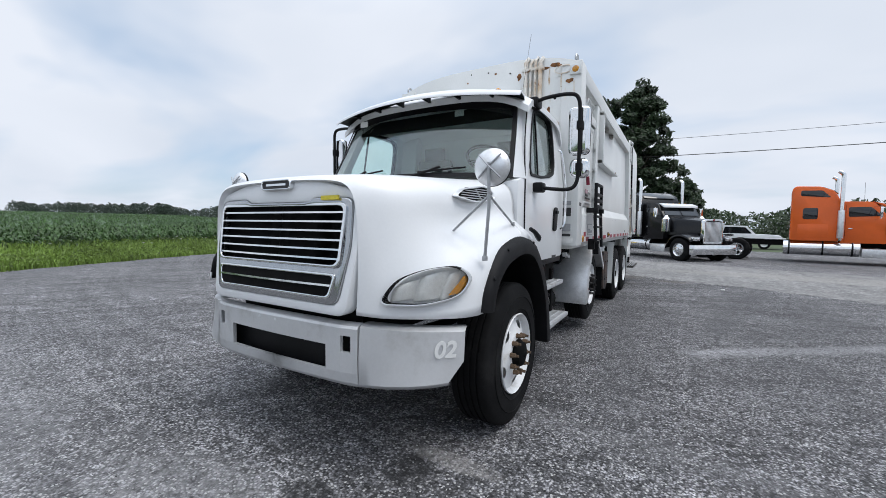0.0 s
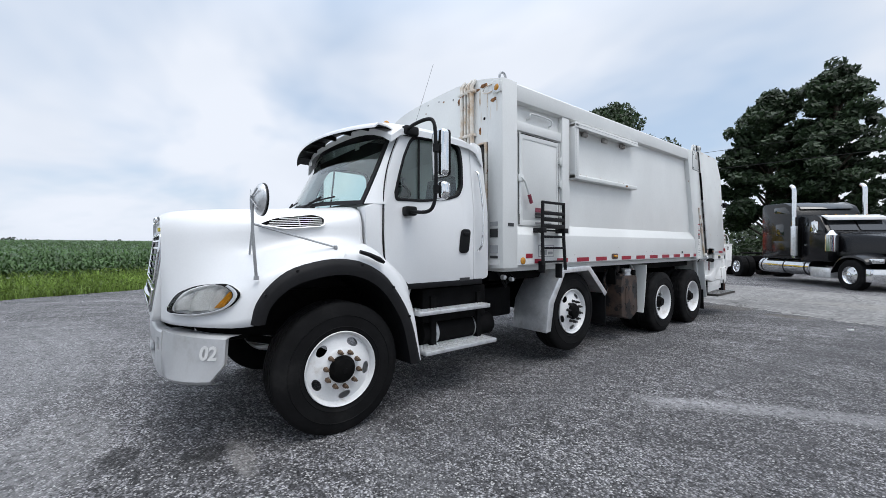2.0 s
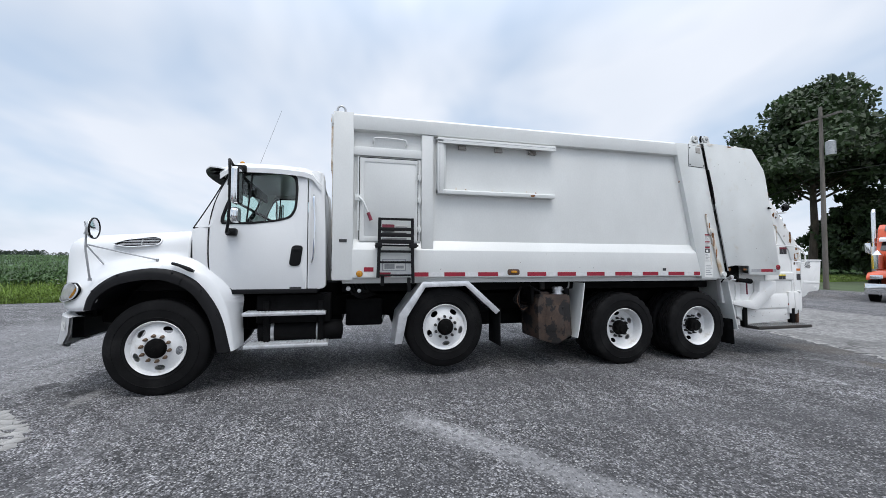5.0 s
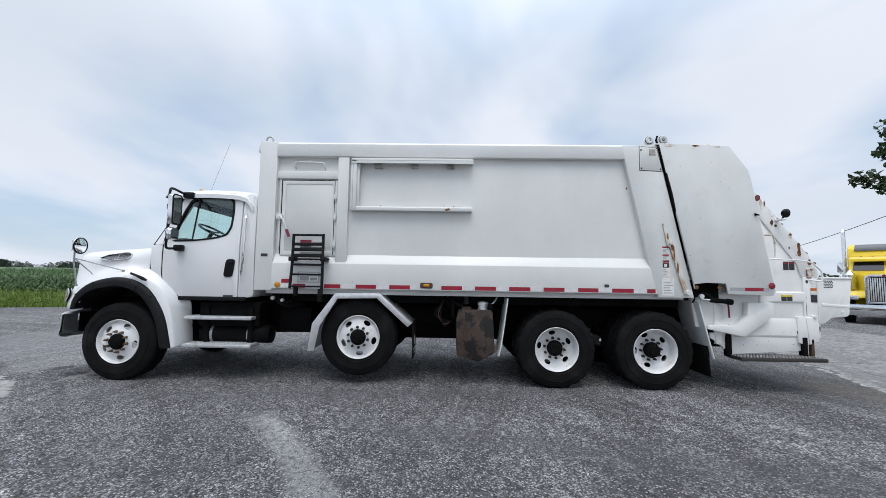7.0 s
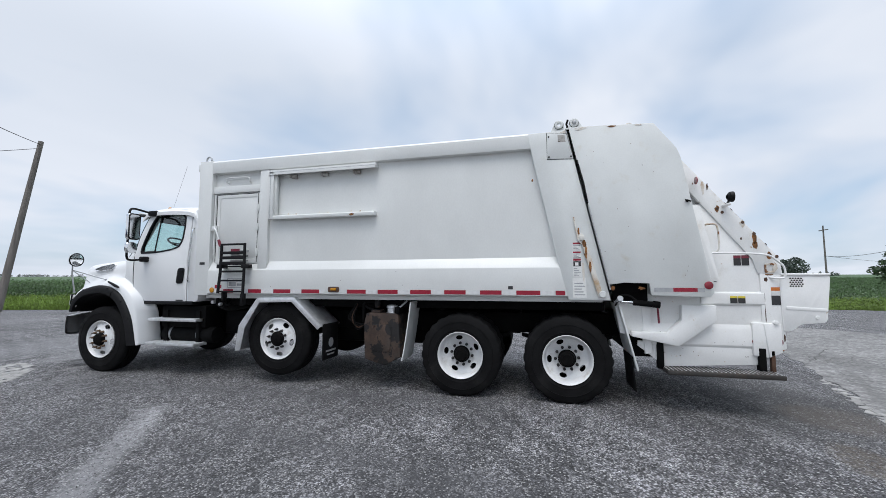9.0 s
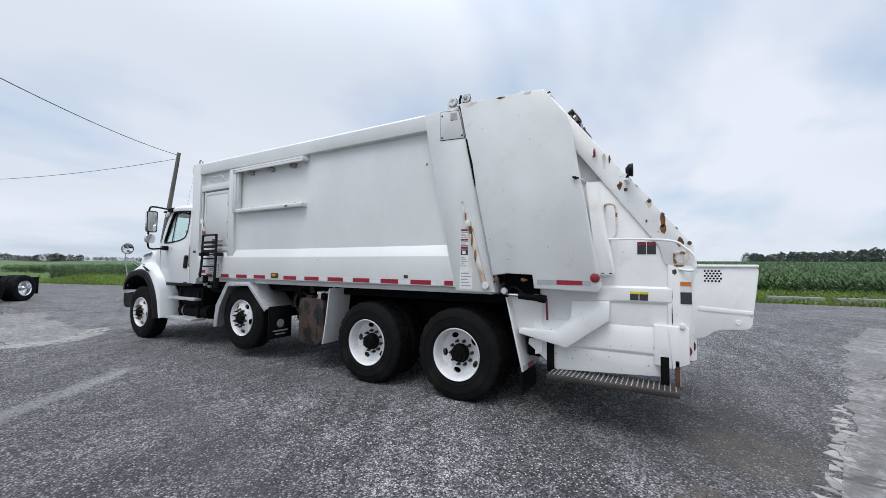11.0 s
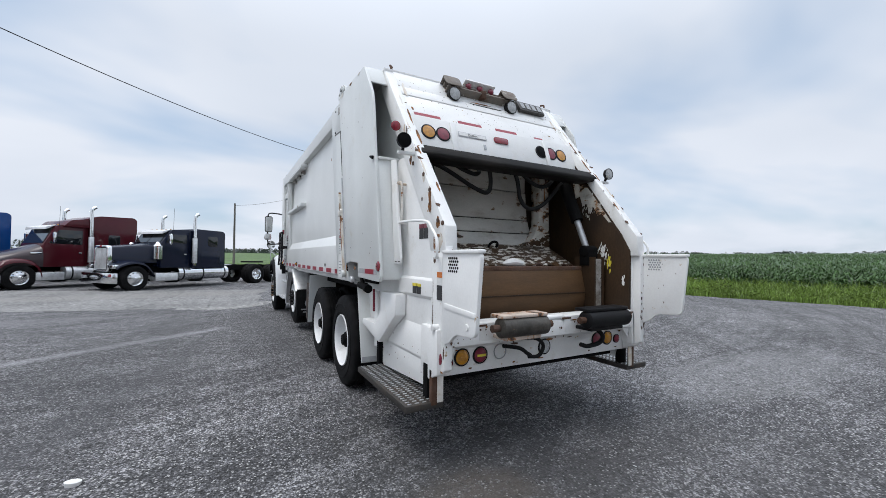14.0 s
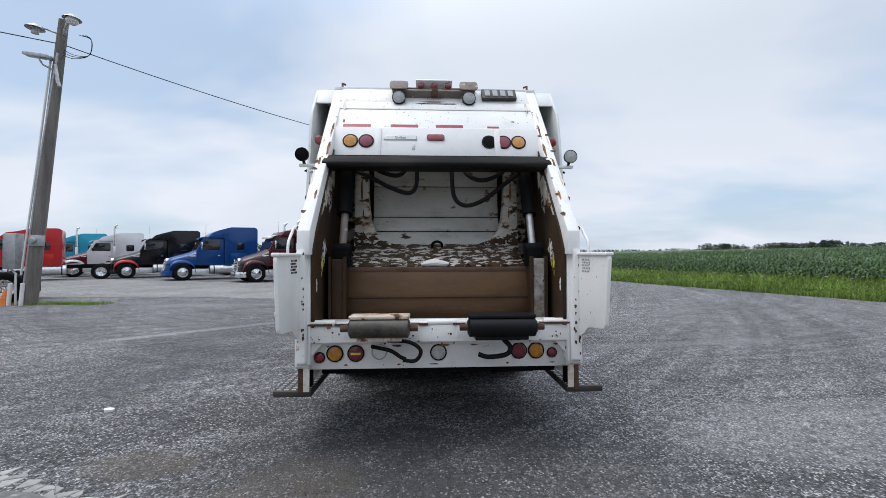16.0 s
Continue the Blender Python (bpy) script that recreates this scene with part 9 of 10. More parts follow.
for k, (y, z, ry, rz) in enumerate(((12.66, 1.56, 0.04, 0.02), (12.62, 1.50, 0.02, 0.03), (12.60, 1.30, 0.006, 0.06), (12.70, 0.70, 0.07, 0.012), (12.77, 0.83, 0.010, 0.05), (12.60, 1.10, 0.006, 0.12))):
    for sx in (1, -1):
        tp("rust_blot", S().prism([(y + a * ry, z + b * rz) for a, b in blot(230 + k)], sx * 1.1135, sx * 1.1145), M_ORUST if k % 3 == 0 else M_RUST, "rust stain")
for k in range(16):
    x = rm.uniform(-1.05, 1.05)
    z = rm.choice((0.648, 0.652, 0.81, 0.99, 0.98))
    rx, rz = rm.uniform(0.01, 0.05), rm.uniform(0.005, 0.012)
    y = 12.5945 if z < 0.7 else 12.62 if z < 0.85 else 12.7165
    tp("rust_blot", S().prism([(x + a * rx, z + b * rz) for a, b in blot(260 + k)], y, y + 0.0012, "y"), M_ORUST if k % 3 else M_RUST, "rust edge stain")
specks = S()
for _ in range(150):
    x, y = rm.uniform(-1.0, 1.0), rm.uniform(0.02, 0.71)
    s = rm.uniform(0.002, 0.007)
    h = 0.0065 if 0.25 < y < 0.39 else 0.0004
    piece = slant(S().prism([(x + a * s, y + b * s) for a, b in blot(rm.random(), 6)], h, h + 0.001, "z"))
    specks.add(piece.v, piece.f)
for _ in range(36):
    y = rm.uniform(11.45, 12.42)
    z = rm.choice((rm.uniform(0.56, 0.69), rm.uniform(0.75, 0.89), rm.uniform(0.99, 1.18)))
    s = rm.uniform(0.002, 0.006)
    x = 1.1005 if z < 0.70 else 1.1175 if z < 0.90 else 1.0955
    specks.prism([(y + a * s, z + b * s * 1.4) for a, b in blot(rm.random(), 6)], x, x + 0.001)
tagged(tp("paint_chips", specks, M_RUST, "small chips in the paint"), kind="stuff")

# worn dark edges round the rear opening: chips along the beams and posts
edge = S()
for sx in (1, -1):
    for k in range(15):
        u = rm.random()
        y, z = 11.62 + 1.10 * u, 3.2307 - 1.4149 * u
        s = rm.choice((0.004, 0.006, 0.009, 0.022))
        q = S().prism([(a * s * rm.uniform(0.6, 1.8), b * s) for a, b in blot(rm.random(), 7)], 0.0, 0.0012, "z")
        dn, nn = Vector((0, 0.6138, -0.7895)), Vector((0, 0.7895, 0.6138))
        base = Vector((sx * rm.choice((1.02, 1.025, 1.105)), y, z)) + nn * 0.0004
        q.v = [tuple(Vector((base.x + p[0], base.y, base.z)) + dn * p[1] + nn * p[2]) for p in q.v]
        edge.add(q.v, q.f)
    for k in range(26):
        x = sx * rm.choice((1.06, 1.07, 1.10, 1.105))
        z = rm.uniform(0.76, 1.58)
        s = rm.uniform(0.003, 0.011)
        edge.prism([(x + a * s, z + b * s * rm.uniform(1.0, 2.6)) for a, b in blot(rm.random(), 7)], 12.7902, 12.7914, "y")
tagged(tp("paint_chips", edge, M_RUST, "rusty chips along the worn edges"), kind="stuff")
dn, nn = Vector((0, 0.6138, -0.7895)), Vector((0, 0.7895, 0.6138))
for k, (x, u, w, h, m) in enumerate(((1.035, 0.30, 0.012, 0.14, M_ORUST), (1.09, 0.40, 0.010, 0.09, M_RUSTY), (1.03, 0.47, 0.014, 0.10, M_ORUST), (1.08, 0.58, 0.014, 0.07, M_ORUST), (1.10, 0.70, 0.010, 0.10, M_RUSTY), (1.04, 0.82, 0.012, 0.06, M_ORUST), (1.06, 0.16, 0.010, 0.10, M_RUSTY))):
    for sx in (1, -1):
        q = S().prism([(a * w, b * h) for a, b in blot(700 + k)], 0.0004, 0.0016, "z")
        base = Vector((sx * x, 11.62 + 1.10 * u, 3.2307 - 1.4149 * u))
        q.v = [tuple(base + Vector((p[0], 0, 0)) + dn * p[1] + nn * p[2]) for p in q.v]
        tp("rust_blot", q, m, "running rust stain on the beam")

# ---- parked tractor units ----


def paint(name, base):
    return mat(name, base, 0.2, coat=0.15, spec=0.3, var=0.06, scale=1.5, rough_var=0.05)


def tractor(x, y, heading, label, body, hood_m, style="classic", sleeper=2.0, stacks=1, fender_m=None, roof_up=0.0, visor_m=None, flat=False, pipe=0.0):
    """A road tractor; origin under the front axle, nose towards -y before it is turned by heading degrees."""
    t = tagged(new("tractor_unit"), label, "truck", "parked tractor units")
    t.location, t.rotation_euler = (x, y, 0), (0, 0, radians(heading))
    fender_m = fender_m or hood_m
    classic = style == "classic"
    cab0, cab1 = (1.05, 2.45) if classic else (0.75, 2.35)
    sl1 = cab1 + sleeper
    top = 2.95 + roof_up
    last = sl1 + 3.3

    def add(name, s, m, lab="", bevel=0.0, angle=35):
        return part(name, s, m, t, lab, bevel, angle)

    for sx in (1, -1):
        add("frame_rail", S().box(*sorted((sx * 0.38, sx * 0.46)), -0.5, last + 0.4, 0.75, 1.02), M_FRAME)
        wheel(t, sx * 1.16, 0, 0.515, sx, "chrome", False)
        wheel(t, sx * 1.22, last - 1.35, 0.515, sx, "chrome_drive", False, True)
        wheel(t, sx * 1.22, last, 0.515, sx, "chrome_drive", False, True)
        add("fuel_tank", S().lathe([(cab0 + 0.75, 0.05), (cab0 + 0.77, 0.32), (sl1 + 0.2, 0.32), (sl1 + 0.22, 0.05)], (sx * 0.88, 0, 0.68), 22, "y", True), M_CHROME if classic else M_ALU, "polished fuel tank")
        for q in (cab0 + 1.0, (cab0 + sl1) / 2 + 0.4, sl1):
            add("tank_strap", S().lathe([(q - 0.03, 0.327), (q + 0.03, 0.327)], (sx * 0.88, 0, 0.68), 22, "y"), M_BLACK)
        add("cab_step", S().box(*sorted((sx * 0.72, sx * 1.17)), cab0 - 0.25, cab0 + 0.72, 0.36, 0.72), M_ALU, "bright step box", 0.03)
        add("mud_flap", S().box(*sorted((sx * 0.6, sx * 1.2)), last + 0.62, last + 0.635, 0.25, 0.95), M_RUBBER)
        add("tail_light", S().disc((sx * 0.75, last + 0.55, 0.85), 0.05, 0.03, "y", 12), M_RED)
    add("fifth_wheel", S().prism(rounded([(-0.45, last - 1.1), (0.45, last - 1.1), (0.4, last - 0.2), (0.12, last - 0.1), (0, last - 0.5), (-0.12, last - 0.1), (-0.4, last - 0.2)], 0.05, 2), 1.14, 1.22, "z"), M_FRAME, "greasy coupling plate", 0.01)
    add("tail_beam", S().box(-0.9, 0.9, last + 0.5, last + 0.56, 0.72, 0.98), M_FRAME, "", 0.01)
    add("deck_plate", S().box(-0.5, 0.5, sl1 + 0.1, sl1 + 0.9, 1.02, 1.06), M_ALU)
    add("engine_block", S().box(-0.4, 0.4, -0.4, cab0, 0.6, 1.1), M_FRAME)
    # hood
    if classic:
        g_y = -0.62
        sec = [(g_y, 0.47, 1.28, 1.88), (0.0, 0.56, 1.22, 1.95), (cab0, 0.80, 1.15, 2.06)]
        rows = []
        for yy, w, z0, z1 in sec:
            rows.append([(-w, yy, z0), (-w, yy, z1 - 0.14), (-w * 0.9, yy, z1 - 0.05), (-w * 0.55, yy, z1), (0, yy, z1 + 0.02), (w * 0.55, yy, z1), (w * 0.9, yy, z1 - 0.05), (w, yy, z1 - 0.14), (w, yy, z0)])
        add("hood", S().loft(rows, True, True), hood_m, "long square hood", angle=40)
        go = rounded([(-0.52, 0.80), (0.52, 0.80), (0.52, 1.84), (0.40, 1.92), (-0.40, 1.92), (-0.52, 1.84)], 0.05, 3)
        gi = rounded([(-0.44, 0.88), (0.44, 0.88), (0.44, 1.76), (0.34, 1.83), (-0.34, 1.83), (-0.44, 1.76)], 0.04, 3)
        add("grille_shell", S().ring_plate(go, gi, g_y - 0.10, g_y + 0.06, "y"), M_CHROME, "chrome grille shell", 0.015)
        add("grille_void", S().prism(gi, g_y - 0.01, g_y + 0.02, "y"), M_BLACK)
        for k in range(15):
            xx = -0.42 + k * 0.06
            add("grille_bar", S().box(xx - 0.018, xx + 0.018, g_y - 0.06, g_y - 0.02, 0.9, 1.80), M_ALU, "", 0.006)
        add("hood_badge", S().disc((0, g_y - 0.10, 1.88), 0.05, -0.02, "y", 14), M_RED)
        add("bumper", S().prism(rounded([(-1.2, -0.86), (1.2, -0.86), (1.24, -0.66), (-1.24, -0.66)], 0.08, 4), 0.33, 0.76, "z"), M_CHROME, "polished steel bumper", 0.015)
        for sx in (1, -1):
            fd = smooth_path([(0, -0.66, 0.98), (0, -0.52, 1.10), (0, -0.2, 1.20), (0, 0.15, 1.20), (0, 0.45, 1.08), (0, 0.66, 0.82), (0, 0.78, 0.62)], 4)
            rows = [[(sx * 0.52, q[1], q[2] + 0.10), (sx * 1.0, q[1], q[2] + 0.05), (sx * 1.17, q[1], q[2] - 0.01), (sx * 1.18, q[1], q[2] - 0.08), (sx * 1.15, q[1], q[2] - 0.08), (sx * 0.52, q[1], q[2] + 0.04)] for q in fd]
            add("fender", S().loft(rows, True, True), fender_m, "rounded front fender", angle=50)
            add("headlight", S().prism(rounded([(sx * 0.70, 0.94), (sx * 1.06, 0.94), (sx * 1.06, 1.10), (sx * 0.70, 1.10)], 0.03, 3), -0.72, -0.58, "y"), M_CHROME, "square twin headlight", 0.01)
            for xx in (0.79, 0.97):
                add("headlight_lens", S().box(*sorted((sx * (xx - 0.07), sx * (xx + 0.07))), -0.73, -0.715, 0.965, 1.075), M_LENS)
            add("air_cleaner", S().lathe([(1.32, 0.05), (1.34, 0.19), (1.95, 0.19), (2.02, 0.12), (2.12, 0.05)], (sx * 1.02, cab0 - 0.10, 0), 18, "z", True), M_CHROME, "chrome air cleaner")
    else:
        rows = []
        for yy, w, z0, z1 in ((-0.86, 0.62, 0.62, 1.12), (-0.78, 0.80, 0.58, 1.32), (-0.55, 0.95, 0.58, 1.48), (-0.1, 1.02, 1.0, 1.62), (0.4, 1.06, 1.0, 1.78), (cab0, 1.10, 0.95, 1.95)):
            rows.append([(-w, yy, z0), (-w, yy, z0 + (z1 - z0) * 0.55), (-w * 0.86, yy, z0 + (z1 - z0) * 0.84), (-w * 0.5, yy, z1), (0, yy, z1 + 0.03), (w * 0.5, yy, z1), (w * 0.86, yy, z0 + (z1 - z0) * 0.84), (w, yy, z0 + (z1 - z0) * 0.55), (w, yy, z0)])
        arr2 = spline_rows(rows, 2)
        add("hood", S().loft(arr2.tolist(), False, True), hood_m, "sloping aerodynamic hood", angle=45)
        go = rounded([(-0.46, 0.62), (0.46, 0.62), (0.52, 1.30), (0.40, 1.42), (-0.40, 1.42), (-0.52, 1.30)], 0.06, 3)
        gi = rounded([(-0.40, 0.70), (0.40, 0.70), (0.45, 1.26), (0.34, 1.35), (-0.34, 1.35), (-0.45, 1.26)], 0.05, 3)

        def lean_back(s):
            s.v = [(a, b + 0.22 * max(0, c - 0.9) + 0.14 * a * a, c) for a, b, c in s.v]
            return s
        add("grille_shell", lean_back(S().ring_plate(go, gi, -0.98, -0.82, "y")), M_CHROME, "chrome grille rim", 0.015)
        for k in range(6):
            add("grille_bar", lean_back(S().box(-0.43, 0.43, -0.96, -0.93, 0.76 + k * 0.095, 0.795 + k * 0.095)), M_ALU, "", 0.006)
        add("grille_void", lean_back(S().prism(gi, -0.92, -0.88, "y")), M_BLACK)
        add("bumper", S().prism(rounded([(-0.62, -1.05), (0.62, -1.05), (1.02, -0.90), (1.2, -0.55), (1.02, -0.55), (-1.02, -0.55), (-1.2, -0.55), (-1.02, -0.90)], 0.06, 3), 0.30, 0.62, "z"), M_CHROME if visor_m else hood_m, "shaped front bumper", 0.02)
        for sx in (1, -1):
            fd = smooth_path([(0, -0.72, 0.62), (0, -0.66, 0.92), (0, -0.42, 1.15), (0, -0.05, 1.23), (0, 0.35, 1.16), (0, 0.62, 0.92), (0, 0.72, 0.55)], 4)
            rows = [[(sx * 0.60, q[1], q[2] + 0.14), (sx * 1.05, q[1], q[2] + 0.09), (sx * 1.17, q[1], q[2] + 0.0), (sx * 1.18, q[1] * 0.97, q[2] - 0.09), (sx * 1.12, q[1] * 0.96, q[2] - 0.09), (sx * 0.60, q[1], q[2] - 0.02)] for q in fd]
            add("fender", S().loft(rows, True, True), fender_m, "rounded front fender", angle=50)
            add("headlight", S().prism(rounded([(sx * 0.62, 0.86), (sx * 0.98, 0.92), (sx * 1.08, 1.08), (sx * 0.78, 1.02)], 0.04, 3), -0.90, -0.62, "y"), M_LENS, "swept headlight", 0.03)
            add("hood_vent", S().box(*sorted((sx * 1.0, sx * 1.075)), 0.35, 0.72, 1.52, 1.60), M_CHROME, "", 0.01)
    # cab
    ct = 2.72 if classic else 2.85
    base = 2.06 if classic else 1.95
    side = rounded([(cab0, 0.95), (cab0, base), (cab0 + 0.42, ct - 0.05), (cab0 + 0.55, ct), (cab1, ct + 0.03), (cab1, 0.95)], 0.06, 3)
    add("cab", S().prism(side, -1.06, 1.06), body, "cab shell", 0.05, angle=40)
    sl = (ct - 0.05 - base)
    glass = S()
    for k in ((-1, 1) if classic else (0,)):
        pts = rounded([(k * 0.03 if k else -0.95, base + 0.07), (0.95 * (k or 1), base + 0.07), (0.88 * (k or 1), ct - 0.14), (k * 0.03 if k else -0.88, ct - 0.14)], 0.05, 3)
        v0 = [(a, cab0 + 0.42 * (b - base) / sl - 0.035, b) for a, b in pts]
        v1 = [(a, cab0 + 0.42 * (b - base) / sl + 0.02, b) for a, b in pts]
        n = len(pts)
        glass.add(v0 + v1, [tuple(range(n)), tuple(range(2 * n - 1, n - 1, -1))] + [(i, (i + 1) % n, n + (i + 1) % n, n + i) for i in range(n)])
    add("windscreen", glass, M_DGLASS, "dark windscreen")
    vz = ct - 0.06
    add("visor", S().prism([(cab0 + 0.46, vz + 0.07), (cab0 + 0.12, vz - 0.04), (cab0 + 0.10, vz - 0.15), (cab0 + 0.14, vz - 0.14), (cab0 + 0.40, vz + 0.02)], -0.98, 0.98), visor_m or body, "sun visor", 0.008)
    for xx in (-0.7, -0.35, 0.0, 0.35, 0.7):
        add("roof_marker", S().lathe([(0.0, 0.04), (0.04, 0.03), (0.05, 0.0)], (xx, cab0 + 0.62, ct), 10, "z"), M_AMBER)
    for sx in (1, -1):
        sw = rounded([(cab0 + 0.18, base + 0.05), (cab1 - 0.22, base + 0.02), (cab1 - 0.22, ct - 0.22), (cab0 + 0.52, ct - 0.22)], 0.06, 3)
        add("side_window", S().prism(sw, sx * 1.045, sx * 1.068), M_DGLASS, "dark side window", 0.004)
        add("door_line", S().box(*sorted((sx * 1.058, sx * 1.064)), cab1 - 0.14, cab1 - 0.13, 1.0, ct - 0.12), M_BLACK)
        add("door_handle", S().box(*sorted((sx * 1.06, sx * 1.085)), cab1 - 0.36, cab1 - 0.24, 1.55, 1.60), M_CHROME, "", 0.006)
        add("mirror", S().prism(rounded([(sx * 1.24, 2.05), (sx * 1.42, 2.05), (sx * 1.42, 2.48), (sx * 1.24, 2.48)], 0.04, 3), cab0 + 0.22, cab0 + 0.30, "y"), M_CHROME, "chrome side mirror", 0.02)
        add("mirror_arm", S().tube([(sx * 1.04, cab0 + 0.45, 2.5), (sx * 1.33, cab0 + 0.27, 2.52), (sx * 1.33, cab0 + 0.27, 2.0), (sx * 1.05, cab0 + 0.4, 1.98)], 0.016, 6), M_CHROME)
    # sleeper
    if sleeper > 0:
        r0 = ct + 0.02
        prof = rounded([(cab1 + 0.03, 1.0), (cab1 + 0.03, r0), (cab1 + 0.25, top - 0.05 + 0.12), (cab1 + 0.7, top + 0.28), (sl1 - 0.12, top + 0.33), (sl1, top + 0.2), (sl1, 1.0)], 0.10, 4)
        if flat:
            prof = rounded([(cab1 + 0.03, 0.9), (cab1 + 0.03, ct + 0.02), (cab1 + 0.12, ct + 0.10), (sl1 - 0.10, ct + 0.06), (sl1, ct - 0.06), (sl1, 0.9)], 0.10, 4)
        if not classic:
            prof = rounded([(cab0 + 0.62, ct - 0.06), (cab0 + 0.9, ct + 0.25), (cab0 + 1.3, top + 0.45), (cab1 + 0.4, top + 0.68), (sl1 - 0.15, top + 0.72), (sl1, top + 0.6), (sl1, 0.95), (cab1 + 0.02, 0.95), (cab1 + 0.02, ct - 0.08)], 0.10, 4)
        add("sleeper", S().prism(prof, -1.18, 1.18), body, "sleeper box", 0.06, angle=40)
        for sx in (1, -1):
            add("sleeper_window", S().prism(rounded([(cab1 + 0.75, 1.98), (cab1 + 1.25, 1.98), (cab1 + 1.25, 2.48), (cab1 + 0.75, 2.48)], 0.08, 4), sx * 1.17, sx * 1.19), M_DGLASS, "dark sleeper window", 0.004)
            add("luggage_door", S().box(*sorted((sx * 1.178, sx * 1.186)), cab1 + 0.4, cab1 + 1.4, 1.15, 1.75), body, "", 0.004)
            if classic and not flat:
                add("roof_window", S().prism(rounded([(cab1 + 0.35, top - 0.22), (cab1 + 1.35, top - 0.12), (cab1 + 1.35, top + 0.12), (cab1 + 0.65, top + 0.10)], 0.05, 3), sx * 1.17, sx * 1.19), M_DGLASS, "dark roof window", 0.004)
        if classic and not flat:
            add("roof_glass", S().prism([(cab1 + 0.12, top - 0.04), (cab1 + 0.26, top + 0.10), (cab1 + 0.62, top + 0.27), (cab1 + 0.58, top + 0.20), (cab1 + 0.30, top)], -0.95, 0.95), M_DGLASS, "", 0.005)
    for k in range(stacks):
        sx = (1, -1)[k]
        yy = cab1 + 0.02
        xx = sx * 1.27
        add("exhaust_pipe", S().tube(smooth_path([(xx, yy, 1.05), (xx, yy, 2.2), (xx, yy, 3.2 - pipe), (xx, yy, 3.80 - pipe), (xx, yy + 0.05, 3.95 - pipe), (xx, yy + 0.16, 4.03 - pipe)], 5), 0.075, 14), M_CHROME, "chrome exhaust stack")
        add("stack_guard", S().lathe([(1.15, 0.11), (2.35, 0.11)], (xx, yy, 0), 18, "z", True), M_ALU, "bright heat shield", 0.005)
    add("cab_antenna", S().tube([(1.1, cab0 + 0.5, 2.4), (1.12, cab0 + 0.52, 3.7)], 0.006, 5), M_BLACK)
    return t


P_BLACK, P_MAROON = paint("black_paint", (0.005, 0.005, 0.006)), paint("maroon_paint", (0.075, 0.008, 0.014))
P_ORANGE, P_YELLOW = paint("orange_paint", (0.72, 0.13, 0.025)), paint("yellow_paint", (0.72, 0.52, 0.03))
P_NAVY, P_BLUE = paint("navy_paint", (0.006, 0.010, 0.026)), paint("blue_paint", (0.005, 0.052, 0.20))
P_RED, P_WHITE = paint("red_paint", (0.42, 0.018, 0.02)), paint("white_paint", (0.72, 0.73, 0.74))
P_TEAL, P_CORAL = paint("turquoise_paint", (0.02, 0.30, 0.44)), paint("coral_paint", (0.60, 0.10, 0.04))
P_BROWN, P_SILVER = paint("brown_metal_paint", (0.040, 0.026, 0.030)), paint("silver_paint", (0.55, 0.56, 0.58))

tractor(0.95, 21.95, 43.0, "black and maroon tractor unit with tall chrome stacks", P_BLACK, P_BLACK, "classic", 2.2, 2, None, 0.15, P_WHITE)
tractor(8.75, 24.2, 80.0, "bright orange tractor unit with a large sleeper", P_ORANGE, P_ORANGE, "classic", 1.65, 2, None, 0.2, P_ORANGE)
tractor(-6.6, 26.6, 22.0, "coral orange tractor unit with a chrome grille", P_CORAL, P_CORAL, "classic", 2.0, 2, None, 0.15, P_WHITE)
tractor(-11.2, 24.6, 41.0, "yellow tractor unit with a silver grille", P_YELLOW, P_YELLOW, "classic", 2.0, 2, None, 0.15, P_YELLOW)
tractor(4.28, -6.75, 127, "navy blue tractor unit with chrome tanks and stack", P_NAVY, P_NAVY, "classic", 1.7, 2, None, -0.15, P_WHITE, True, 0.5)
tractor(8.5, -8.8, 127, "maroon and brown tractor unit with chrome stack", P_MAROON, P_BROWN, "aero", 2.0, 2, P_MAROON, -0.25, P_WHITE, False, 0.25)
tractor(14.0, -10.9, 127, "blue tractor unit with a high roof sleeper", P_BLUE, P_BLUE, "aero", 2.1, 0, None, -0.1)
tractor(19.6, -13.8, 127, "black tractor unit with red fenders", P_BLACK, P_BLACK, "aero", 2.1, 0, P_RED, -0.15)
tractor(25.1, -16.0, 127, "white and maroon tractor unit with chrome stacks", P_WHITE, P_MAROON, "aero", 1.9, 2, P_SILVER, -0.2, P_WHITE)
tractor(30.2, -18.6, 127, "turquoise tractor unit with a high roof", P_TEAL, P_TEAL, "aero", 2.0, 1, None, -0.1)
tractor(18.45, 5.9, 127, "dark tractor unit parked past the yard pole", P_BLACK, P_BLACK, "classic", 1.8, 0, None, -0.1)
tractor(25.8, -9.6, 127, "red tractor unit with a low hood", P_RED, P_RED, "aero", 1.8, 0, None, -0.25)

# ---- poles and wires ----


def pole(x, y, height, lean=(0, 0), r=0.15, label="weathered grey wooden utility pole"):
    p = tagged(new("utility_pole"), label, "pole")
    p.location = (x, y, -0.03)
    part("post", S().tube([(lean[0] * k, lean[1] * k, height * k) for k in np.linspace(0, 1, 7)], [r * (1 - 0.35 * k) for k in np.linspace(0, 1, 7)], 14), M_WOOD, p)
    return p


LP = (10.79, 2.37)
LPL = (-0.98, 0.0)          # how far its top leans
lp = pole(*LP, 9.45, LPL, 0.20, "leaning wooden yard pole with lamps and junction boxes")
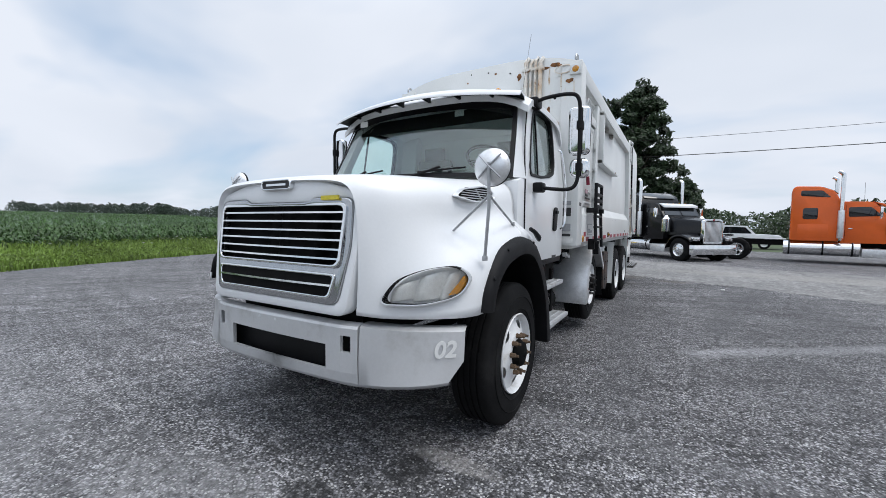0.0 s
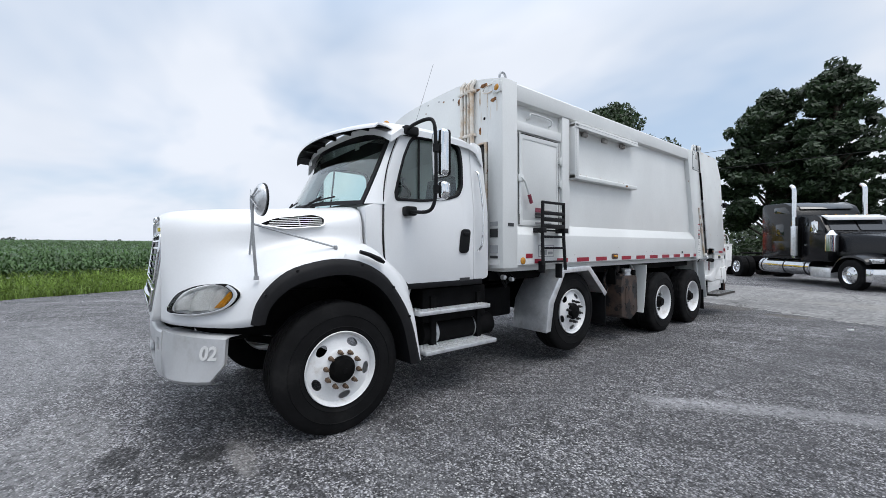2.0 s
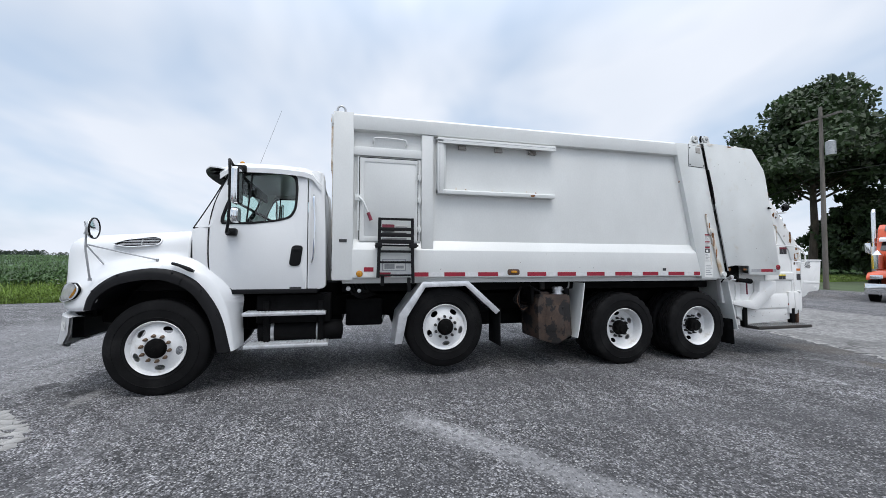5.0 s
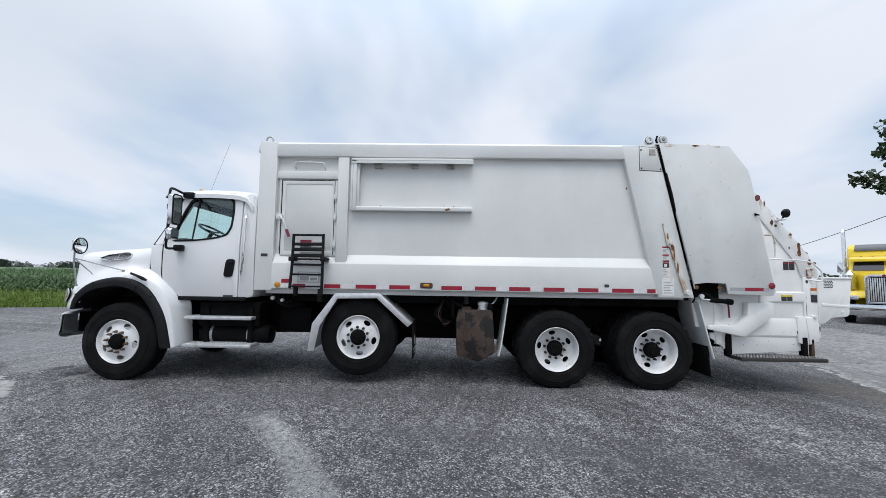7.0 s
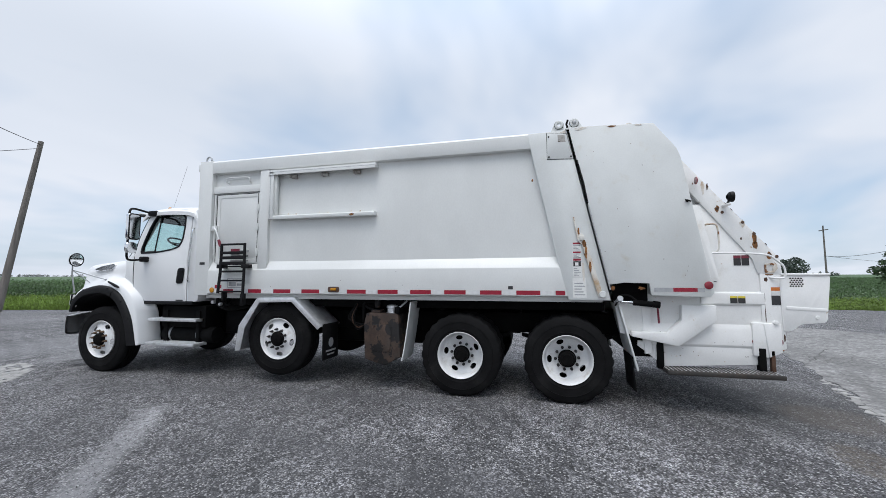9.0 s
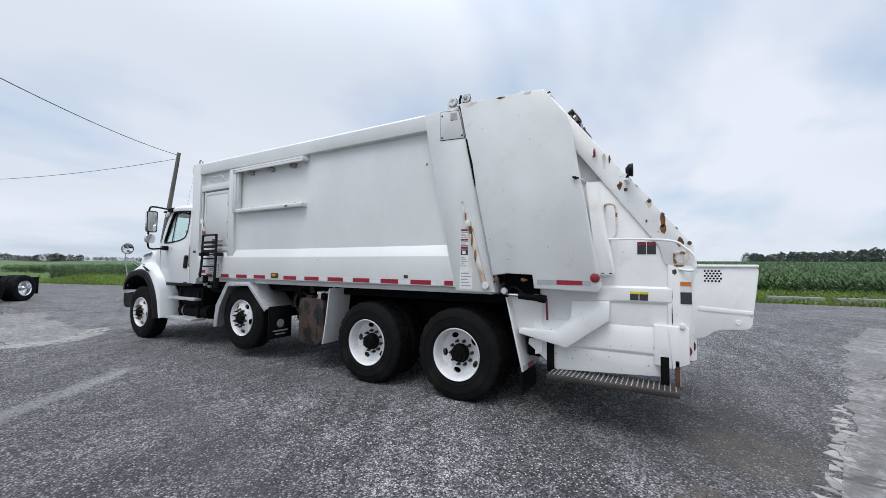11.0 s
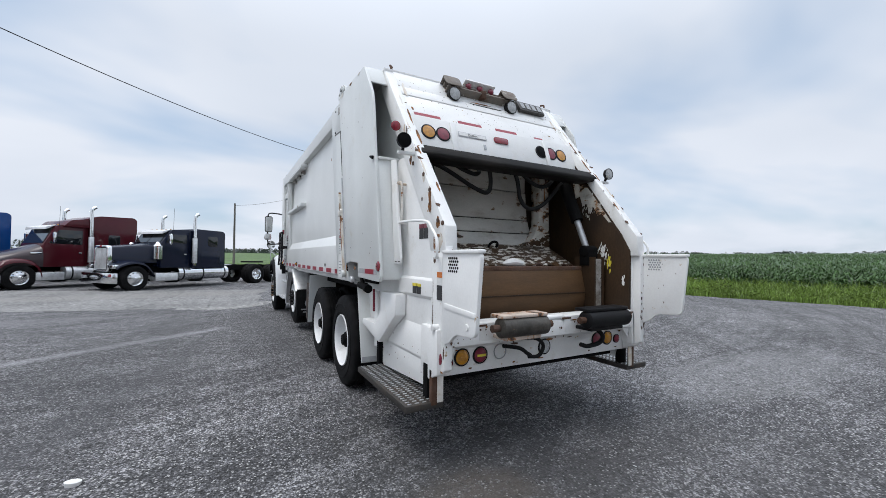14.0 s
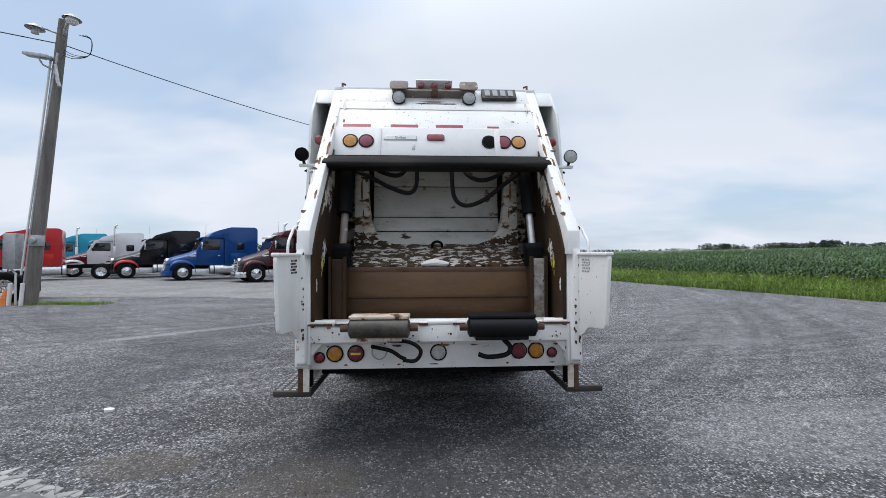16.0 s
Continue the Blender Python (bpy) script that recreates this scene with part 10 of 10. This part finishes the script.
for tip, root in (((-1.50, 0.30, 9.42), (-0.93, 0.0, 8.85)), ((-0.30, 0.25, 9.12), (-0.94, 0.0, 8.95))):
    mid = ((tip[0] * 0.75 + root[0] * 0.25), tip[1] * 0.75, tip[2] - 0.02)
    arm = part("lamp_arm", S().tube([root, mid, tip], 0.05 if tip[2] > 9.3 else 0.032, 8), M_GALV, lp, "galvanised lamp arm")
    part("lamp_shade", S().lathe([(0.16, 0.05), (0.13, 0.10), (0.02, 0.24), (0.0, 0.25), (0.02, 0.22), (0.10, 0.08)], (tip[0], tip[1], tip[2] - 0.10), 20, "z"), M_GALV, arm, "dish lamp shade")
    part("lamp_globe", S().lathe([(0.0, 0.16 if tip[2] > 9.3 else 0.09), (-0.10, 0.17 if tip[2] > 9.3 else 0.10), (-0.18, 0.10), (-0.20, 0.0)], (tip[0], tip[1], tip[2] - 0.08), 16, "z"), M_STICKW if tip[2] > 9.3 else M_GREYLENS, arm, "pale lamp globe")
part("camera_arm", S().tube([(-0.82, 0.05, 7.72), (-0.52, 0.2, 7.86), (-0.42, 0.22, 8.02)], 0.03, 8).prism(rounded([(-0.78, 8.02), (0.0, 8.14), (0.0, 8.24), (-0.76, 8.14)], 0.02, 2), 0.12, 0.36, "y"), M_GALV, lp, "pale floodlight on a bracket", 0.01)
part("pole_bracket", S().tube([(-0.84, 0.12, 7.9), (-0.98, 0.2, 7.35), (-1.05, 0.2, 7.15)], 0.05, 8), M_GALV, lp)
part("conduit", S().tube([(0.16, 0.12, 1.0), (LPL[0] * 0.5 + 0.2, 0.12, 4.6), (LPL[0] + 0.30, 0.10, 8.2)], 0.03, 8), M_STICKW, lp, "white conduit")
for x in (0.36, -0.02):
    part("guard_pipe", S().tube([(x + 0.06, 0.24, 0.0), (x, 0.24, 0.75)], 0.055, 10), M_STICKW, lp, "white plastic guard pipe")
part("conduit", S().tube([(0.10, 0.16, 0.0), (LPL[0] * 0.5 + 0.1, 0.14, 4.6), (LPL[0] + 0.08, LPL[1] + 0.12, 8.3)], 0.035, 8), M_GALV, lp, "grey conduit")
part("conduit", S().tube([(0.34, 0.1, 0.0), (0.34, 0.1, 1.05), (0.5, 0.1, 1.2)], 0.03, 8), M_STICKW, lp, "white conduit")
part("meter_box", S().box(0.22, 0.62, -0.05, 0.25, 1.2, 2.35), M_GALV, lp, "grey electric cabinet", 0.02)
part("meter", S().box(-0.42, -0.16, -0.05, 0.2, 1.95, 2.3).disc((-0.28, 0.2, 2.12), 0.1, 0.08, "y", 18), M_GALV, lp, "round electric meter", 0.01)
for k in range(3):
    part("tail_wire", S().tube(smooth_path([(LPL[0] + 0.05, 0.0, 8.5 - 0.1 * k), (-1.40, 0.1, 8.25 - 0.06 * k), (-1.88, 0.1, 8.25), (-1.95, 0.1, 8.75), (-1.55 - 0.1 * k, 0.1, 8.92)], 5), 0.01, 5), M_CABLE, lp)
cone = tagged(new("traffic_cone"), "orange plastic traffic cone beside the yard pole", "cone")
cone.location = (11.42, 2.5, 0)
part("cone_body", S().lathe([(0.02, 0.15), (0.25, 0.10), (0.48, 0.045), (0.5, 0.03), (0.5, 0.0)], (0, 0, 0), 16, "z"), M_STICKO, cone)
part("cone_base", S().box(-0.19, 0.19, -0.19, 0.19, 0.0, 0.03), M_STICKO, cone, "", 0.01)

PB, PA, PC, PD, PE = (-9.7, -16.2), (-0.6, -42.0), (-14.25, 34.2), (14.0, 37.0), (-72.4, 55.1)
pole(*PB, 9.0, (-0.9, 0.5), 0.17)
pole(*PA, 8.3)
pc = pole(*PC, 11.6)
part("cross_arm", S().box(-1.1, 1.1, -0.06, 0.06, 10.85, 10.97), M_WOOD, pc)
part("transformer", S().lathe([(8.4, 0.05), (8.42, 0.26), (9.25, 0.26), (9.35, 0.1)], (0.42, 0.1, 0), 18, "z", True), M_GALV, pc, "grey transformer can")
pole(*PD, 11.0)
pe = pole(*PE, 10.5)
part("cross_arm", S().box(-1.1, 1.1, -0.06, 0.06, 9.7, 9.82), M_WOOD, pe)


def wire(a, b, sag, r=0.012, label="thin black overhead wire"):
    a, b = Vector(a), Vector(b)
    pts = []
    for k in range(25):
        u = k / 24
        p = a.lerp(b, u)
        p.z -= sag * 4 * u * (1 - u)
        pts.append(p)
    me = S().tube(pts, r, 5).mesh("overhead_wire", M_CABLE)
    tagged(new("overhead_wire", me), label, "wire", "overhead wires")


lt = (LP[0] + LPL[0], LP[1] + LPL[1])
wire((lt[0] + 0.05, lt[1], 8.62), (PB[0] - 0.9, PB[1] + 0.5, 8.8), 0.9, 0.016)
wire((lt[0] + 0.05, lt[1], 8.62), (34.0, 24.0, 8.6), 0.8, 0.016)
wire((PB[0] - 0.9, PB[1] + 0.5, 8.6), (PA[0], PA[1], 8.0), 0.7, 0.014)
for z, r in ((8.55, 0.014), (7.25, 0.026)):
    wire((PC[0], PC[1], z), (PD[0], PD[1], z), 0.15, r)
    wire((PD[0], PD[1], z), (60.0, 32.0, z), 0.3, r)
wire((PC[0], PC[1], 7.25), (PE[0], PE[1], 5.5), 1.6, 0.024)
wire((PE[0], PE[1], 5.5), (-150.0, 140.0, 6.5), 0.8, 0.024)

# a flattened paper cup on the gravel and a low concrete block at the field's edge
cup = Shape().lathe([(0.0, 0.03), (0.004, 0.045), (0.05, 0.05), (0.052, 0.02)], (0, 0, 0), 10, "z", True)
cup.v = [(x * 0.95, y * 0.7, z * (0.6 + 2 * x)) for x, y, z in cup.v]
tagged(new("paper_scrap", cup.mesh("paper_scrap", M_STICKW)), "crumpled white paper scrap on the gravel", "litter").location = (1.04, 11.7, 0.002)

# ---- small road sign beyond the crops ----
sign = tagged(new("road_sign"), "grey backed road sign on a thin steel post by the field", "sign")
sign.location = (-23.0, 30.6, 0)
part("post", Shape().tube([(0, 0, -0.03), (0, 0, 2.75)], 0.035, 8), M_GALV, sign)
part("panel", Shape().prism(rounded([(-0.28, 2.2), (0.28, 2.2), (0.28, 2.78), (-0.28, 2.78)], 0.05, 3), -0.045, -0.037, "y"), M_GALV, sign, "flat grey sign panel")

# grass tufts by the yard pole
def tuft_place(r):
    k = r.randint(0, 3)
    cx, cy, w = ((8.8, 2.45, 0.35), (10.4, 2.35, 0.40), (9.6, 2.4, 0.2))[k]
    return cx + r.normal() * w, cy + r.normal() * w * 0.4, 0.5


v, f = blades(1500, tuft_place, 0.22, 0.006, 0.8, 61)
stuff_mesh("grass_tuft", v, f, M_GRASS, "low grass tufts round the foot of the yard pole", "grass")

# ---- white pickup far behind the parked trucks ----


def pickup(x, y, heading, label, body):
    base = tagged(new("pickup_truck"), label, "pickup")
    base.location, base.rotation_euler = (x, y, 0), (0, 0, radians(heading))
    low = rounded([(-2.7, 0.45), (-2.75, 0.92), (-2.55, 1.05), (-1.2, 1.10), (2.6, 1.05), (2.7, 0.95), (2.65, 0.45)], 0.08, 3)
    part("body", Shape().prism(low, -0.95, 0.95), body, base, "", 0.04)
    cab = rounded([(-1.25, 1.06), (-0.65, 1.72), (0.85, 1.76), (1.05, 1.06)], 0.08, 3)
    part("cab", Shape().prism(cab, -0.82, 0.82), body, base, "", 0.05)
    for sx in (1, -1):
        part("side_window", Shape().prism(rounded([(-1.0, 1.14), (-0.58, 1.62), (0.70, 1.65), (0.82, 1.14)], 0.05, 3), sx * 0.815, sx * 0.828), M_DGLASS, base)
        part("headlight", Shape().box(*sorted((sx * 0.6, sx * 0.9)), -2.76, -2.70, 0.75, 0.90), M_LENS, base, "", 0.02)
        for yy in (-1.75, 1.7):
            w = part("wheel", Shape().lathe([(-0.24, 0.20), (-0.24, 0.34), (-0.21, 0.37), (-0.03, 0.37), (0.0, 0.34), (0.0, 0.22)], (0, 0, 0), 24), M_RUBBER, base)
            w.location = (sx * 0.97, yy, 0.365)
            w.rotation_euler = (0, 0, 0 if sx > 0 else math.pi)
            part("rim", Shape().lathe([(-0.05, 0.22), (0.0, 0.21), (-0.03, 0.17), (-0.02, 0.05), (-0.02, 0.0)], (0, 0, 0), 20), M_ALU, w)
    part("windscreen", Shape().add([(-0.74, -1.24, 1.12), (0.74, -1.24, 1.12), (0.68, -0.72, 1.68), (-0.68, -0.72, 1.68), (-0.74, -1.20, 1.10), (0.74, -1.20, 1.10), (0.68, -0.68, 1.66), (-0.68, -0.68, 1.66)],
                                   [(0, 1, 2, 3), (7, 6, 5, 4), (0, 4, 5, 1), (1, 5, 6, 2), (2, 6, 7, 3), (3, 7, 4, 0)]), M_DGLASS, base)
    part("bumper", Shape().box(-0.95, 0.95, -2.85, -2.70, 0.42, 0.62), M_CHROME, base, "", 0.03)
    return base


pickup(4.1, 38.5, 80, "white pickup truck parked beyond the dark tractor", P_WHITE)

# ---- broken slab pieces along the apron's edge ----
M_SLAB = mat("broken_pale_concrete", (0.33, 0.325, 0.312), 0.85, var=0.18, scale=5, bump=0.003, bscale=60, obj=0.22, dirt=(0.22, 0.215, 0.205), dirt_amount=0.45, dirt_scale=6)


def inside(p, poly):
    hit = False
    for (x0, y0), (x1, y1) in zip(poly, poly[1:] + poly[:1]):
        if (y0 > p[1]) != (y1 > p[1]) and p[0] < x0 + (p[1] - y0) * (x1 - x0) / (y1 - y0):
            hit = not hit
    return hit


rs = random.Random(77)
STEP = 0.088


def crumble(parent, border, ci, cj, ni, nj, skip):
    """Broken slab pieces on an uneven grid, kept inside a border."""
    corner = {}

    def slab_corner(i, j):
        if (i, j) not in corner:
            corner[i, j] = (i * STEP + rs.uniform(-0.035, 0.035), j * STEP * 0.9 + (0.04 if i % 2 else 0.0) + rs.uniform(-0.032, 0.032))
        return corner[i, j]

    for i in range(ci, ni):
        for j in range(cj, nj):
            quad = [slab_corner(i, j), slab_corner(i + 1, j), slab_corner(i + 1, j + 1), slab_corner(i, j + 1)]
            cx, cy = sum(q[0] for q in quad) / 4, sum(q[1] for q in quad) / 4
            if not inside((cx, cy), border) or rs.random() < skip:
                continue
            loop = []
            for a, b in zip(quad, quad[1:] + quad[:1]):
                for u in (0.0, 0.5):
                    k = rs.uniform(0.90, 0.98) if u == 0 else rs.uniform(0.93, 1.0)
                    x, y = a[0] + (b[0] - a[0]) * u, a[1] + (b[1] - a[1]) * u
                    loop.append(((x - cx) * k, (y - cy) * k))
            top = [(x * 0.94, y * 0.94) for x, y in loop]
            s = Shape()
            n = len(loop)
            h = 0.004 + rs.uniform(0.0, 0.004)
            s.add([(x, y, 0.0) for x, y in loop] + [(x, y, h) for x, y in top], [tuple(range(n, 2 * n))] + [(q, (q + 1) % n, n + (q + 1) % n, n + q) for q in range(n)])
            chunk = part("concrete_piece", s, M_SLAB, parent)
            chunk.location = (cx, cy, 0.0)
            chunk.rotation_euler = (rs.uniform(-0.02, 0.02), rs.uniform(-0.02, 0.02), 0)


crumble(apron, [(0.10, 2.38), (-0.30, 2.20), (-0.75, 1.78), (-1.08, 1.25), (-1.25, 0.70), (-0.84, 0.68), (-0.44, 1.42), (0.06, 1.82), (1.4, 1.52), (1.45, 1.85), (0.7, 2.2)], -16, 4, 18, 34, 0.16)
crumble(drive, [(1.18, 12.70), (1.25, 12.84), (-0.2, 13.39), (-1.05, 13.74), (-3.25, 14.33), (-3.25, 14.23), (-1.1, 13.60), (-0.26, 13.26)], -40, 155, 16, 180, 0.38)
